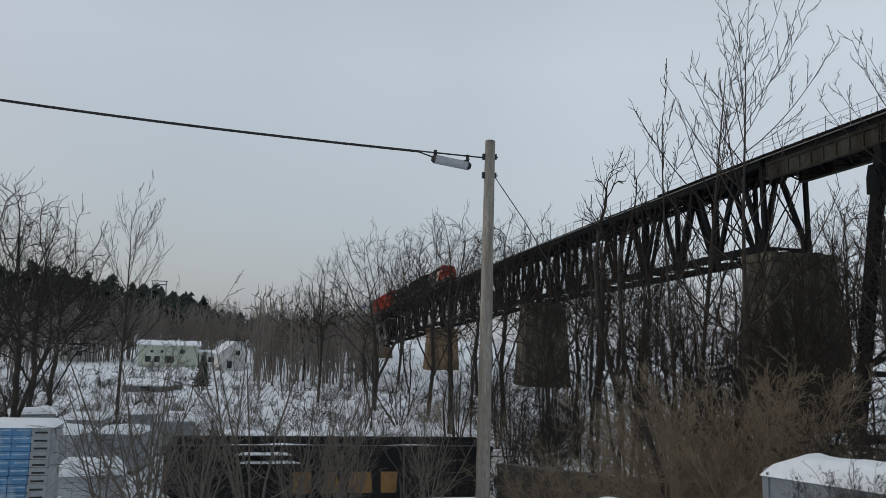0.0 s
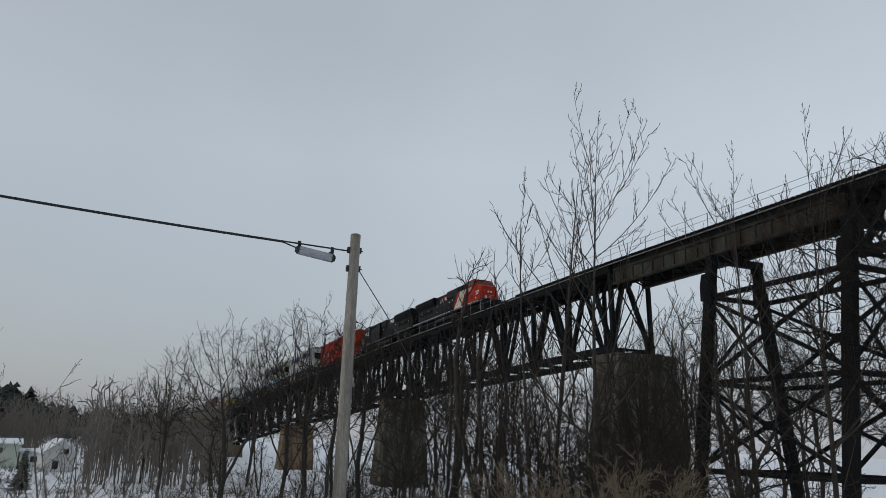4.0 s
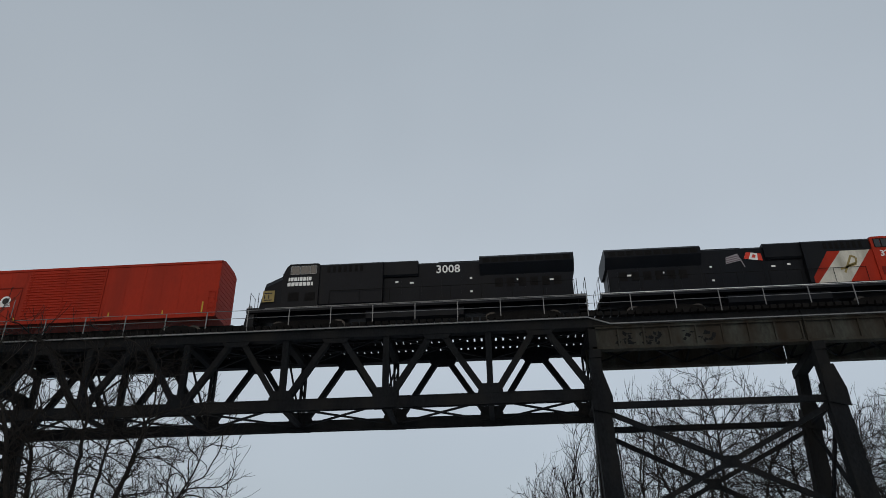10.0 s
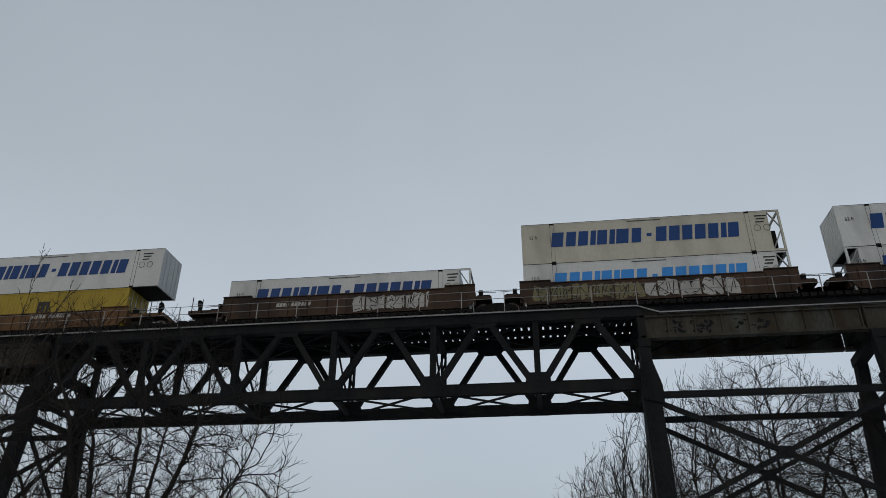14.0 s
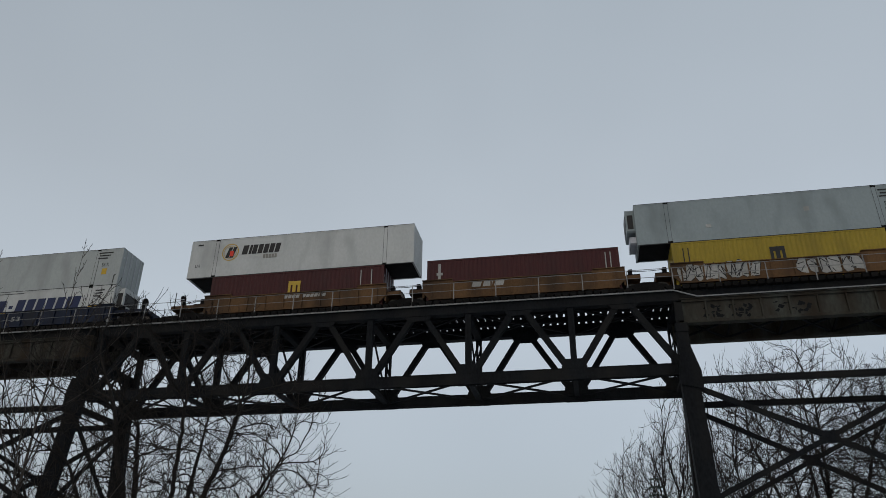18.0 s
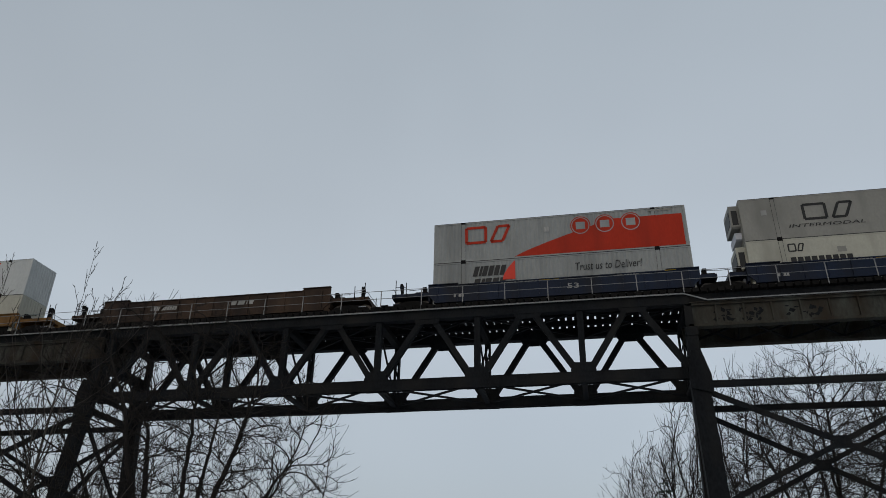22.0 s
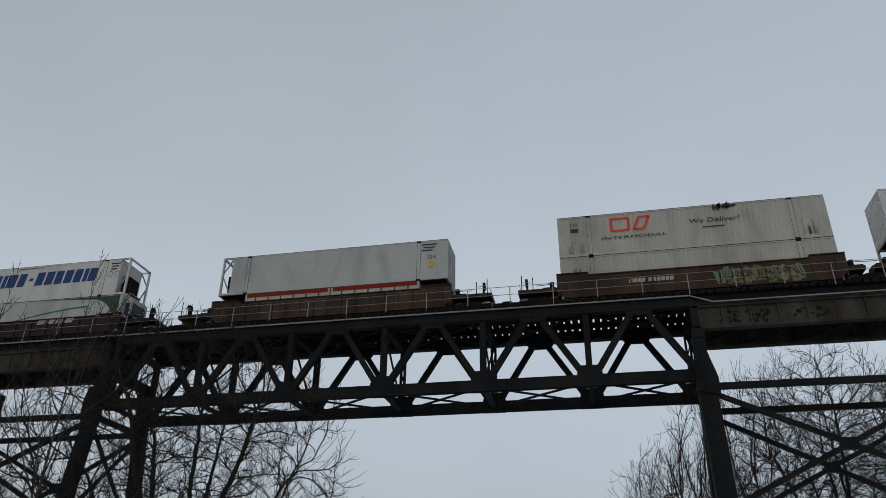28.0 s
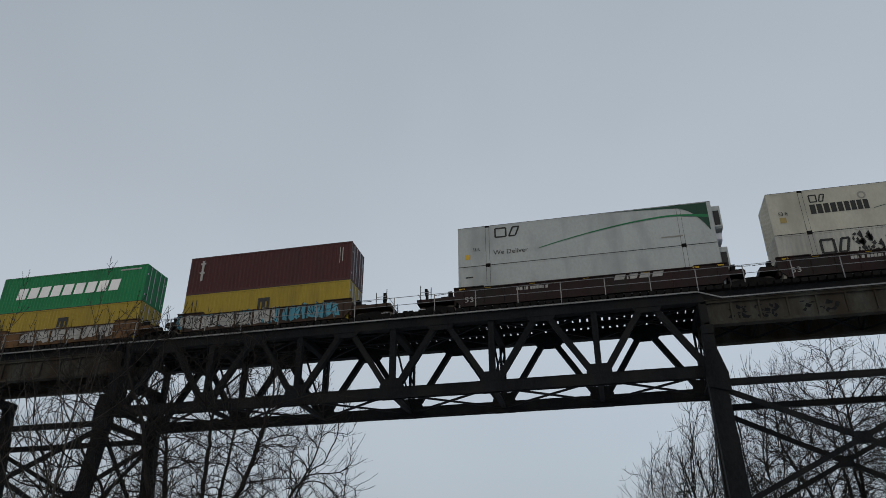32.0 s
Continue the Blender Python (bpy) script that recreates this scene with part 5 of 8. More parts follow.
container(4.6, 1, C53, "container_white", WHITE_LABEL, blue_word(), front="door", rear="frame")
well_car(-10.8, 6.35, ("joint", 7.6), ("joint", 7.6), "car_orange", ORANGE + " with green scrawl", [scr(0.05, 0.14, "graffiti_white", 21, 3), scr(0.13, 0.34, "graffiti_green", 22, 7), wide_mark], top=1.55, joint_truck=False)
container(-10.8, 0, C40, "container_dull_white", "dull white ribbed container with a small red word mark", [("blocks", 0.09, 0.20, 0.42, 0.62, "logo_red", (1, 1, 1, 1), 0.0)] + small_print(0.86, 0.93, 0.8), "rib")
container(-10.8, 1, C40, "container_maroon", "dark maroon ribbed container with a small yellow sign", [("rect", 0.06, 0.14, 0.80, 0.90, "logo_gold"), ("blocks", 0.055, 0.13, 0.68, 0.77, "graffiti_white", (1, 1, 1, 1, 1, 1), 0.0), ("rect", 0.93, 0.96, 0.22, 0.36, "safety_yellow"), ("rect", 0.935, 0.94, 0.45, 0.9, "graffiti_white")], "rib")
well_car(-26.0, 6.35, ("joint", 7.6), ("joint", 7.6), "car_orange", ORANGE + " with white scrawl", [scr(0.03, 0.40, "graffiti_white", 31, 16), scr(0.56, 0.84, "graffiti_white", 32, 9)], top=1.55, joint_truck=False)
container(-26.0, 0, C40, "container_yellow", "mustard-yellow ribbed container with a dark emblem", GOLD_M, "rib")
container(-26.0, 1, C53, "container_blue_grey", "plain blue-grey smooth container with small lettering", [("text", 0.90, 0.935, 0.50, 0.60, "logo_black", "53 ft"), ("rect", 0.945, 0.965, 0.38, 0.50, "safety_yellow"), ("rect", 0.90, 0.93, 0.36, 0.45, "logo_black"), ("rect", 0.26, 0.28, 0.30, 0.38, "graffiti_white"), ("rect", 0.62, 0.64, 0.52, 0.62, "graffiti_white")] + small_print(0.89, 0.95, 0.86), front="door", rear="unit")
well_car(-41.4, 6.35, ("joint", 7.6), ("joint", 7.6), "car_orange", ORANGE, [("blocks", 0.25, 0.42, 1.12, 1.45, "graffiti_white", (1, 1, 1), 0.3)], top=1.55, joint_truck=False)
container(-41.4, 0, C40, "container_maroon", "dark maroon ribbed container alone in its well", [("rect", 0.06, 0.075, 0.28, 0.9, "graffiti_white"), ("rect", 0.052, 0.085, 0.62, 0.68, "graffiti_white"), ("rect", 0.93, 0.935, 0.35, 0.9, "graffiti_white"), ("rect", 0.955, 0.96, 0.35, 0.9, "graffiti_white")], "rib")
well_car(-56.5, 6.35, ("end", 9.6), ("joint", 7.6), "car_orange", ORANGE, [code_mark], top=1.55, joint_truck=False)
container(-56.5, 0, C40, "container_maroon", "dark maroon ribbed container with a gold emblem", [(k, a, b, c, d, "logo_gold") for k, a, b, c, d, m in GOLD_M[:5]] + [("rect", 0.87, 0.875, 0.3, 0.9, "graffiti_white"), ("rect", 0.93, 0.935, 0.3, 0.9, "graffiti_white")], "rib")
container(-56.5, 1, C53, "container_white", "white smooth container with an oval red and black emblem", [("ring", 0.148, 0.225, 0.40, 0.86, "logo_gold", 0.10), ("ring", 0.156, 0.217, 0.46, 0.80, "logo_gold", 0.06), ("blocks", 0.165, 0.205, 0.48, 0.76, "logo_black", (1, 1), 0.3), ("rect", 0.185, 0.202, 0.52, 0.66, "logo_red"), ("blocks", 0.24, 0.415, 0.54, 0.78, "logo_black", (1.2, 0.55, 1, 1, 1, 1, 1), 0.15), ("blocks", 0.34, 0.405, 0.40, 0.50, "container_beige_grey", (1, 1, 1, 1, 1), 0.0), ("rect", 0.03, 0.055, 0.86, 0.9, "logo_black"), ("text", 0.03, 0.055, 0.28, 0.36, "logo_black", "53 ft")], front="wall", rear="door")

# three-well set, blue
BLUE = "dark blue three-well container car with white numerals"
blue_marks = [("text", 0.525, 0.57, 0.86, 1.22, "graffiti_white", "53"), ("blocks", 0.10, 0.14, 0.75, 0.95, "graffiti_white", (1, 1, 1, 1), 0), ("blocks", 0.28, 0.42, 1.50, 1.62, "graffiti_white", (1, 1, 1, 1, 1, 1, 1, -0.4, 1, 1, 1, 1), 0), ("blocks", 0.71, 0.79, 1.48, 1.62, "graffiti_white", (1, 1, 1, 1, 1, 1, 1), 0), ("rect", 0.42, 0.50, 1.52, 1.58, "safety_yellow"), ("rect", 0.88, 0.92, 1.60, 1.66, "safety_yellow")]
swoosh = lambda top=0.98: [("wedge", 0.60, 0.985, 0.86, top, "logo_dark_green", 1.5, "down"), ("wedge", 0.86, 0.985, 0.30, 0.90, "logo_dark_green", 2.2, "down"), ("band", 0.33, 0.84, 0.30, 0.74, "logo_green", 0.04, 0.12, -1.6), ("band", 0.84, 0.985, 0.74, 0.64, "logo_green", 0.12, 0.20, 1.6)]
well_car(-78.0, 8.35, ("joint", 9.7), ("end", 11.55), "car_blue", BLUE, blue_marks, top=1.55, raised=0.1)
container(-78.0, 0, C53, "container_white", "off-white container with a row of navy blocks in a word", blue_word("logo_navy"), front="unit", rear="wall")
container(-78.0, 1, C53, "container_grey", "plain pale grey smooth container with small lettering", [("text", 0.905, 0.94, 0.52, 0.62, "logo_black", "53 ft"), ("rect", 0.912, 0.936, 0.30, 0.46, "safety_yellow")] + small_print(0.88, 0.95, 0.88), front="door", rear="frame")
well_car(-97.35, 8.35, ("joint", 9.7), ("joint", 9.7), "car_blue", BLUE, blue_marks, top=1.55, raised=0.1, joint_truck=False)
container(-97.35, 0, C53, "container_cream", "cream container with a dark green corner and small worm-like mark", [("worm", 0.145, 0.20, 0.70, 0.86, "logo_black"), ("blocks", 0.145, 0.36, 0.34, 0.56, "logo_black", (1, 1, 1, 1, 1, 1, 1, 1, 1), 0), ("rect", 0.31, 0.34, 0.62, 0.74, "container_beige_grey"), ("band", 0.45, 0.80, 0.30, 0.72, "logo_dark_green", 0.04, 0.04, -1.6), ("wedge", 0.56, 0.95, 0.45, 0.97, "logo_dark_green", 2.6, "down")], front="frame", rear="unit")
container(-97.35, 1, C53, "container_beige_grey", "weathered beige-grey container with an outlined mark", [("worm", 0.225, 0.40, 0.42, 0.76, "logo_black"), ("text", 0.16, 0.43, 0.24, 0.32, "logo_black", "INTERMODAL", 0.15), ("text", 0.585, 0.79, 0.46, 0.60, "logo_black", "We Deliver!", 0.2), ("rect", 0.63, 0.72, 0.30, 0.335, "logo_black"), ("rect", 0.075, 0.095, 0.58, 0.70, "graffiti_white")], front="door", rear="unit")
well_car(-116.7, 8.35, ("end", 11.55), ("joint", 9.7), "car_blue", BLUE, blue_marks, top=1.55, raised=0.1, joint_truck=False)
container(-116.7, 0, C53, "container_steel_grey", "ribbed grey container with a dark two-line word mark", [("blocks", 0.16, 0.29, 0.62, 0.86, "logo_black", (1, 0.55, 1, 1, 1, 1), 0.25), ("blocks", 0.16, 0.29, 0.32, 0.56, "logo_black", (1, 0.55, 1, 1, 1), 0.25), ("wedge", 0.28, 0.33, 0.50, 0.95, "logo_red", 0.6, "up"), ("text", 0.56, 0.815, 0.60, 0.80, "logo_black", "Trust us to Deliver!", 0.2)], "rib", front="wall", rear="wall")
container(-116.7, 1, C53, "container_steel_grey", "ribbed grey container with a rising orange-red flank and outlined mark", [("worm", 0.135, 0.315, 0.46, 0.84, "red"), ("wedge", 0.33, 0.72, 0.04, 0.80, "red", 0.85, "up"), ("rect", 0.72, 0.985, 0.04, 0.80, "red"), ("ring", 0.555, 0.635, 0.46, 0.92, "red", 1.0), ("ring", 0.559, 0.631, 0.48, 0.90, "container_steel_grey", 0.10), ("rect", 0.577, 0.613, 0.60, 0.78, "container_steel_grey"), ("ring", 0.650, 0.730, 0.46, 0.92, "red", 1.0), ("ring", 0.654, 0.726, 0.48, 0.90, "container_steel_grey", 0.10), ("rect", 0.672, 0.708, 0.60, 0.78, "container_steel_grey"), ("ring", 0.750, 0.830, 0.46, 0.92, "red", 1.0), ("ring", 0.754, 0.826, 0.48, 0.90, "container_steel_grey", 0.10), ("rect", 0.772, 0.808, 0.60, 0.78, "container_steel_grey"), ("rect", 0.45, 0.47, 0.60, 0.72, "graffiti_white"), ("rect", 0.86, 0.95, 0.90, 0.94, "container_beige_grey")], "rib", front="wall", rear="wall")

# single empty car, then a loaded one
well_car(-140.0, 8.35, ("end", 11.65), ("end", 11.65), "car_brown", "empty rusty brown single well container car", [("blocks", 0.22, 0.34, 1.15, 1.42, "graffiti_white", (1, 1, 1, 1, -0.5, 1, 1, 1, 1, 1, 1), 0.2), ("blocks", 0.57, 0.68, 1.2, 1.5, "graffiti_white", (1, 1, 1), 0.3)], top=1.85)
well_car(-163.5, 8.35, ("end", 11.65), ("end", 11.65), "car_bright_orange", "faded orange single well container car", [("blocks", 0.10, 0.24, 1.12, 1.30, "logo_black", (1, 1, 1, 1, -0.5, 1, 1, 1, 1, 1), 0.2), ("blocks", 0.47, 0.58, 1.15, 1.38, "graffiti_white", (1, 1, 1), 0.3)], top=1.50, raised=0.12, low=0.72)
container(-163.5, 0, C53, "container_cream", "cream-white container with a blue word mark under a red arc", [("blocks", 0.15, 0.43, 0.36, 0.68, "logo_blue", (1.1, 0.55, 0.8, 0.9, 1, 1), 0.15), ("band", 0.20, 0.43, 0.70, 0.86, "logo_red", 0.10, 0.14, 0.55), ("rect", 0.02, 0.035, 0.78, 0.85, "logo_black")] + diamonds(0.04, 0.62), front="wall", rear="unit")
container(-163.5, 1, C53, "container_white", "white smooth container with a navy word mark under a red arc", [("blocks", 0.57, 0.825, 0.52, 0.74, "logo_navy", (1.1, 1, 0.6, 0.55, 1, 1, 1, 0.55), 0.1), ("blocks", 0.65, 0.82, 0.33, 0.46, "logo_navy", (1, 1, 1, 1, -0.4, 1, 1, 0.6, 1, 1, 1, 1), 0.2), ("band", 0.63, 0.83, 0.78, 0.93, "logo_red", 0.06, 0.12, 0.5), ("rect", 0.57, 0.71, 0.22, 0.245, "logo_black"), ("rect", 0.02, 0.036, 0.16, 0.26, "safety_yellow")] + diamonds(0.03, 0.58) + small_print(0.02, 0.05, 0.92), front="wall", rear="unit")

# three-well set, brown and sprayed
well_car(-187.0, 8.35, ("joint", 9.7), ("end", 11.55), "car_brown", BROWN + " with pale scrawl at one end", [scr(0.02, 0.28, "graffiti_white", 41, 17), ("blocks", 0.50, 0.66, 1.15, 1.4, "graffiti_white", (1, 1, 1, 1, -0.5, 1, 1, 1, 1, 1, 1), 0.2)], top=1.85)
container(-187.0, 0, C53, "container_dull_white", "dull white container with a red outlined mark", [("worm", 0.215, 0.39, 0.42, 0.80, "logo_red"), ("text", 0.505, 0.70, 0.55, 0.70, "logo_black", "We Deliver!", 0.2), ("text", 0.05, 0.08, 0.62, 0.72, "logo_black", "53 ft"), ("rect", 0.05, 0.08, 0.50, 0.58, "logo_black")] + small_print(0.90, 0.95, 0.8), front="unit", rear="wall")
container(-187.0, 1, C53, "container_grey", "ribbed pale grey container with a dark green corner and stripe", [("worm", 0.145, 0.235, 0.62, 0.82, "logo_black"), ("text", 0.13, 0.27, 0.20, 0.30, "logo_black", "We Deliver"), ("drips", 0.22, 0.62, 0.12, 0.45, "container_beige_grey", 4, 26)] + swoosh(), "rib", front="wall", rear="wall")
well_car(-206.4, 8.35, ("joint", 9.7), ("joint", 9.7), "car_brown", BROWN + " with dull scrawl", [scr(0.10, 0.50, "graffiti_yellow", 43, 20)], top=1.85, joint_truck=False)
container(-206.4, 0, C53, "container_cream", "cream container with a dark green rear corner", [("wedge", 0.0, 0.0001, 0.1, 0.1, "logo_dark_green", 1, "up"), ("rect", 0.05, 0.14, 0.30, 0.95, "logo_dark_green"), ("band", 0.10, 0.46, 0.45, 0.75, "logo_dark_green", 0.03, 0.03, -2.0), ("worm", 0.74, 0.80, 0.66, 0.84, "logo_black"), ("blocks", 0.60, 0.80, 0.36, 0.55, "logo_black", (1, 1, 1, 1, 1, 1, 1, 1, 1), 0.0)] + small_print(0.86, 0.95, 0.88), front="door", rear="frame")
container(-206.4, 1, C53, "container_white", "white smooth container with a ringed emblem and gold arc", [("ring", 0.165, 0.245, 0.44, 0.88, "logo_black", 0.14), ("blocks", 0.185, 0.22, 0.52, 0.80, "logo_red", (1, 1), 0.3), ("blocks", 0.285, 0.40, 0.62, 0.80, "logo_black", (1, 1, 1, 1, 1), 0.2), ("rect", 0.285, 0.40, 0.52, 0.56, "container_beige_grey"), ("band", 0.72, 0.86, 0.32, 0.90, "logo_gold", 0.10, 0.10, -3.0), ("rect", 0.75, 0.85, 0.48, 0.51, "logo_gold"), ("rect", 0.03, 0.06, 0.85, 0.9, "logo_black"), ("rect", 0.55, 0.62, 0.93, 0.96, "logo_black")], front="unit", rear="wall")
well_car(-225.6, 8.35, ("end", 11.55), ("joint", 9.7), "car_brown", BROWN + " with green scrawl", [scr(0.56, 0.86, "graffiti_green", 47, 16), scr(0.60, 0.84, "graffiti_yellow", 48, 9), ("blocks", 0.26, 0.42, 1.15, 1.4, "graffiti_white", (1, 1, 1, 1, -0.5, 1, 1, 1, 1, 1, 1), 0.2)], top=1.85, joint_truck=False)
container(-225.6, 0, C53, "container_dull_white", "ribbed dull white container with small lettering", [("text", 0.05, 0.08, 0.62, 0.72, "logo_black", "53 ft"), ("rect", 0.05, 0.08, 0.48, 0.57, "logo_black"), ("rect", 0.76, 0.78, 0.5, 0.62, "graffiti_white")], "rib", front="wall", rear="wall")
container(-225.6, 1, C53, "container_dull_white", "ribbed grey-white container with a red outlined mark and grime", [("worm", 0.21, 0.36, 0.56, 0.86, "logo_red"), ("text", 0.165, 0.415, 0.36, 0.43, "logo_black", "INTERMODAL", 0.15), ("text", 0.50, 0.69, 0.58, 0.70, "logo_black", "We Deliver!", 0.2), ("rect", 0.55, 0.63, 0.46, 0.485, "logo_black"), ("text", 0.05, 0.08, 0.74, 0.84, "logo_black", "53 ft"), ("rect", 0.05, 0.08, 0.60, 0.69, "logo_black"), ("drips", 0.04, 0.14, 0.08, 0.4, "container_beige_grey", 9, 6), ("specks", 0.60, 0.68, 0.92, 0.96, "logo_black", 5, 9), ("drips", 0.89, 0.95, 0.1, 0.5, "container_beige_grey", 10, 8)], "rib", front="wall", rear="wall")

# single car: a long box over two low short ones
well_car(-249.0, 8.35, ("end", 11.65), ("end", 11.65), "car_brown", "ribbed rusty brown single well container car", [("rect", 0.05, 0.95, 1.62, 1.68, "car_orange")], top=1.78, rib=0.95)
for x in (-252.0, -245.85):
    container(x, 0, C20, "container_dull_white", "low pale short container with a red top rail", [("rect", 0.02, 0.98, 0.86, 0.99, "red_shade")] + [("rect", 0.12 + 0.15 * i, 0.135 + 0.15 * i, 0.70, 0.85, "logo_black") for i in range(6)], front="wall", rear="wall", height=2.12)
container(-249.0, 1, C53, "container_grey", "plain pale grey smooth container over two low red-topped ones", [("text", 0.915, 0.95, 0.52, 0.62, "logo_black", "53 ft"), ("rect", 0.92, 0.942, 0.30, 0.46, "safety_yellow")] + small_print(0.89, 0.955, 0.88), front="door", rear="frame", z_base=2.49)

# three-well set, dark maroon
DARK = "dark maroon three-well container car with yellow markers"
dark_marks = [("text", 0.04, 0.075, 0.70, 1.08, "graffiti_white", "53"), ("blocks", 0.24, 0.36, 1.22, 1.42, "graffiti_white", (1, 1, 1, 1, -0.5, 1, 1, 1, 1, 1, 1), 0.1), ("blocks", 0.60, 0.78, 1.28, 1.62, "graffiti_white", (1, 1, 1, 1), 0.4)] + [("rect", a, a + 0.022, 1.58, 1.68, "safety_yellow") for a in (0.02, 0.12, 0.29, 0.49, 0.71, 0.88, 0.965)]
well_car(-272.6, 8.35, ("joint", 9.65), ("end", 11.6), "car_maroon", DARK, dark_marks, top=1.62, raised=0.08)
container(-272.6, 0, C53, "container_grey", "pale grey container with a dark green corner and black outlined mark", [("worm", 0.145, 0.25, 0.55, 0.80, "logo_black"), ("rect", 0.30, 0.33, 0.56, 0.70, "container_beige_grey")] + swoosh()[:3], front="unit", rear="wall")
container(-272.6, 1, C53, "container_white", WHITE_LABEL, blue_word("logo_blue", 0.44), front="frame", rear="wall")
well_car(-291.8, 8.35, ("joint", 9.65), ("joint", 9.65), "car_maroon", DARK, dark_marks, top=1.62, raised=0.08, joint_truck=False)
container(-291.8, 0, C53, "container_dull_white", "ribbed white container with flaking dark patches", [("worm", 0.15, 0.25, 0.50, 0.80, "logo_black"), ("specks", 0.26, 0.62, 0.35, 0.9, "logo_black", 7, 95), ("specks", 0.66, 0.72, 0.35, 0.95, "logo_black", 8, 30), ("wedge", 0.66, 0.985, 0.66, 0.97, "logo_dark_green", 1.1, "down"), ("rect", 0.78, 0.80, 0.4, 0.55, "container_beige_grey")], "rib", front="frame", rear="wall")
container(-291.8, 1, C53, "container_cream", "cream container with a thin green wave and dark green corner", [("worm", 0.15, 0.205, 0.70, 0.86, "logo_black"), ("blocks", 0.145, 0.35, 0.42, 0.64, "logo_black", (1, 1, 1, 1, 1, 0.9, 0.9, 0.9, 0.9), 0.0), ("ring", 0.315, 0.345, 0.66, 0.84, "container_beige_grey", 0.4), ("band", 0.36, 0.80, 0.42, 0.84, "logo_dark_green", 0.035, 0.035, -1.3), ("wedge", 0.70, 0.95, 0.62, 0.97, "logo_dark_green", 1.8, "down"), ("text", 0.03, 0.065, 0.45, 0.54, "logo_black", "53 ft"), ("rect", 0.032, 0.055, 0.28, 0.4, "logo_tan"), ("rect", 0.70, 0.78, 0.26, 0.30, "container_beige_grey")], front="frame", rear="wall")
well_car(-311.2, 8.35, ("end", 11.6), ("joint", 9.65), "car_maroon", DARK, dark_marks, top=1.62, raised=0.08, joint_truck=False)
container(-311.2, 0, C53, "container_grey", "plain pale grey smooth container", [("rect", 0.03, 0.06, 0.72, 0.75, "logo_black")], front="unit", rear="wall")
container(-311.2, 1, C53, "container_grey", "pale grey container with a green wave rising to a dark corner", [("worm", 0.155, 0.255, 0.68, 0.90, "logo_black"), ("text", 0.145, 0.285, 0.24, 0.36, "logo_black", "We Deliver"), ("rect", 0.03, 0.05, 0.18, 0.3, "safety_yellow"), ("text", 0.06, 0.09, 0.38, 0.46, "logo_black", "53 ft"), ("rect", 0.80, 0.88, 0.22, 0.25, "container_beige_grey")] + swoosh(), front="unit", rear="wall")

# the last short wells in view
well_car(-332.8, 6.35, ("joint", 7.7), ("end", 9.7), "car_brown", "short-well container car covered in blue and white scrawl", [scr(0.0, 0.34, "graffiti_blue", 61, 13), scr(0.36, 0.60, "graffiti_blue", 62, 9), scr(0.62, 0.93, "graffiti_blue", 63, 14), scr(0.02, 0.58, "graffiti_white", 64, 11)], top=1.55)
container(-332.8, 0, C40, "container_yellow", "mustard-yellow ribbed container with a dark emblem", GOLD_M, "rib")
container(-332.8, 1, C40, "container_maroon", "brown-maroon ribbed container with upright white lettering", [("rect", 0.075, 0.09, 0.36, 0.90, "graffiti_white"), ("rect", 0.066, 0.099, 0.80, 0.84, "graffiti_white"), ("rect", 0.066, 0.099, 0.55, 0.59, "graffiti_white"), ("rect", 0.945, 0.95, 0.5, 0.86, "graffiti_white"), ("rect", 0.93, 0.933, 0.45, 0.88, "graffiti_white")], "rib")
well_car(-348.5, 6.35, ("joint", 7.7), ("joint", 7.7), "car_orange", "short-well container car with white scrawl", [scr(0.25, 0.85, "graffiti_white", 71, 18)], top=1.55)
container(-348.5, 0, C40, "container_yellow", "mustard-yellow ribbed container with a dark emblem", GOLD_M, "rib")
container(-348.5, 1, C40, "container_green", "bright green ribbed container with a white block word", [("blocks", 0.12, 0.84, 0.36, 0.66, "white_paint", (1, 1, 1, 1, 1, 1, 1, 1, 1), 0.15), ("rect", 0.82, 0.96, 0.88, 0.92, "graffiti_white")], "rib")

# ---- the yard, the pole and the houses ----
M["wall_green"] = material("pale_green_siding", (0.48, 0.51, 0.42), 0.8, 0, 0.12, 0.6, 8, 0.1)
M["wall_white"] = material("white_siding", (0.60, 0.60, 0.58), 0.8, 0, 0.12, 0.6, 8, 0.1)
M["wall_grey"] = material("grey_board_siding", (0.20, 0.20, 0.20), 0.85, 0, 0.2, 0.6, 8, 0.1)
M["window"] = material("dark_window", (0.03, 0.032, 0.035), 0.25, 0, 0.1, 1, 5, 0)
M["bag_blue"] = material("blue_plastic_wrap", (0.07, 0.20, 0.37), 0.35, 0, 0.25, 2, 12, 0.2, (0.40, 0.50, 0.58), 0.3, 2.5, 1)
M["block_grey"] = material("wrapped_grey_stone", (0.30, 0.315, 0.33), 0.5, 0, 0.2, 2, 12, 0.3, (0.45, 0.47, 0.49), 0.35, 2.0, 1)
M["pallet_dark"] = material("dark_wet_timber", (0.06, 0.056, 0.052), 0.85, 0, 0.3, 1.5, 20, 0.3)
M["label_pale"] = material("pale_blue_print", (0.30, 0.42, 0.52), 0.5, 0, 0.25, 4, 20, 0.05)
M["pallet"] = material("pallet_wood", (0.20, 0.165, 0.13), 0.9, 0, 0.25, 3, 25, 0.3)
M["trailer_black"] = material("black_trailer_paint", (0.013, 0.013, 0.014), 0.6, 0, 0.3, 0.8, 10, 0.1, (0.03, 0.025, 0.022), 0.35, 0.7, 2, gloss=0.2)
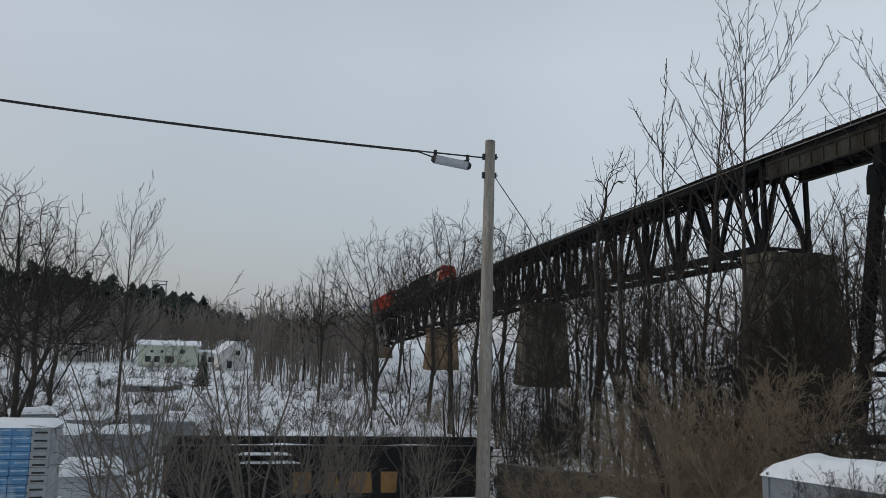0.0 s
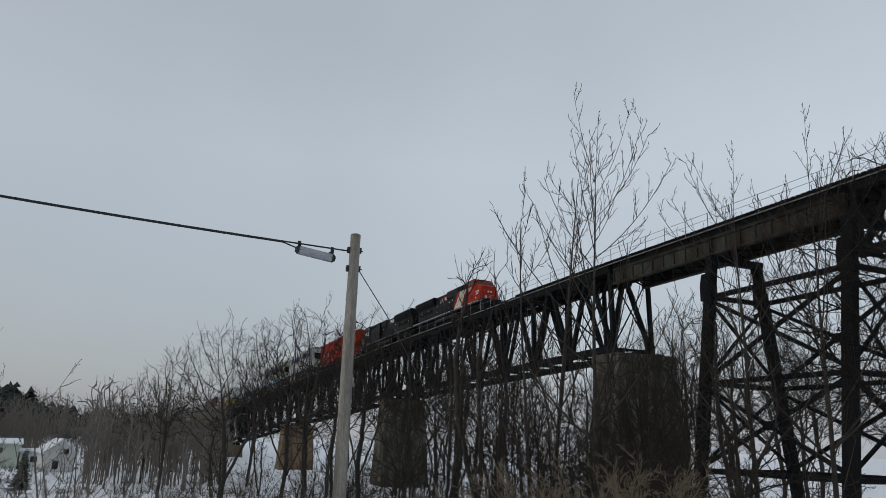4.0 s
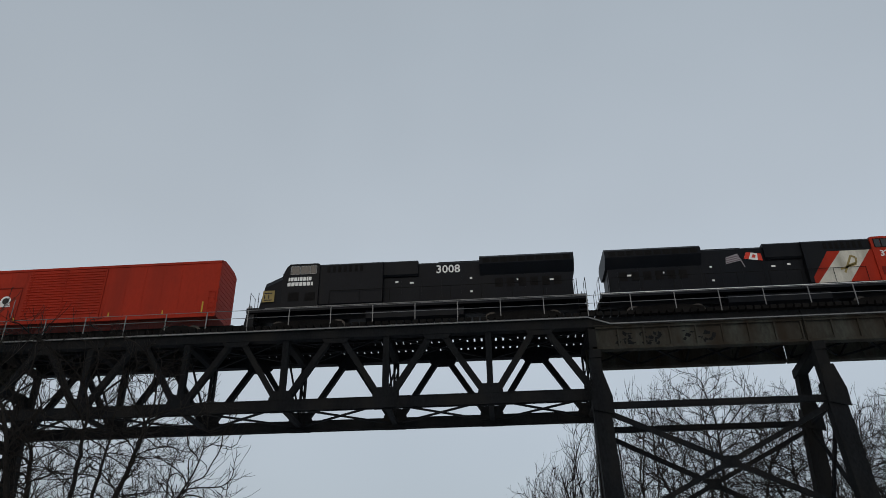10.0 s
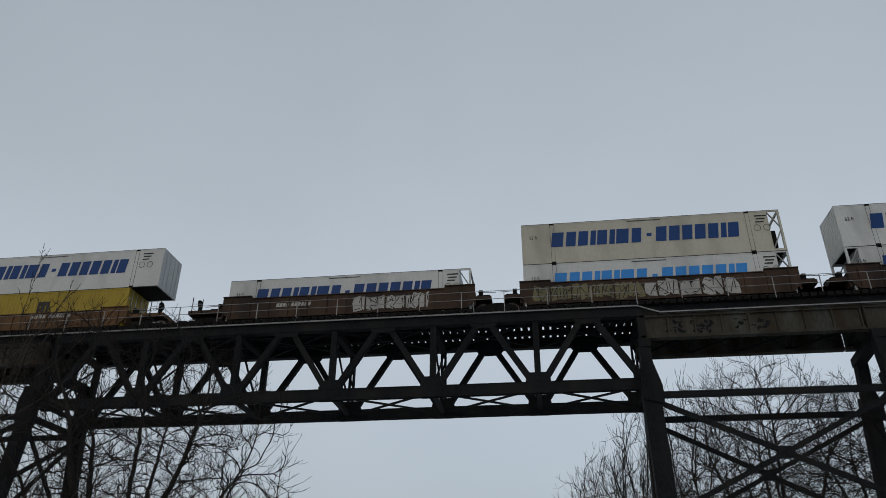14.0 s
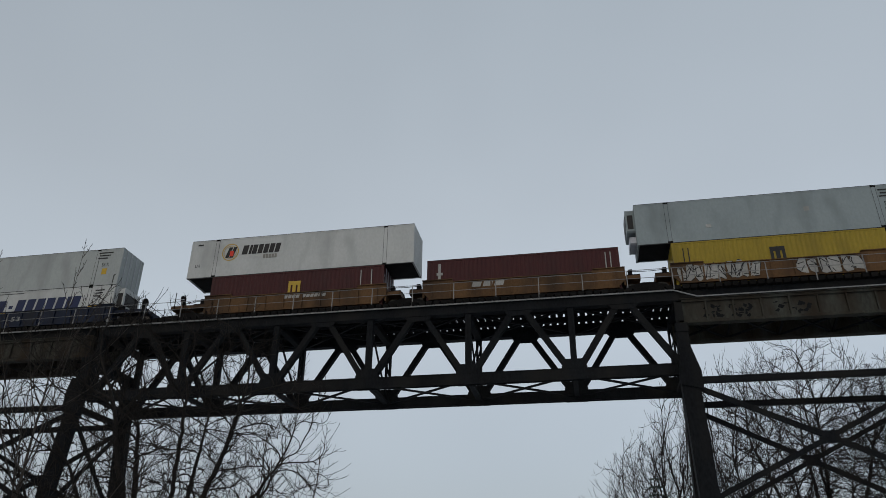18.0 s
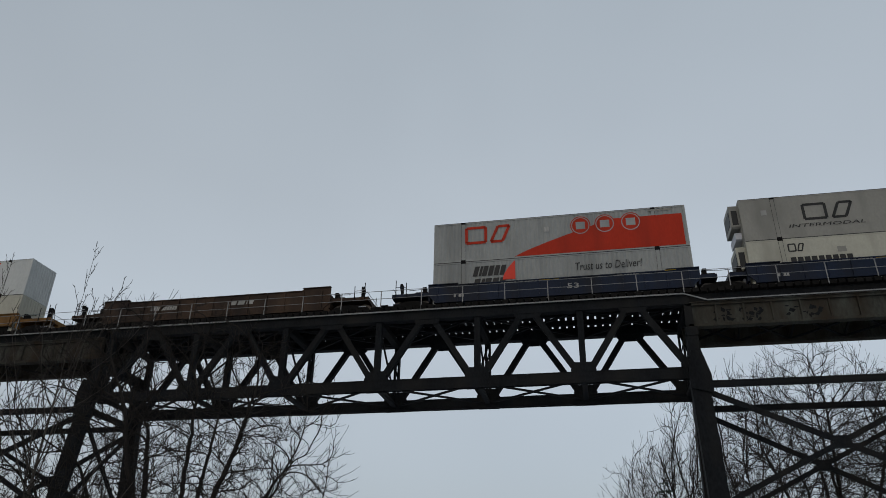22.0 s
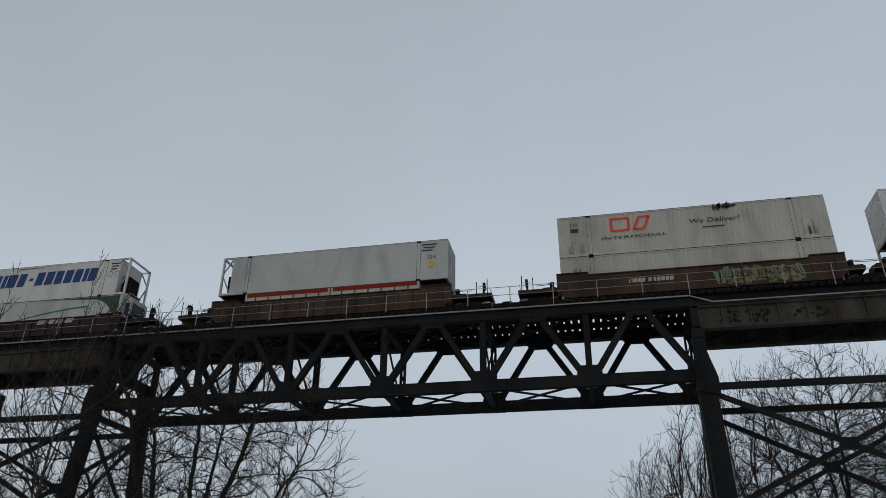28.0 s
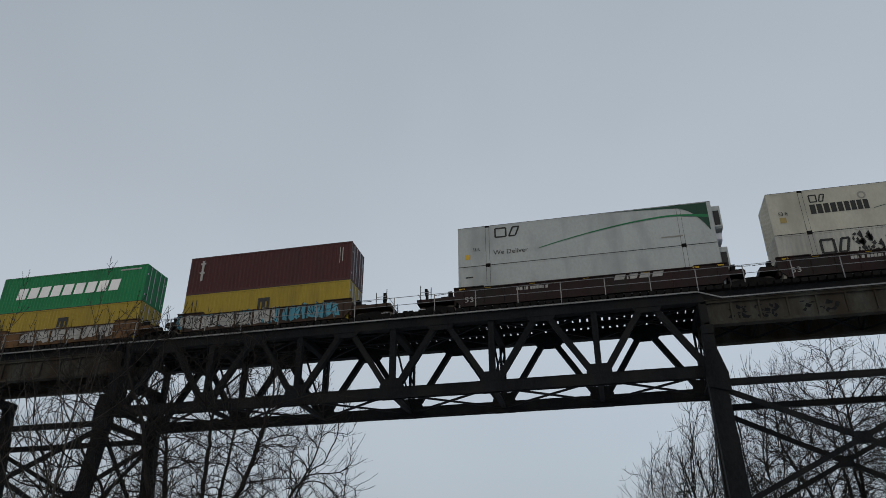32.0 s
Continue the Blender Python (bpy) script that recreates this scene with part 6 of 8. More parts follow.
M["letter_gold"] = material("faded_gold_paint", (0.26, 0.145, 0.045), 0.7, 0, 0.25, 2, 12, 0.1, (0.10, 0.06, 0.03), 0.35, 2.5, 1)
M["tank_white"] = material("dirty_white_sheet", (0.18, 0.20, 0.22), 0.6, 0, 0.15, 1.2, 8, 0.2, (0.22, 0.23, 0.24), 0.35, 1.0, 2)


def snow_cap(mb, x0, x1, y0, y1, z, h, seed=0, n=12):
    """A rounded lid of snow on a flat top."""
    m = n
    vs = []
    for i in range(n + 1):
        for j in range(m + 1):
            u, v = i / n, j / m
            e = min(u, 1 - u, v, 1 - v)
            k = min(1, e * 5) ** 0.5
            x, y = x0 + (x1 - x0) * u, y0 + (y1 - y0) * v
            vs.append((x, y, z + h * k * (0.85 + 0.3 * noise.noise(Vector((x * 1.3 + seed, y * 1.3, seed))))))
    o = [(i * (m + 1) + j, (i + 1) * (m + 1) + j, (i + 1) * (m + 1) + j + 1, i * (m + 1) + j + 1) for i in range(n) for j in range(m)]
    return mb.add(vs, o)


def utility_pole():
    x, y = -13.9, 3.83
    z0, z1 = ground_z(x, y) - 0.4, 5.62
    root = thing("utility_pole", "weathered grey wooden utility pole leaning slightly", "pole", pose(x, y, 0))
    part("pole_shaft", MB().tube([(0, 0.02, z0), (0.01, 0.01, 1.5), (0, 0, 3.6), (0, 0, z1)], [0.135, 0.125, 0.112, 0.102], 16), "wood", root, "", True)
    part("pole_top", MB().tube([(0, 0, z1 - 0.01), (0, 0, z1 + 0.012)], [0.104, 0.09], 16), "wood", root)
    for z in (5.30, 4.92):
        part("bolt", MB().tube([(0, -0.16, z), (0, 0.17, z)], 0.012, 6), "wire", root, "rusty through bolt")
        part("clamp", MB().box(-0.03, 0.03, -0.15, -0.10, z - 0.07, z + 0.05), "wire", root)
        part("clamp", MB().box(-0.025, 0.025, 0.10, 0.14, z - 0.05, z + 0.06), "wire", root)
    g = MB().tube([(0, 0.11, 4.90), (-0.3, 0.85, 4.1), (-1.6, 3.4, 1.0), (-2.3, 4.8, -0.9)], 0.010, 5)
    part("guy_wire", g, "wire", root)
    # aerial cable with its splice case, hung from the same strand
    cab = thing("aerial_cable", "black aerial cable with a grey splice case at the pole", "cable", pose(x, y, 0))
    pts = []
    for i in range(41):
        k = i / 40
        yy = -0.1 - 16.0 * k
        pts.append((0.55 * k, yy, 5.27 - 0.20 * math.sin(math.pi * k) + 0.76 * k))
    part("strand", MB().tube(pts, 0.016, 6), "wire", cab)
    part("lashed_cable", MB().tube([(0.0, -0.42, 5.210), (0.0, -0.6, 5.150), (0, -1.15, 5.190), (0.02, -1.45, 5.270)] + [(p[0], p[1], p[2] - 0.02) for p in pts[5:]], 0.014, 6), "wire", cab)
    sc = part("splice_case", MB().tube([(0, -1.16, 5.165), (0, -1.10, 5.155), (0, -0.48, 5.080), (0, -0.42, 5.075)], [0.055, 0.088, 0.088, 0.055], 16), "zinc", cab, "grey ribbed splice case", True)
    part("end_cap", MB().tube([(0, -1.19, 5.170), (0, -1.13, 5.160)], [0.05, 0.094], 14).tube([(0, -0.45, 5.078), (0, -0.39, 5.070)], [0.094, 0.05], 14), "wire", sc)
    part("hanger", MB().box(-0.02, 0.02, -1.15, -1.09, 5.200, 5.340), "wire", sc)
    part("hanger", MB().box(-0.02, 0.02, -0.49, -0.43, 5.130, 5.300), "wire", sc)


utility_pole()


def stack(x, y, w, d, layers, lh, mat, label, turn, seed, snow=0.18, z_up=0.0):
    """Wrapped goods in layers on a pallet, under snow."""
    g = ground_z(x, y) + z_up
    root = thing("pallet_stack", label, "pallet", pose(x, y, g, 0, 0, turn), "pallets in the yard")
    pl = MB()
    for i in range(3):
        pl.box(-w / 2, w / 2, -d / 2 + i * (d - 0.1) / 2, -d / 2 + 0.1 + i * (d - 0.1) / 2, -0.1, 0.10)
    for i in range(6):
        a = -w / 2 + i * (w - 0.12) / 5
        pl.box(a, a + 0.12, -d / 2, d / 2, 0.10, 0.13)
    part("pallet_base", pl, "pallet", root)
    rnd = random.Random(seed)
    for k in range(layers):
        z = 0.14 + k * lh
        o = rnd.uniform(-0.02, 0.02)
        n = 4
        for i in range(n):
            a, oo = -d / 2 + d * i / n, o + rnd.uniform(-0.012, 0.012)
            m_ = "block_grey" if mat == "bag_blue" and i == n - 1 else mat
            part("block", MB().bevel_box(-w / 2 + oo, w / 2 + oo, a + 0.003, a + d / n - 0.003, z, z + lh - 0.008, 0.012), m_, root)
            if mat == "bag_blue" and i == n - 1:
                part("slot", MB().box(w / 2 + oo, w / 2 + oo + 0.006, a + 0.06, a + d / n - 0.06, z + 0.03, z + 0.07), "wire", root)
            elif mat == "bag_blue":
                part("band_label", MB().box(w / 2 + oo, w / 2 + oo + 0.005, a + 0.03 + 0.06 * (k % 2), a + d / n - 0.03, z + 0.085, z + 0.115), "label_pale", root)
    top = 0.14 + layers * lh
    part("snow_cap", snow_cap(MB(), -w / 2 - 0.06, w / 2 + 0.06, -d / 2 - 0.06, d / 2 + 0.06, top - 0.02, snow, seed), "snow", root, "thick cap of snow", True)
    return root


stack(-18.2, -5.6, 1.25, 1.5, 10, 0.17, "bag_blue", "tall stack of blue-wrapped goods under snow", 4, 1, 0.14, 0.62)
stack(-18.2, -5.6, 1.3, 1.55, 2, 0.33, "block_grey", "lower stack of clear-wrapped goods on a pallet", 4, 2, 0.0, -0.05)
stack(-23.3, -5.2, 1.3, 1.75, 2, 0.34, "block_grey", "pallet of grey stone under a snow mound", 12, 3, 0.42, 0.02)
for i, (x, y, ly, s) in enumerate(((-25.8, -6.6, 5, 0.2), (-27.5, -5.2, 4, 0.25), (-29.5, -7.0, 5, 0.2), (-31.0, -4.0, 4, 0.3), (-33.5, -5.5, 4, 0.25), (-29.0, -8.6, 6, 0.2), (-30.0, -2.8, 3, 0.3))):
    stack(x, y, 1.4, 1.4, ly + 1, 0.24, "block_grey", "pallet of wrapped grey stone under snow", i * 7 - 15, 10 + i, s)


def trailer():
    """The black steel body with faded letters, side on to the bank."""
    x, y0, y1 = -25.8, -3.6, 7.4
    top, bot = -2.12, -4.7
    root = thing("dump_trailer", "black steel trailer body with a row of faded gold bars", "trailer", pose(x, 0, 0))
    part("side_wall", MB().box(-0.05, 0.05, y0, y1, bot + 0.3, top), "trailer_black", root)
    part("side_wall", MB().box(-2.4, -2.3, y0, y1, bot + 0.3, top), "trailer_black", root)
    for y in (y0, y1 - 0.08):
        part("end_wall", MB().box(-2.3, -0.05, y, y + 0.08, bot + 0.3, top - 0.02), "trailer_black", root)
    part("bed", MB().box(-2.3, -0.05, y0 + 0.08, y1 - 0.08, bot + 0.3, bot + 0.4), "trailer_black", root)
    part("top_rail", MB().box(-0.12, 0.12, y0 - 0.05, y1 + 0.05, top - 0.12, top + 0.06), "trailer_black", root)
    part("top_rail", MB().box(-2.46, -2.24, y0 - 0.05, y1 + 0.05, top - 0.12, top + 0.06), "trailer_black", root)
    for i in range(9):
        y = y0 + 0.1 + (y1 - y0 - 0.2) * i / 8
        if i in (0, 2, 7, 8):
            part("upright", MB().box(0.05, 0.13, y - 0.06, y + 0.06, bot + 0.3, top - 0.12), "trailer_black", root)
    part("snow_load", snow_cap(MB(), -2.25, -0.1, y0 + 0.1, y1 - 0.1, top - 0.45, 0.35, 4), "snow", root, "snow lying in the body", True)
    for y, z, w in ((-1.3, -2.35, 1.9), (-1.2, -2.62, 2.1)):
        part("rack_bar", MB().box(0.13, 0.45, y - 0.1, y + w - 0.1, z - 0.03, z + 0.03), "trailer_black", root)
        part("snow_cap", snow_cap(MB(), 0.14, 0.44, y - 0.08, y + w - 0.12, z + 0.02, 0.09, 6, 8), "snow", root)
    for i, (lo, hi) in enumerate(((0.30, 0.30), (0.36, 0.14), (0.42, 0.36), (0.26, 0.30))):
        y = 0.85 + i * 0.98
        vs = [(xx, y + q, z) for xx in (0.054, 0.062) for q, z in ((-lo, -3.62), (lo, -3.62), (hi, -2.92), (-hi, -2.92))]
        part("gold_bar", MB().add(vs, [(4, 5, 6, 7), (0, 3, 2, 1), (0, 1, 5, 4), (1, 2, 6, 5), (2, 3, 7, 6), (3, 0, 4, 7)]), "letter_gold", root)
    for y in (0.2, 1.4, 5.4):
        part("wheel", MB().tube([(-0.25, y, bot - 0.1), (0.05, y, bot - 0.1)], 0.48, 18), "wire", root)
    part("chassis", MB().box(-1.8, -0.6, y0, y1, bot, bot + 0.3), "trailer_black", root)


trailer()


def yard_fence():
    root = thing("wire_fence", "sagging wire fence behind the trailer", "fence", pose(-31.5, 0, 0))
    for i in range(9):
        y = -6 + i * 2.4
        g = ground_z(-31.5, y)
        part("fence_post", MB().tube([(0, y, g - 0.2), (0, y, -2.55)], 0.035, 6), "wire", root)
    for z in (-2.6, -2.95, -3.3):
        part("fence_wire", MB().tube([(0, -6 + i * 1.2, z - 0.03 * (i % 2)) for i in range(17)], 0.016, 4), "wire", root)


yard_fence()


def covered_box():
    """A pale sheeted box on the bank, deep in snow."""
    x, y = -11.1, 10.0
    root = thing("covered_crate", "pale sheeted crate half buried in snow", "crate", pose(x, y, 0, 0, 0, 32))
    part("crate_side", MB().bevel_box(-1.6, 1.6, -0.7, 0.7, ground_z(x, y) - 0.5, -0.5, 0.08), "tank_white", root)
    rb = MB()
    for i in range(7):
        a = -1.5 + i * 0.5
        rb.box(a - 0.02, a + 0.02, -0.73, -0.70, ground_z(x, y) - 0.5, -0.55)
    part("strap", rb, "tank_white", root)
    part("snow_cap", snow_cap(MB(), -1.64, 1.64, -0.74, 0.74, -0.62, 0.42, 9, 16), "snow", root, "deep rounded cap of snow", True)


covered_box()


def low_wall():
    """A dark low wall of stacked timbers behind the brush."""
    root = thing("timber_wall", "low dark timber wall behind the brush", "wall", pose(-22.4, 10.6, 0, 0, 0, -42))
    for k in range(4):
        part("timber", MB().bevel_box(-0.2, 0.2, -4.2 + 0.1 * (k % 2), 4.2 - 0.06 * k, -4.2 + 0.42 * k, -3.8 + 0.42 * k, 0.03), "pallet_dark", root)


low_wall()


def snow_heap(x, y, rx, ry, h, label):
    n, m = 20, 9
    vs = [(0, 0, h)]
    for j in range(1, m + 1):
        k = j / m
        for i in range(n):
            a = 2 * math.pi * i / n
            q = 1 + 0.18 * noise.noise(Vector((math.cos(a) * 2 + x, math.sin(a) * 2 + y, 1)))
            px, py = rx * k * q * math.cos(a), ry * k * q * math.sin(a)
            vs.append((px, py, h * (1 - k * k) ** 1.1 + 0.07 * noise.noise(Vector((px * 2, py * 2, x))) - 0.25 * k))
    fs = [(0, 1 + i, 1 + (i + 1) % n) for i in range(n)] + [(1 + (j - 1) * n + i, 1 + j * n + i, 1 + j * n + (i + 1) % n, 1 + (j - 1) * n + (i + 1) % n) for j in range(1, m) for i in range(n)]
    solid("snow_heap", MB().add(vs, fs), "snow", label, "snow", pose(x, y, ground_z(x, y)), "snow heaps on the bank", smooth=True)


for x, y, rx, ry, h in ((-12.9, 4.1, 0.7, 0.8, 0.2), (-14.2, 6.6, 1.2, 1.6, 0.25), (-12.4, 7.2, 0.9, 1.2, 0.2), (-19.5, -3.4, 1.5, 1.3, 0.35)):
    snow_heap(x, y, rx, ry, h, "low rounded heap of ploughed snow on the bank")


def house(x, y, w, d, h, roof, wall, label, turn, windows, ridge_along=True):
    g = ground_z(x, y) - 0.2
    root = thing("house", label, "house", pose(x, y, g, 0, 0, turn), "houses below the hill")
    part("wall", MB().box(-d / 2, d / 2, -w / 2, w / 2, 0, h), wall, root)
    e = 0.5
    if ridge_along:
        prof = [(-d / 2 - e, h - 0.05), (d / 2 + e, h - 0.05), (d / 2 + e, h + 0.12), (0.6, h + roof), (-0.6, h + roof), (-d / 2 - e, h + 0.12)]
        part("roof", MB().prism_y(prof, -w / 2 - e, w / 2 + e), "snow", root, "snow-covered roof")
    else:
        part("gable", MB().prism_x([(-w / 2, h), (w / 2, h), (0, h + roof)], -d / 2, d / 2), wall, root)
        part("roof", MB().prism_x([(-w / 2 - e, h - 0.15), (-w / 2 - e + 0.1, h - 0.32), (0, h + roof), (w / 2 + e - 0.1, h - 0.32), (w / 2 + e, h - 0.15), (0, h + roof + 0.28)], -d / 2 - e, d / 2 + e), "snow", root, "snow-covered roof")
    for a, z, ww, hh in windows:
        wn_ = part("window", MB().box(d / 2, d / 2 + 0.04, a - ww / 2, a + ww / 2, z, z + hh), "window", root)
        fr = MB().box(d / 2, d / 2 + 0.06, a - ww / 2 - 0.08, a + ww / 2 + 0.08, z - 0.1, z).box(d / 2, d / 2 + 0.06, a - ww / 2 - 0.08, a + ww / 2 + 0.08, z + hh, z + hh + 0.1)
        part("frame", fr, "wall_white", wn_)
    return root


house(-152, -21.8, 10.6, 9, 4.1, 0.9, "wall_green", "pale green two-storey house with a snowy hipped roof", 8, [(-3.6, 1.0, 1.0, 1.1), (-2.0, 0.9, 1.0, 1.2), (0.2, 0.8, 1.6, 1.3), (2.4, 2.6, 0.9, 0.8), (-3.0, 2.7, 0.5, 0.5), (-1.2, 2.7, 0.5, 0.5)])
house(-153, -14.2, 4.2, 6, 3.0, 0.5, "wall_white", "low white side building with a snowy roof", 8, [(0.2, 1.2, 1.2, 1.0)])
house(-141, -9.6, 4.4, 7, 3.2, 1.9, "wall_white", "small white gabled house with a snowy roof", 14, [(0.8, 2.9, 0.7, 0.8), (-0.6, 0.6, 0.9, 1.3)], False)
house(-88, -14.0, 4.4, 5, 0.9, 0.5, "wall_grey", "low grey shed with a snowy roof", -20, [(0.5, 0.3, 1.0, 0.5)])
house(-170, -43, 8, 7, 3.2, 1.2, "wall_white", "white house with a snowy roof among trees", 15, [(0.5, 1.2, 1.2, 1.0), (-2, 1.2, 1.2, 1.0)])


def parked_car(x, y, turn, label):
    root = thing("parked_car", label, "car", pose(x, y, ground_z(x, y), 0, 0, turn), "snowed-in cars")
    part("body", MB().prism_y([(-2.1, 0.35), (2.1, 0.35), (2.15, 0.75), (1.9, 0.95), (-1.9, 0.98), (-2.15, 0.7)], -0.85, 0.85), "tank_white", root)
    part("cabin", MB().prism_y([(-1.6, 0.95), (1.0, 0.95), (0.5, 1.45), (-1.2, 1.45)], -0.75, 0.75), "window", root)
    part("snow_cap", snow_cap(MB(), -1.5, 0.9, -0.8, 0.8, 1.43, 0.3, 3), "snow", root, "snow on the roof", True)
    part("snow_cap", snow_cap(MB(), 0.95, 2.1, -0.8, 0.8, 0.93, 0.2, 5), "snow", root, "snow on the bonnet", True)
    for a in (-1.35, 1.35):
        for b in (-0.86, 0.86):
            part("wheel", MB().tube([(a, b - 0.1, 0.33), (a, b + 0.1, 0.33)], 0.33, 14), "wire", root)


parked_car(-40, -1.5, 80, "pale car under a thick snow cap in the yard")
parked_car(-41, 4.4, 95, "pale car under a thick snow cap in the yard")


def billboard():
    root = thing("hill_sign", "small dark lookout structure above the trees on the hill", "sign", pose(-257, -41.5, 0))
    part("panel", MB().box(-0.1, 0.1, -2.4, 2.4, 16.9, 17.3).box(-0.1, 0.1, -2.6, 2.6, 18.1, 18.4), "wall_grey", root)
    for y in (-2.2, 2.2):
        part("leg", MB().box(-0.1, 0.1, y - 0.12, y + 0.12, ground_z(-257, -41.5) - 0.3, 18.3), "wall_grey", root)


billboard()

# ---- trees and brush ----
def ring_mesh(P, R, n):
    """Tubes along many lines at once. P: lines x points x 3, R: lines x points."""
    P, R = np.asarray(P, float), np.asarray(R, float)
    N, K, _ = P.shape
    d = np.empty_like(P)
    d[:, 1:-1] = P[:, 2:] - P[:, :-2]
    d[:, 0], d[:, -1] = P[:, 1] - P[:, 0], P[:, -1] - P[:, -2]
    d /= np.linalg.norm(d, axis=2, keepdims=True) + 1e-9
    ref = np.where(np.abs(d[:, :1, 2:3]) < 0.9, np.array([0.0, 0, 1]), np.array([1.0, 0, 0]))
    u = np.cross(d, np.broadcast_to(ref, d.shape))
    u /= np.linalg.norm(u, axis=2, keepdims=True) + 1e-9
    w = np.cross(d, u)
    a = 2 * np.pi * np.arange(n) / n
    V = P[:, :, None] + R[:, :, None, None] * (u[:, :, None] * np.cos(a)[None, None, :, None] + w[:, :, None] * np.sin(a)[None, None, :, None])
    base = (np.arange(N)[:, None, None] * K + np.arange(K - 1)[None, :, None]) * n
    k = np.arange(n)[None, None, :]
    k2 = (k + 1) % n
    F = np.stack([base + k, base + k2, base + n + k2, base + n + k], -1).reshape(-1, 4)
    return V.reshape(-1, 3), F


def joined(pieces):
    vs, fs, o = [], [], 0
    for V, F in pieces:
        vs.append(V)
        fs.append(F + o)
        o += len(V)
    return np.concatenate(vs), np.concatenate(fs)


def np_mesh(name, V, F, mat):
    me = bpy.data.meshes.new(name)
    me.vertices.add(len(V))
    me.vertices.foreach_set("co", np.asarray(V, np.float32).ravel())
    k = F.shape[1]
    me.loops.add(F.size)
    me.loops.foreach_set("vertex_index", F.astype(np.int32).ravel())
    me.polygons.add(len(F))
    me.polygons.foreach_set("loop_start", np.arange(0, F.size, k, dtype=np.int32))
    me.update(calc_edges=True)
    me.materials.append(M[mat])
    return me


def grow(seed, height, stems=1, spread=0.1, first=0.25, counts=(16, 8, 6), ratio=(0.42, 0.5, 0.5), angle=(48, 45, 45), rise=(0.5, 0.35, 0.3), radius=0.16, wob=0.06, thin=0.010, taper_crown=0.6, even=0.0):
    """Bare branches, level by level: stems, limbs, branches, twigs. Returns (thick pieces, thin pieces)."""
    rs = np.random.RandomState(seed)

    def lines(start, direc, length, r0, r1, K, lift, wobble):
        N = len(start)
        P = np.empty((N, K, 3))
        P[:, 0] = start
        d = direc.copy()
        for i in range(1, K):
            d = d + rs.normal(0, wobble, (N, 3)) + np.array([0, 0, 1.0]) * (lift / K)
            d /= np.linalg.norm(d, axis=1, keepdims=True)
            P[:, i] = P[:, i - 1] + d * (length / (K - 1))[:, None]
        return P, r0[:, None] + (r1 - r0)[:, None] * np.linspace(0, 1, K)[None]
    az = rs.uniform(0, 2 * np.pi, stems)
    tilt = spread * rs.uniform(0.3, 1.0, stems) if stems > 1 else np.array([spread * 0.3])
    dirs = np.stack([np.cos(az) * np.sin(tilt), np.sin(az) * np.sin(tilt), np.cos(tilt)], 1)
    H = height * rs.uniform(0.75, 1.0, stems)
    H[0] = height
    st = np.stack([np.cos(az) * 0.12 * (stems > 1), np.sin(az) * 0.12 * (stems > 1), np.full(stems, -0.3)], 1)
    r0 = radius * H / height * (1.0 if stems < 3 else 0.8)
    P, R = lines(st, dirs, H, r0, np.full(stems, thin * 1.2), 12, 0.25, wob)
    thick, fine = [ring_mesh(P, R, 7)], []
    length = H
    Ks, sides = (8, 6, 4), (5, 4, 3)
    for lv, (c, ra, an, up) in enumerate(zip(counts, ratio, angle, rise)):
        N, K, _ = P.shape
        t = np.linspace(first if lv == 0 else 0.15, 0.98, c)[None] + rs.uniform(-0.5, 0.5, (N, c)) / c * 0.8
        t = np.clip(t, 0.05, 0.985)
        x = t * (K - 1)
        i = np.minimum(x.astype(int), K - 2)
        fr = (x - i)[..., None]
        n_ = np.arange(N)[:, None]
        pos = P[n_, i] * (1 - fr) + P[n_, i + 1] * fr
        par = P[n_, i + 1] - P[n_, i]
        par /= np.linalg.norm(par, axis=2, keepdims=True) + 1e-9
        rad = R[n_, i] * (1 - fr[..., 0]) + R[n_, i + 1] * fr[..., 0]
        rnd = rs.normal(0, 1, pos.shape)
        side = np.cross(par, rnd)
        side /= np.linalg.norm(side, axis=2, keepdims=True) + 1e-9
        ang = np.radians(an * rs.uniform(0.7, 1.3, t.shape))[..., None]
        d = par * np.cos(ang) + side * np.sin(ang)
        ln = length[:, None] * ra * rs.uniform(0.55 + 0.3 * even, 1.1, t.shape)
        ln *= (1 - taper_crown * t) if lv == 0 else (1 - 0.45 * t)
        keep = rs.uniform(0, 1, t.shape) < 0.9
        pos, d, ln, rad = pos[keep], d[keep], ln[keep], rad[keep]
        r_start = np.maximum(rad * 0.55, thin)
        P, R = lines(pos, d, ln, r_start, np.full(len(ln), thin * 0.8), Ks[min(lv, 2)], up, wob * (1.1 + 0.35 * lv))
        length = ln
        (thick if lv == 0 else fine).append(ring_mesh(P, R, sides[min(lv, 2)]))
    return thick, fine


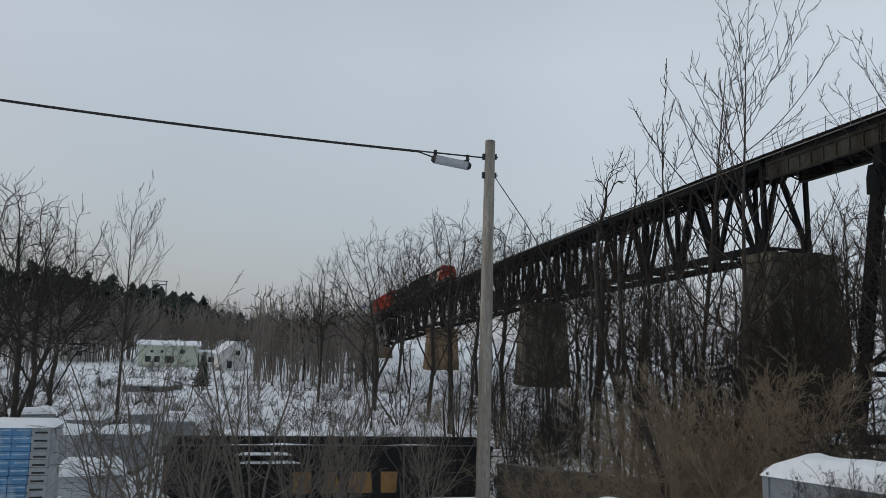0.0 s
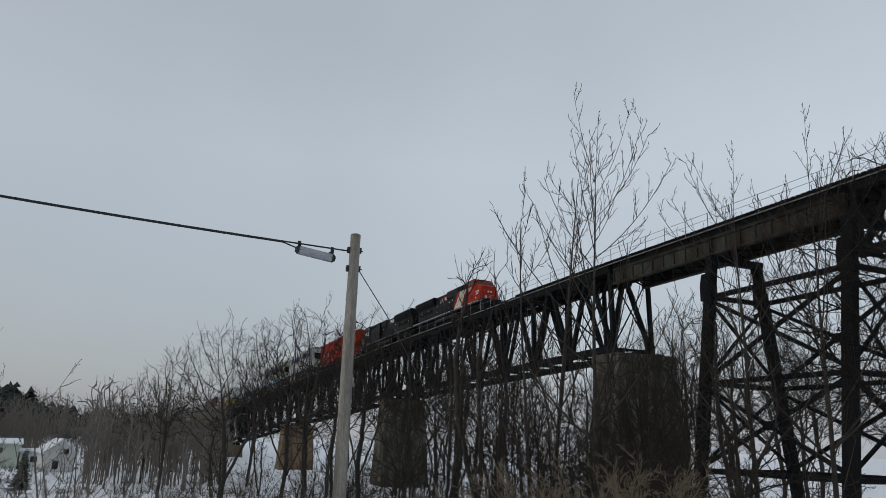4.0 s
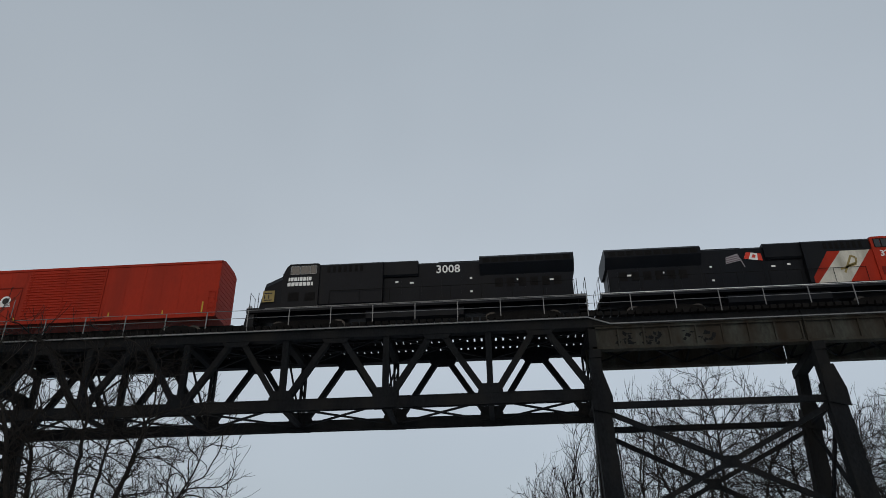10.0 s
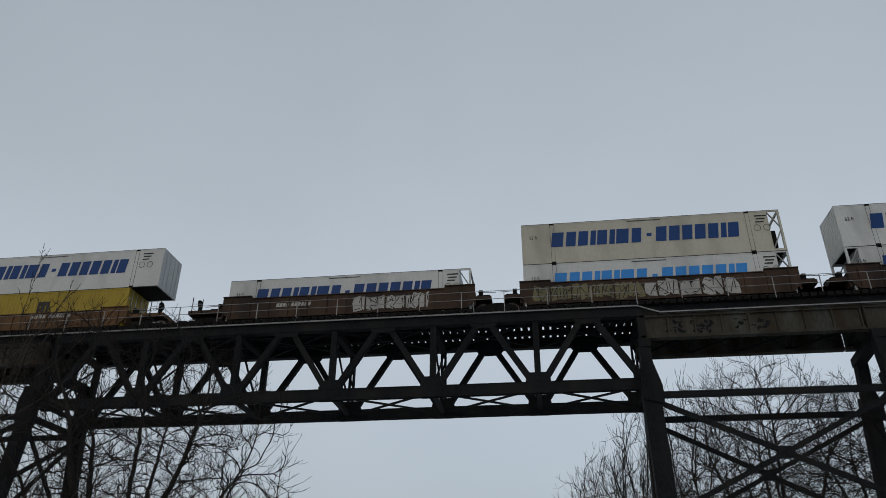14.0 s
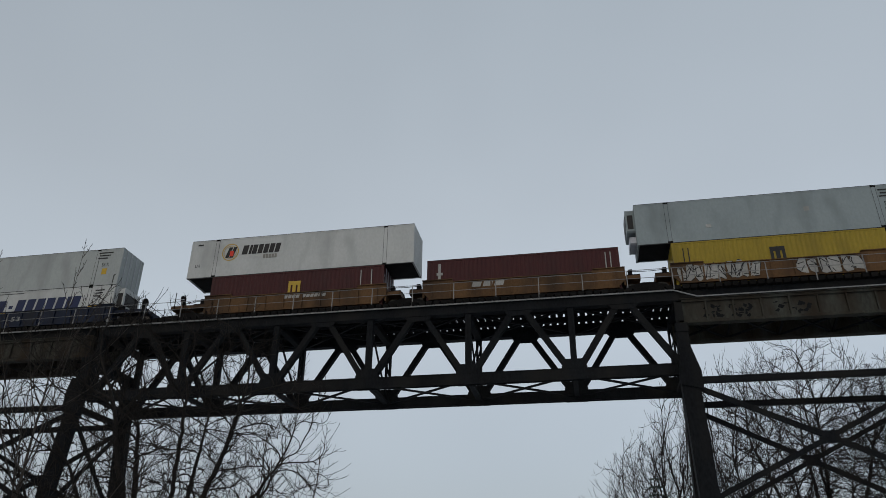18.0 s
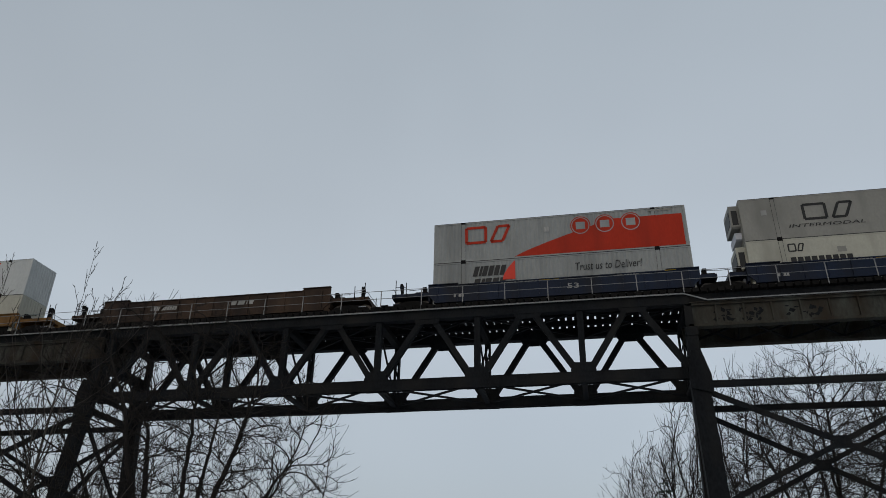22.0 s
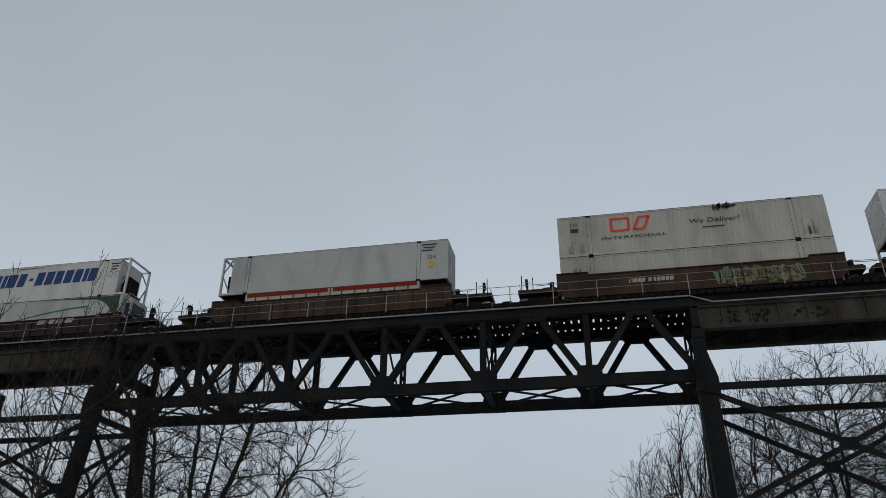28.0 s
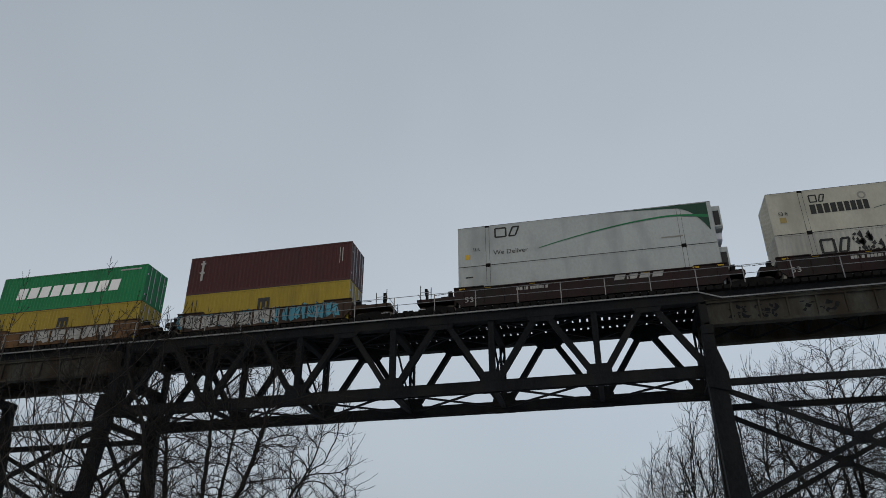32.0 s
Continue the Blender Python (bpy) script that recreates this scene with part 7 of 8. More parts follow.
def colonise(seed, lobes, stems, n=900, step=0.3, reach=3.0, kill=0.6, lift=0.15, hold=0.6, thin=0.008, power=2.3, twigs=1.0, twig=(0.35, 0.9), twig_up=0.35, twig_angle=50, wander=0.12, bole=None):
    """Branches that grow towards points strewn through the lobes of a crown. lobes: (x, y, z, rx, ry, rz); stems: lines that stand at the start."""
    rs = np.random.RandomState(seed)
    vol = np.array([l[3] * l[4] * l[5] for l in lobes])
    pick = rs.choice(len(lobes), n, p=vol / vol.sum())
    d = rs.normal(0, 1, (n, 3))
    d /= np.linalg.norm(d, axis=1, keepdims=True)
    L = np.array(lobes, float)[pick]
    goal = L[:, :3] + d * L[:, 3:] * (rs.uniform(0, 1, n) ** 0.42)[:, None]
    pos, par, way = [], [], []
    for line in stems:
        last = -1
        pts = [np.array(p, float) for p in line]
        for p, q in zip(pts, pts[1:]):
            k = max(1, int(np.linalg.norm(q - p) / step))
            for i in range(k):
                pos.append(p + (q - p) * i / k + rs.normal(0, 0.02, 3))
                par.append(last)
                way.append((q - p) / np.linalg.norm(q - p))
                last = len(pos) - 1
    P, W, par = np.array(pos), np.array(way), list(par)
    gap = np.linalg.norm(goal[:, None] - P[None], axis=2)
    near, far = gap.argmin(1), gap.min(1)
    kids = np.zeros(len(P), int)
    for turn in range(260):
        hot = far < (reach if turn > 12 else reach * 3)
        if not hot.any():
            break
        v = goal[hot] - P[near[hot]]
        v /= np.linalg.norm(v, axis=1, keepdims=True) + 1e-9
        acc = np.zeros_like(P)
        np.add.at(acc, near[hot], v)
        src = np.unique(near[hot])
        src = src[kids[src] < 3]
        if not len(src):
            break
        g = acc[src]
        g /= np.linalg.norm(g, axis=1, keepdims=True) + 1e-9
        g = g + hold * W[src] + np.array([0, 0, lift]) + rs.normal(0, wander, g.shape)
        g /= np.linalg.norm(g, axis=1, keepdims=True) + 1e-9
        kids[src] += 1
        Q = P[src] + g * step
        o = len(P)
        P, W, par, kids = np.concatenate([P, Q]), np.concatenate([W, g]), par + list(src), np.concatenate([kids, np.zeros(len(Q), int)])
        gq = np.linalg.norm(goal[:, None] - Q[None], axis=2)
        nq, fq = gq.argmin(1), gq.min(1)
        better = fq < far
        near[better], far[better] = nq[better] + o, fq[better]
        keep = far > kill
        goal, near, far = goal[keep], near[keep], far[keep]
    par = np.array(par)
    # thickness gathers from the tips down
    sum_ = np.zeros(len(P))
    for i in range(len(P) - 1, -1, -1):
        sum_[i] = max(sum_[i], thin ** power)
        if par[i] >= 0:
            sum_[par[i]] += sum_[i]
    R = sum_ ** (1 / power)
    if bole:
        big = R > R.max() * 0.25
        R = np.where(big, R * (1 + (bole / R.max() - 1) * np.clip((R / R.max() - 0.25) / 0.75, 0, 1)), R)
    child = np.nonzero(par >= 0)[0]
    A, B = P[par[child]], P[child]
    ra, rb = np.minimum(R[par[child]], R[child] * 1.25), R[child]
    B = B + (B - A) * 0.06
    thick, fine = [], []
    for lo, hi, k, dest in ((0.09, 9, 8, thick), (0.035, 0.09, 5, thick), (0, 0.035, 4, fine)):
        m = (rb >= lo) & (rb < hi)
        if m.any():
            dest.append(ring_mesh(np.stack([A[m], B[m]], 1), np.stack([ra[m], rb[m]], 1), k))
    # side twigs along the thin wood and at its tips
    thin_nodes = np.nonzero(R < 0.05)[0]
    count = rs.poisson(twigs, len(thin_nodes))
    at = np.repeat(thin_nodes, count)
    for lv in range(2):
        if not len(at):
            break
        base, dirn = (P[at], W[at])
        rnd = np.cross(dirn, rs.normal(0, 1, dirn.shape))
        rnd /= np.linalg.norm(rnd, axis=1, keepdims=True) + 1e-9
        ang = np.radians(twig_angle * rs.uniform(0.5, 1.25, len(at)))[:, None]
        g = dirn * np.cos(ang) + rnd * np.sin(ang)
        ln = rs.uniform(*twig, len(at)) * (1.0, 0.45)[lv]
        pts = [base]
        for k in range(3):
            g = g + np.array([0, 0, twig_up]) * 0.5 + rs.normal(0, 0.06, g.shape)
            g /= np.linalg.norm(g, axis=1, keepdims=True)
            pts.append(pts[-1] + g * (ln / 3)[:, None])
        T = np.stack(pts, 1)
        r0 = thin * (0.85, 0.65)[lv]
        fine.append(ring_mesh(T, np.broadcast_to(np.array([r0, r0 * 0.9, r0 * 0.8, r0 * 0.6]), (len(T), 4)), 3))
        P, W = T[:, 2], g
        at = np.nonzero(rs.uniform(0, 1, len(T)) < 0.7)[0]
    return thick, fine


KINDS = {}


def plant_kind(key, bark="bark", twig_mat="twig", way=grow, **kw):
    a, b = way(**kw)
    KINDS[key] = (np_mesh("trunk", *joined(a), bark), np_mesh("crown", *joined(b), twig_mat))


def plant(key, x, y, label, scale=1.0, turn=0.0, tall=1.0, category="tree", group="bare trees", name="bare_tree", z=None):
    root = thing(name, label, category, None, group)
    root.matrix_basis = pose(x, y, ground_z(x, y) - 0.05 if z is None else z, 0, 0, turn) @ Matrix.Diagonal((scale, scale, scale * tall, 1))
    trunk, crown = KINDS[key]
    t_ob = part("trunk" if category == "tree" else "stem", trunk, "bark", root)
    if name != "bare_tree":
        tagged(t_ob, kind="stuff")
    part("crown", crown, "twig", root)
    return root


# tall and narrow, its limbs all swept upwards
plant_kind("upright", seed=19, height=20.2, stems=1, spread=0.06, first=0.36, counts=(25, 8, 4), ratio=(0.60, 0.32, 0.34), angle=(50, 38, 36), rise=(1.0, 0.8, 0.5), radius=0.17, wob=0.016, thin=0.0125, taper_crown=0.66, even=0.8)
plant_kind("poplar", seed=78, height=18.5, stems=2, spread=0.14, first=0.36, counts=(16, 7, 3), ratio=(0.36, 0.32, 0.38), angle=(46, 40, 38), rise=(1.3, 1.0, 0.7), radius=0.12, wob=0.016, thin=0.0120, taper_crown=0.66, even=0.6)
# wide round crown on a short forked bole
plant_kind("arching", bark="dark_bark", twig_mat="dark_twig", way=colonise, seed=31, lobes=[(0.2, 0, 12.0, 6.8, 5.5, 6.4), (3.9, 0.5, 9.8, 3.4, 3.5, 3.6), (-3.4, 0, 12.0, 4.2, 4.0, 5.2), (1.2, 0, 8.4, 5.6, 4.0, 2.4)], stems=[[(0.4, 0, -0.4), (0.35, 0, 5.2), (0.55, 0.2, 8.5), (0.5, 0.2, 15)]] + [[(0.38, 0, z), (0.38 + x * 0.4, y * 0.4, z + h * 0.30), (0.38 + x * 0.75, y * 0.75, z + h * 0.64), (0.38 + x, y, z + h)] for x, y, z, h in ((5.4, -0.6, 5.0, 4.4), (4.4, 1.6, 5.8, 6.2), (2.4, -1.6, 6.6, 8.2), (-1.6, 0.8, 4.4, 9.0), (-3.6, -1.2, 4.8, 6.4), (-5.0, 1.0, 5.4, 4.6), (1.2, 2.6, 5.6, 8.6), (3.0, -2.6, 4.8, 3.4), (-2.4, -2.6, 6.2, 7.0), (4.6, 0.4, 7.2, 5.4))], n=2400, step=0.26, reach=1.7, kill=0.42, lift=0.18, hold=1.0, thin=0.0140, twigs=0.9, twig=(0.5, 1.3), twig_up=0.45, twig_angle=40, wander=0.04, power=2.2)
# rounded crowns of fine twigs
plant_kind("dense", bark="dark_bark", twig_mat="dark_twig", way=colonise, seed=29, lobes=[(0, 0, 13.5, 5.6, 5.6, 6.0), (3.4, 1, 11.5, 3.6, 3.6, 4.4), (-3.4, -1, 11.5, 3.6, 3.6, 4.4)], stems=[[(0, 0, -0.4), (0.1, 0, 3.5), (-0.2, 0.2, 9), (0, 0, 15)]] + [[(0.05, 0, z), (x * 0.42, y * 0.42, z + h * 0.42), (x * 0.78, y * 0.78, z + h * 0.76), (x, y, z + h)] for x, y, z, h in ((4.4, 0.6, 4.2, 6.2), (-4.4, -0.6, 4.0, 6.0), (2.8, -1.8, 5.0, 9.0), (-2.8, 1.8, 5.2, 9.0), (3.4, 2.2, 4.6, 7.6), (-3.6, -2.0, 4.8, 7.4), (1.2, 2.6, 5.6, 9.6), (-1.2, -2.6, 5.4, 9.4), (5.6, -0.8, 3.8, 3.6), (-5.6, 0.8, 3.6, 3.4))], n=3000, step=0.30, reach=1.9, kill=0.46, lift=0.10, hold=1.0, thin=0.0140, twigs=0.9, twig=(0.6, 1.4), twig_up=0.25, twig_angle=42, wander=0.06, power=2.4)
plant_kind("dense_low", bark="dark_bark", twig_mat="dark_twig", way=colonise, seed=43, lobes=[(0, 0, 10.0, 5.2, 4.6, 5.4), (-2.5, 0, 8.0, 4.2, 4.0, 4.2)], stems=[[(0, 0, -0.4), (0, 0, 2.0), (0.4, 0.2, 6)], [(0, 0, 1.6), (-1.6, 0.2, 4.5), (-3.0, 0.4, 6)], [(0, 0, 1.8), (1.0, -0.6, 5)]], n=2200, step=0.30, reach=2.2, kill=0.5, lift=0.22, hold=1.0, thin=0.0130, twigs=0.8, twig=(0.6, 1.5), twig_up=0.5, twig_angle=38, wander=0.1, power=2.4)
# crooked trees of the woods
plant_kind("spreading", way=colonise, seed=23, lobes=[(0, 0, 11.0, 5.0, 5.0, 5.0), (3, 1, 9.0, 3.4, 3.0, 3.4), (-3, 0, 8.5, 3.6, 3.4, 3.6)], stems=[[(0, 0, -0.4), (0.2, 0, 3.0), (-0.5, 0.2, 7.5)], [(0.2, 0, 2.6), (1.5, 0.3, 5.5), (2.6, 0.5, 7.5)], [(0.1, 0, 2.4), (-1.6, -0.2, 5.0)]], n=900, step=0.34, reach=2.4, kill=0.58, lift=0.22, hold=0.75, thin=0.0150, twigs=0.7, twig=(0.5, 1.3), twig_up=0.35, twig_angle=52, wander=0.10, bole=0.17)
plant_kind("gnarled", way=colonise, seed=37, lobes=[(0.5, 0, 11.5, 3.6, 3.6, 4.0), (-2.6, 0.5, 9.5, 2.8, 2.8, 3.4), (2.8, -0.6, 8.8, 2.6, 2.6, 3.0)], stems=[[(0, 0, -0.4), (0.4, 0.1, 4.0), (0.1, 0, 8.5)], [(0.35, 0, 3.4), (-1.4, 0.3, 6.8)], [(0.3, 0, 3.0), (1.8, -0.4, 6.4)]], n=700, step=0.34, reach=2.4, kill=0.58, lift=0.25, hold=0.75, thin=0.0150, twigs=0.7, twig=(0.5, 1.2), twig_up=0.35, twig_angle=52, wander=0.11, bole=0.16)
plant_kind("scrub", way=colonise, seed=59, lobes=[(0, 0, 6.0, 3.2, 3.0, 4.2), (1.8, 0.4, 4.4, 2.6, 2.4, 3.0), (-1.8, -0.3, 4.4, 2.6, 2.4, 3.0)], stems=[[(0.1 * i - 0.3, 0.12 * (i % 3), -0.3), (0.45 * i - 1.2, 0.5 * (i % 3) - 0.5, 3.0 + 0.5 * (i % 2)), (0.6 * i - 1.6, 0.6 * (i % 3) - 0.6, 5.2 + 0.8 * (i % 2))] for i in range(6)], n=650, step=0.28, reach=2.0, kill=0.5, lift=0.4, hold=0.8, thin=0.012, twigs=0.8, twig=(0.4, 1.0), twig_up=0.4, twig_angle=46, wander=0.14, bole=0.08)
plant_kind("slender", way=colonise, seed=41, lobes=[(0, 0, 9.5, 1.5, 1.5, 3.0), (-0.9, 0.3, 10.5, 0.8, 0.8, 2.0)], stems=[[(0, 0, -0.4), (0.2, 0, 4), (0, 0.1, 8)], [(0.1, 0, 2.5), (-0.7, 0.2, 6), (-0.9, 0.3, 8.5)]], n=110, step=0.32, reach=3.0, kill=0.55, lift=0.5, hold=0.8, thin=0.014, twigs=0.40, twig=(0.4, 1.0), twig_up=0.4, twig_angle=46, wander=0.2, bole=0.09)
plant_kind("sapling", bark="sapling_bark", twig_mat="sapling_bark", seed=53, height=5, stems=6, spread=0.7, first=0.2, counts=(10, 5, 3), ratio=(0.50, 0.48, 0.45), angle=(50, 46, 44), rise=(0.4, 0.25, 0.2), radius=0.045, wob=0.06, thin=0.0055)
plant_kind("thicket", seed=67, height=8, stems=8, spread=0.8, first=0.15, counts=(10, 6, 5), ratio=(0.42, 0.48, 0.48), angle=(50, 48, 46), rise=(0.35, 0.25, 0.2), radius=0.06, wob=0.07, thin=0.009)
plant_kind("brush", twig_mat="brush", bark="brush", seed=71, height=4.0, stems=22, spread=1.3, first=0.12, counts=(12, 8, 4), ratio=(0.40, 0.45, 0.5), angle=(42, 40, 40), rise=(0.1, 0.1, 0.1), radius=0.018, wob=0.07, thin=0.0045)
plant_kind("brush_dark", seed=73, height=4.2, stems=20, spread=1.05, first=0.2, counts=(9, 6, 4), ratio=(0.40, 0.45, 0.48), angle=(46, 44, 42), rise=(0.3, 0.2, 0.2), radius=0.024, wob=0.08, thin=0.0055)

# in front of the bridge
plant("upright", -25.5, 17.4, "tall slender bare tree with upswept fan of branches before the bridge", 0.90, 54)
plant("poplar", -28.2, 16.4, "narrow bare tree with a few upright leaders before the bridge", 1.06, 58)
plant("slender", -34.4, 16.4, "thin forked bare tree on the bank", 1.38, 63)
plant("slender", -36.5, 16.0, "thin bare tree with few branches on the bank", 1.15, 200)
plant("upright", -19.9, 23.8, "bare tree reaching just above the bridge deck", 0.80, 75, 1.0)
plant("upright", -21.9, 22.1, "bare tree reaching just above the bridge deck", 0.79, 250, 1.0)
plant("arching", -16.6, 27.4, "wide bare tree with a round crown before the truss", 1.0, 31, 0.98)
plant("slender", -27.0, 26.0, "thin bare tree under the trestle tower", 1.15, 10)
for i, (x, y, sc_) in enumerate(((-23.2, 16.4, 1.05), (-25.0, 19.0, 1.15), (-27.5, 18.5, 1.1), (-31.0, 20.5, 1.1), (-33.0, 11.5, 0.85), (-20.5, 20.8, 0.95), (-18.0, 19.0, 0.6))):
    plant("thicket", x, y, "tangle of bare stems before the bridge pier", sc_, 40 * i, 1.0, "shrub", "bare brush", "bare_shrub")
for i, (x, y, sc_) in enumerate(((-27, 21.5, 0.95), (-22.5, 21.0, 1.0), (-31, 24.0, 1.1), (-37, 25.0, 1.0), (-38, 12.0, 0.6), (-44, 13.0, 0.65), (-34, 12.5, 0.5), (-50, 12.0, 0.7), (-41, 17.0, 0.7), (-32.5, 16.0, 0.95), (-35.5, 21.0, 1.25), (-29.5, 22.5, 1.2), (-26.5, 16.0, 0.8), (-39.5, 22.0, 1.2), (-46.0, 17.0, 1.0))):
    plant("scrub", x, y, "low many-stemmed bare tree before the bridge", sc_, 61 * i, 1.0)
# behind the bridge
plant("gnarled", -36.5, 58.0, "bare tree behind the trestle tower", 1.35, 200)
plant("spreading", -44.0, 62.0, "spreading bare tree behind the trestle tower", 1.2, 140)
plant("spreading", -39.5, 38.0, "bare tree behind the bridge pier", 1.12, 20)
plant("gnarled", -43.5, 37.5, "bare tree behind the bridge pier", 1.15, 110)
plant("gnarled", -52.0, 60.0, "bare tree behind the bridge pier", 1.3, 60)
plant("dense", 17.5, 62.0, "rounded bare tree with dense twigs behind the trestle tower", 1.34, 200, 1.04)
plant("dense", 26.0, 64.0, "rounded bare tree with dense twigs behind the trestle tower", 1.32, 80, 1.02)
plant("dense_low", 11.0, 63.0, "rounded bare tree behind the trestle tower", 1.55, -10, 1.05)
plant("dense", 34.0, 62.0, "rounded bare tree behind the girder span", 1.3, 20)
plant("dense_low", 6.8, 63.0, "low bare tree behind the trestle tower", 1.30, 170, 1.0)
for i, (x, y, s) in enumerate(((-58, 62, 1.2), (-66, 56, 1.1), (-72, 64, 1.3), (-80, 58, 1.2), (-62, 70, 1.25), (-90, 60, 1.25), (-98, 54, 1.15), (-47, 72, 1.2), (-108, 58, 1.25), (-126, 54, 1.3))):
    plant(("spreading", "gnarled", "slender")[i % 3], x, y, "bare tree in the woods behind the bridge", s * (1.25 if i % 3 == 2 else 1), i * 67)
# along the near side of the far spans
for i, (x, y, s, k) in enumerate(((-75, 3.6, 0.92, "gnarled"), (-70, 8.6, 1.10, "spreading"), (-66, 13.0, 1.12, "gnarled"), (-53.5, 12.2, 1.05, "spreading"), (-57, 17.5, 1.12, "gnarled"), (-52, 19.5, 1.05, "gnarled"), (-46, 20.5, 1.25, "slender"), (-61, 25, 1.0, "gnarled"), (-72, 20, 1.15, "gnarled"), (-54, 24, 1.05, "gnarled"), (-40, 20.5, 0.85, "spreading"), (-62, 30, 1.1, "gnarled"), (-90, 24, 1.2, "gnarled"), (-36, 18.5, 1.15, "slender"), (-104, 16, 1.2, "gnarled"), (-57, 9, 1.0, "thicket"), (-112, 3, 0.95, "spreading"))):
    cat = "shrub" if k == "thicket" else "tree"
    plant(k, x, y, "tangle of bare stems beside the bridge" if cat == "shrub" else "bare crooked tree beside the bridge", s, i * 53, 1.0, cat, "bare brush" if cat == "shrub" else "bare trees", "bare_shrub" if cat == "shrub" else "bare_tree")
# left of the pole: trees over the yard
for i, (x, y, sc_) in enumerate(((-23.5, -8.8, 0.50), (-26.5, -10.0, 0.60), (-30.0, -9.2, 0.55), (-34.0, -10.5, 0.6), (-33.0, -6.5, 0.4))):
    plant("thicket", x, y, "tangle of bare stems at the edge of the yard", sc_, 70 * i, 0.85, "shrub", "bare brush", "bare_shrub")
plant("spreading", -24.5, -9.6, "wide bare tree overhanging the yard", 0.62, 130, 1.0)
plant("spreading", -27.0, -8.6, "wide bare tree overhanging the yard", 0.62, 40, 0.95)
plant("upright", -39.2, -7.8, "upright bare tree beside the yard", 0.56, 200, 1.0)
plant("gnarled", -44.0, -12.0, "bare tree beside the yard", 0.75, 250, 0.9)
plant("gnarled", -36.0, -11.0, "bare tree beside the yard", 0.7, 120, 0.9)
for i, (x, y, s) in enumerate(((-14.8, -2.3, 0.74), (-16.0, -0.4, 0.92), (-15.5, -3.1, 0.66), (-17.5, 0.3, 0.80), (-19.0, 0.9, 0.85), (-16.0, 1.6, 0.55), (-21.0, -3.0, 0.95), (-14.6, 3.0, 0.45), (-20.5, 3.6, 0.85), (-23.0, 1.5, 0.95), (-17.0, -1.6, 0.7), (-13.4, -1.2, 0.45))):
    plant("sapling", x, y, "thin bare sapling on the snowy bank", s, i * 71, 1.1 - 0.05 * (i % 4), "tree", "saplings on the bank", "sapling")
# brush on the bank
for i, (x, y, s, k) in enumerate(((-17.4, 9.6, 1.0, "brush"), (-17.0, 12.4, 1.2, "brush"), (-21.4, 7.4, 0.7, "brush"), (-16.4, 11.0, 1.15, "brush"), (-19.4, 11.6, 1.35, "brush"), (-18.6, 14.6, 1.15, "brush"), (-20.3, 8.8, 0.9, "brush"), (-21.5, 13.0, 1.25, "brush"), (-22.3, 8.2, 0.65, "brush_dark"), (-15.2, 13.6, 0.7, "brush_dark"), (-14.6, 15.5, 0.9, "brush_dark"), (-24.0, 6.0, 0.7, "brush_dark"), (-25.5, 15.5, 1.2, "brush_dark"), (-28, 9, 1.0, "brush_dark"), (-30, 13, 1.1, "brush_dark"), (-12.2, 12.4, 0.6, "brush_dark"), (-13.0, 11.2, 0.5, "brush_dark"), (-12.4, 10.6, 0.35, "brush_dark"), (-10.4, 8.3, 0.22, "brush_dark"), (-10.6, 9.5, 0.24, "brush_dark"), (-10.2, 8.9, 0.3, "brush_dark"), (-9.6, 9.6, 0.26, "brush_dark"), (-32, 4, 0.9, "brush_dark"), (-36, 9, 1.1, "brush"), (-40, 14, 1.1, "brush_dark"), (-20, 19.0, 1.1, "brush_dark"))):
    plant(k, x, y, "dense tan-brown brush on the snowy bank" if k == "brush" else "dark leafless brush on the snowy bank", s, i * 47, 1.0, "shrub", "brush on the bank", "brush")
# a broken dark trunk leaning in the brush
dead = thing("dead_trunk", "dark broken trunk leaning in the brush", "tree", pose(-17.0, 9.0, ground_z(-17.0, 9.0)))
part("trunk", MB().tube([(0, 0.55, -0.2), (0.05, 0.25, 0.9), (0.0, 0.0, 1.6), (0, -0.22, 2.35)], [0.12, 0.10, 0.085, 0.06], 8), "bark", dead)

# undergrowth below and before the bridge, and between the yard and the houses
rnd_u = random.Random(17)
for i in range(166):
    if i < 36:
        az, r = math.radians(rnd_u.uniform(6, 34)), 26 + 66 * rnd_u.random() ** 1.2
    else:
        az, r = math.radians(rnd_u.uniform(-21, 6)), rnd_u.uniform(32, 112)
    x, y = -r * math.cos(az), r * math.sin(az)
    if y > 37 or (-28.8 < x < -25 and -4 < y < 8):
        continue
    k = ("slender", "brush_dark", "slender", "brush_dark", "brush")[i % 5]
    s = rnd_u.uniform(0.6, 1.05) * {"thicket": 0.85, "brush_dark": 1.2, "brush": 0.9, "slender": 0.75}[k]
    if i >= 36:
        k, s = "brush_dark", rnd_u.uniform(0.18, 0.5) * (1.6 if az < math.radians(-16) else 1.0)
    if k == "slender":
        plant(k, x, y, "thin bare tree in the undergrowth", s, rnd_u.uniform(0, 360))
    else:
        plant(k, x, y, "leafless undergrowth on the snowy slope", s, rnd_u.uniform(0, 360), 1.0, "shrub", "undergrowth", "undergrowth")


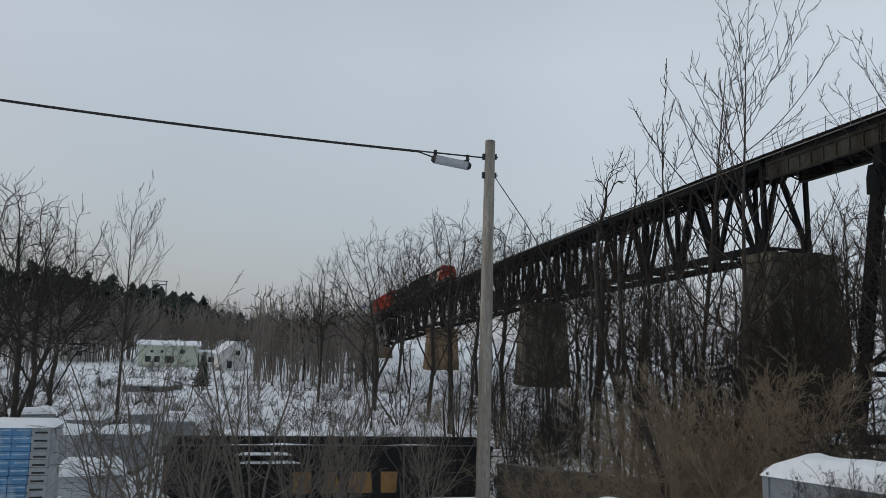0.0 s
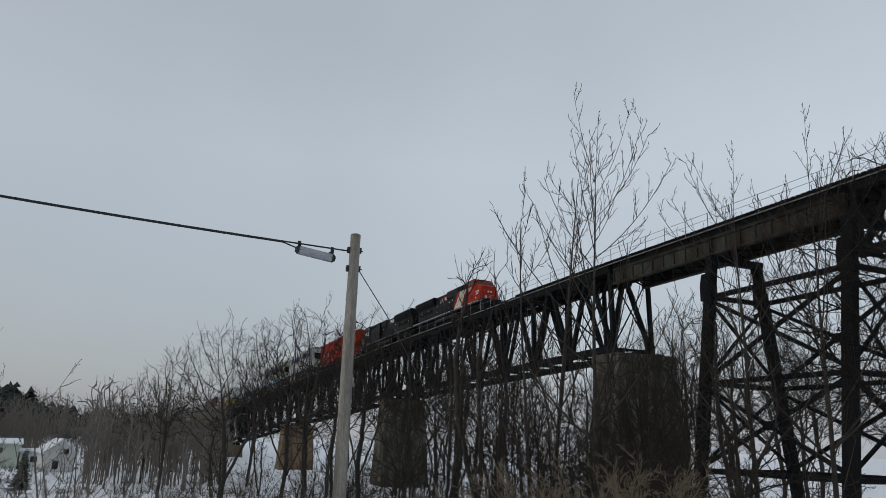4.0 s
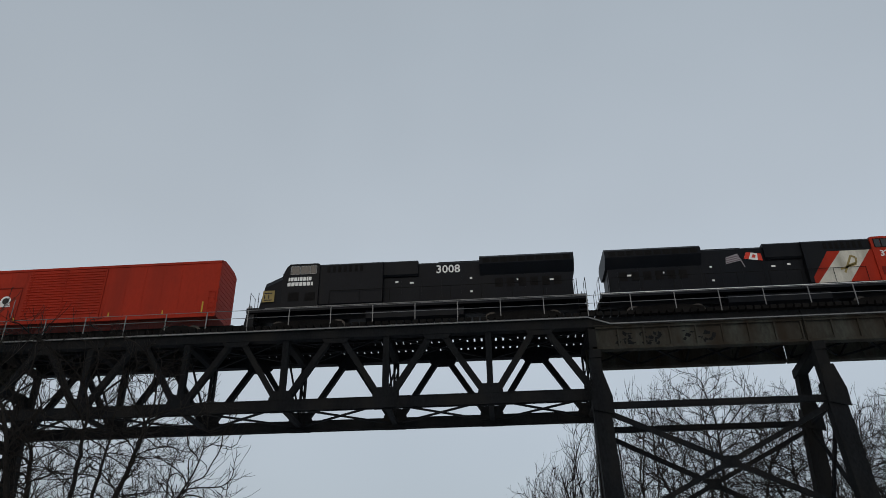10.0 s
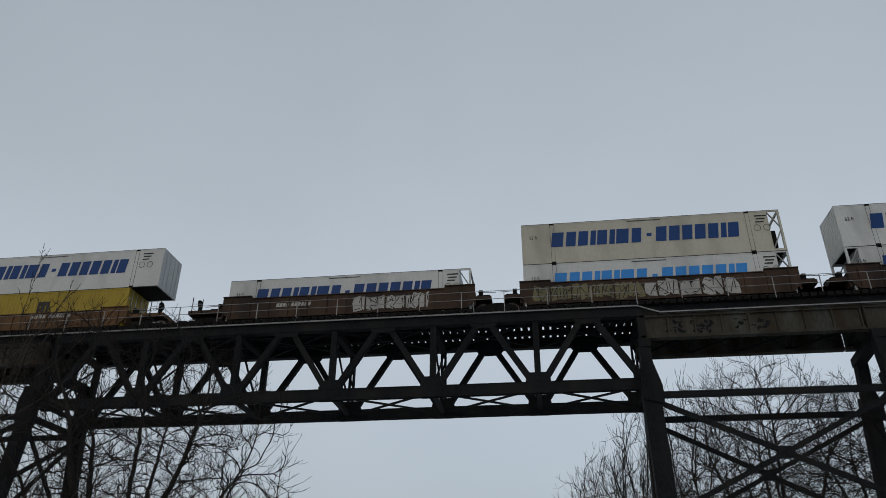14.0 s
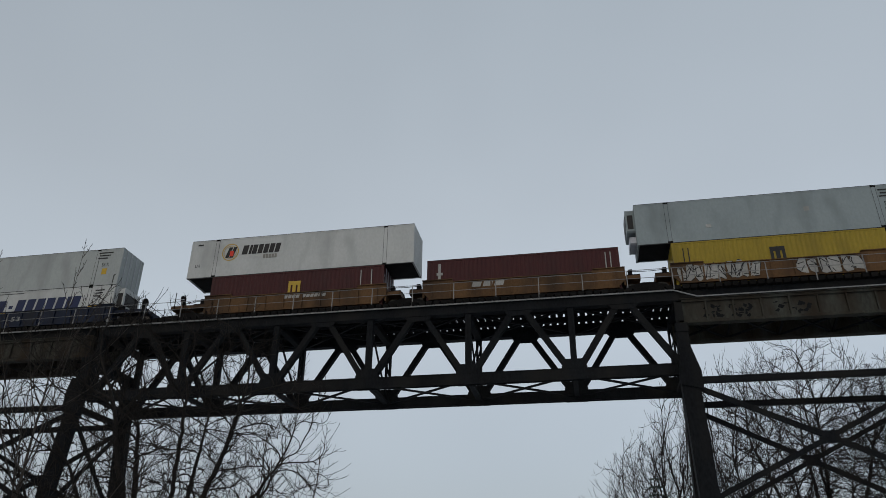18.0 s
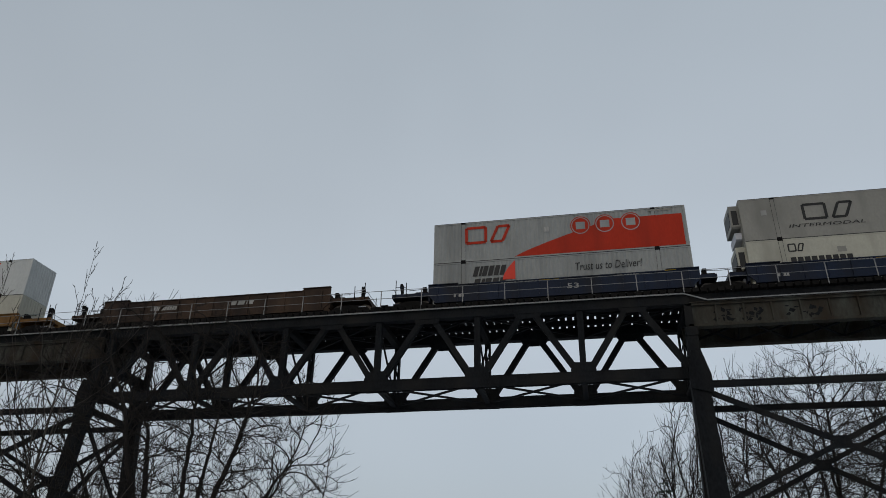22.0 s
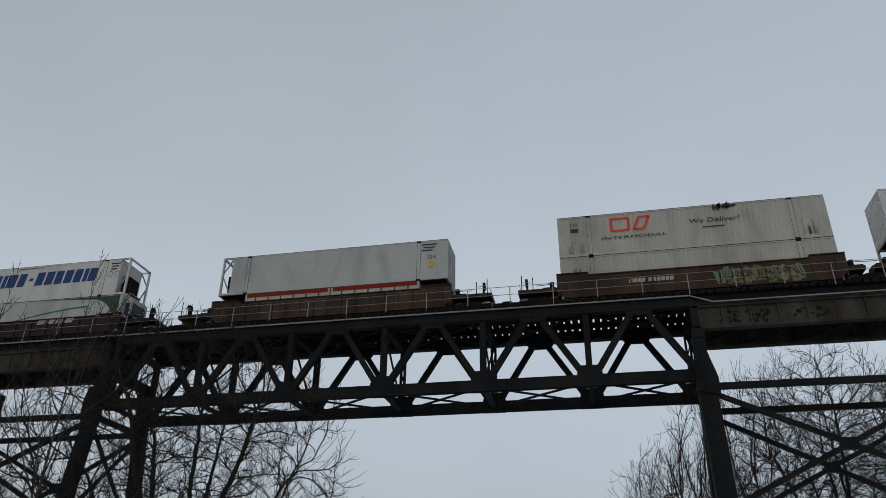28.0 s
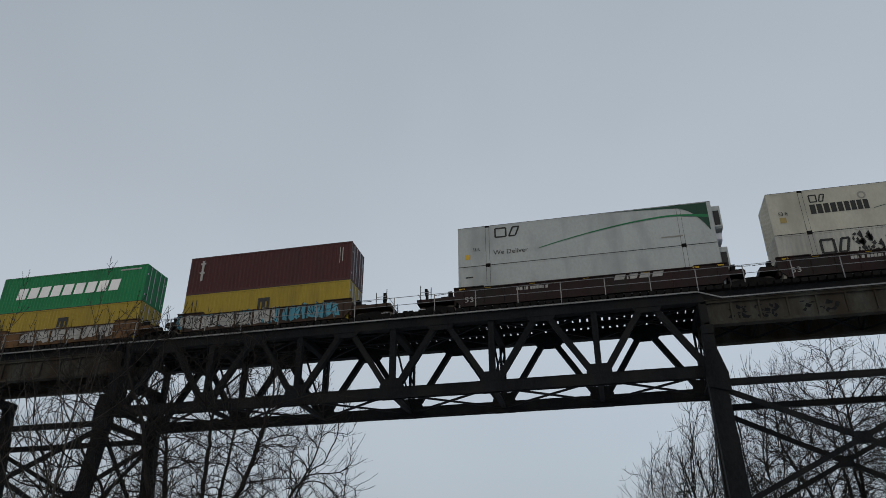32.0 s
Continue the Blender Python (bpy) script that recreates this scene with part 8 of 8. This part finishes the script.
def far_woods():
    """Bare woods and dark pines on the hill, all in two sheets of small trees."""
    rs = np.random.RandomState(5)
    a, b = colonise(83, [(0, 0, 7.2, 2.3, 2.3, 3.8), (0.8, 0.3, 5.4, 2.0, 2.0, 2.4)], [[(0, 0, -0.3), (0.1, 0, 3.0), (-0.2, 0.1, 6.0)], [(0.1, 0, 2.2), (0.9, 0.2, 5.0)]], n=52, step=0.62, reach=4.0, kill=0.9, lift=0.5, hold=0.7, thin=0.040, power=2.8, twigs=0.40, twig=(0.7, 1.5), wander=0.15)
    TV, TF = joined(a + b)
    pieces = []
    for i in range(1350):
        if i < 820:
            az, r = np.radians(rs.uniform(-27, 6)), rs.uniform(165, 330)
        elif i < 960:
            az, r = np.radians(rs.uniform(-27, -17)), rs.uniform(95, 165)
        elif i < 1180:
            az, r = np.radians(rs.uniform(-2.2, 7)), rs.uniform(92, 165)
        else:
            az, r = np.radians(rs.uniform(-17, -5)), rs.uniform(160, 185)
        x, y = -r * np.cos(az), r * np.sin(az)
        s, c, k = rs.uniform(0.6, 1.15), rs.uniform(0, 6.28), rs.uniform(0.9, 1.2)
        R = np.array([[np.cos(c), -np.sin(c), 0], [np.sin(c), np.cos(c), 0], [0, 0, k]]) * s
        pieces.append((TV @ R.T + np.array([x, y, ground_z(x, y) - 0.2]), TF))
    # one pale colour carries the haze over the hillside
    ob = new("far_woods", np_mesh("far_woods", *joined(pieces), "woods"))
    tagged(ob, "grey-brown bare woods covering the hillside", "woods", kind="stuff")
    pieces = []
    for i in range(230):
        az = np.radians(-27 + 29 * rs.uniform(0, 1) ** 0.9)
        r = rs.uniform(255, 350)
        x, y = -r * np.cos(az), r * np.sin(az)
        h = rs.uniform(9, 15) * (1.0 if az < -0.10 else 0.65)
        n, rows = 9, 9
        vs, fs = [], []
        for j in range(rows):
            zt = h * (0.15 + 0.85 * (j + 1) / rows)
            zl = h * (0.10 + 0.85 * j / rows)
            rad = h * 0.27 * (1 - (j / rows) ** 2.6) + 0.6
            off = rs.normal(0, 0.6, 2)
            o = len(vs)
            vs.append((off[0] * 0.5, off[1] * 0.5, zt))
            for q in range(n):
                a_ = 2 * np.pi * q / n + j
                rr = rad * rs.uniform(0.35, 1.2)
                vs.append((off[0] + rr * np.cos(a_), off[1] + rr * np.sin(a_), zl + rs.uniform(-0.5, 0.5)))
            fs += [(o, o + 1 + q, o + 1 + (q + 1) % n) for q in range(n)]
        pieces.append((np.array(vs) + np.array([x, y, ground_z(x, y)]), np.array(fs)))
    ob = new("pine_woods", np_mesh("pine_woods", *joined(pieces), "pine"))
    tagged(ob, "dark pine trees along the crest of the hill", "woods", kind="stuff")


far_woods()


def field_brush():
    """Low dark weeds and shrubs that stick out of the snow between the yard and the houses."""
    rs = np.random.RandomState(91)
    a, b = grow(seed=92, height=1.5, stems=5, spread=0.9, first=0.2, counts=(4, 2), ratio=(0.5, 0.5), angle=(45, 45), rise=(0.3, 0.2), radius=0.022, wob=0.09, thin=0.012)
    TV, TF = joined(a + b)
    pieces = []
    for i in range(360):
        az, r = np.radians(rs.uniform(-25, 12)), 34 + 110 * rs.uniform(0, 1) ** 0.8
        x, y = -r * np.cos(az), r * np.sin(az)
        s, c = rs.uniform(0.35, 1.25) * (0.7 + r / 150), rs.uniform(0, 6.28)
        R = np.array([[np.cos(c), -np.sin(c), 0], [np.sin(c), np.cos(c), 0], [0, 0, rs.uniform(0.5, 1.1)]]) * s
        pieces.append((TV @ R.T + np.array([x, y, ground_z(x, y) - 0.1]), TF))
    ob = new("field_brush", np_mesh("field_brush", *joined(pieces), "twig"))
    tagged(ob, "low dark weeds sticking out of the snowy field", "brush", kind="stuff")


field_brush()


def pine(x, y, h, label):
    root = thing("pine_tree", label, "tree", pose(x, y, ground_z(x, y)), "pines")
    part("trunk", MB().tube([(0, 0, -0.3), (0, 0, h * 0.6), (0.05, 0, h)], [h * 0.018, h * 0.01, 0.01], 7), "bark", root)
    rs = np.random.RandomState(int(abs(x * 10)))
    vs, fs = [], []
    for j in range(26):
        z = h * (0.12 + 0.87 * j / 26)
        reach = h * 0.22 * (1 - j / 26) ** 0.8 + 0.08
        for q in range(7):
            a = 2 * np.pi * (q / 7 + rs.uniform(0, 0.1)) + j * 1.3
            d = np.array([np.cos(a), np.sin(a), 0])
            s = np.array([-np.sin(a), np.cos(a), 0])
            ln = reach * rs.uniform(0.6, 1.1)
            for k in range(6):
                p = np.array([0, 0, z]) + d * ln * k / 6 + np.array([0, 0, -0.18 * ln * k / 6 + rs.uniform(-0.03, 0.03)])
                w = reach * 0.26 * (1 - k / 7)
                tip = p + d * ln * 0.28
                o = len(vs)
                vs += [p, tip + s * w + (0, 0, -0.05), tip - s * w + (0, 0, -0.05), tip + d * 0.08 + (0, 0, 0.06)]
                fs += [(o, o + 1, o + 3), (o, o + 3, o + 2)]
    part("crown", np_mesh("crown", np.array(vs), np.array(fs), "pine"), "pine", root)


pine(4.85, 56.5, 16.6, "small dark pine tree beyond the bridge")
pine(6.3, 57.5, 15.0, "small dark pine tree beyond the bridge")
pine(-90.0, -9.0, 4.5, "small dark pine tree beside the houses")


def motions():
    for root, off, z, y, turn in TRAIN:
        walk(root, [(t, on_rail(off + ahead(t), z, y, turn)) for t in range(33)])


motions()
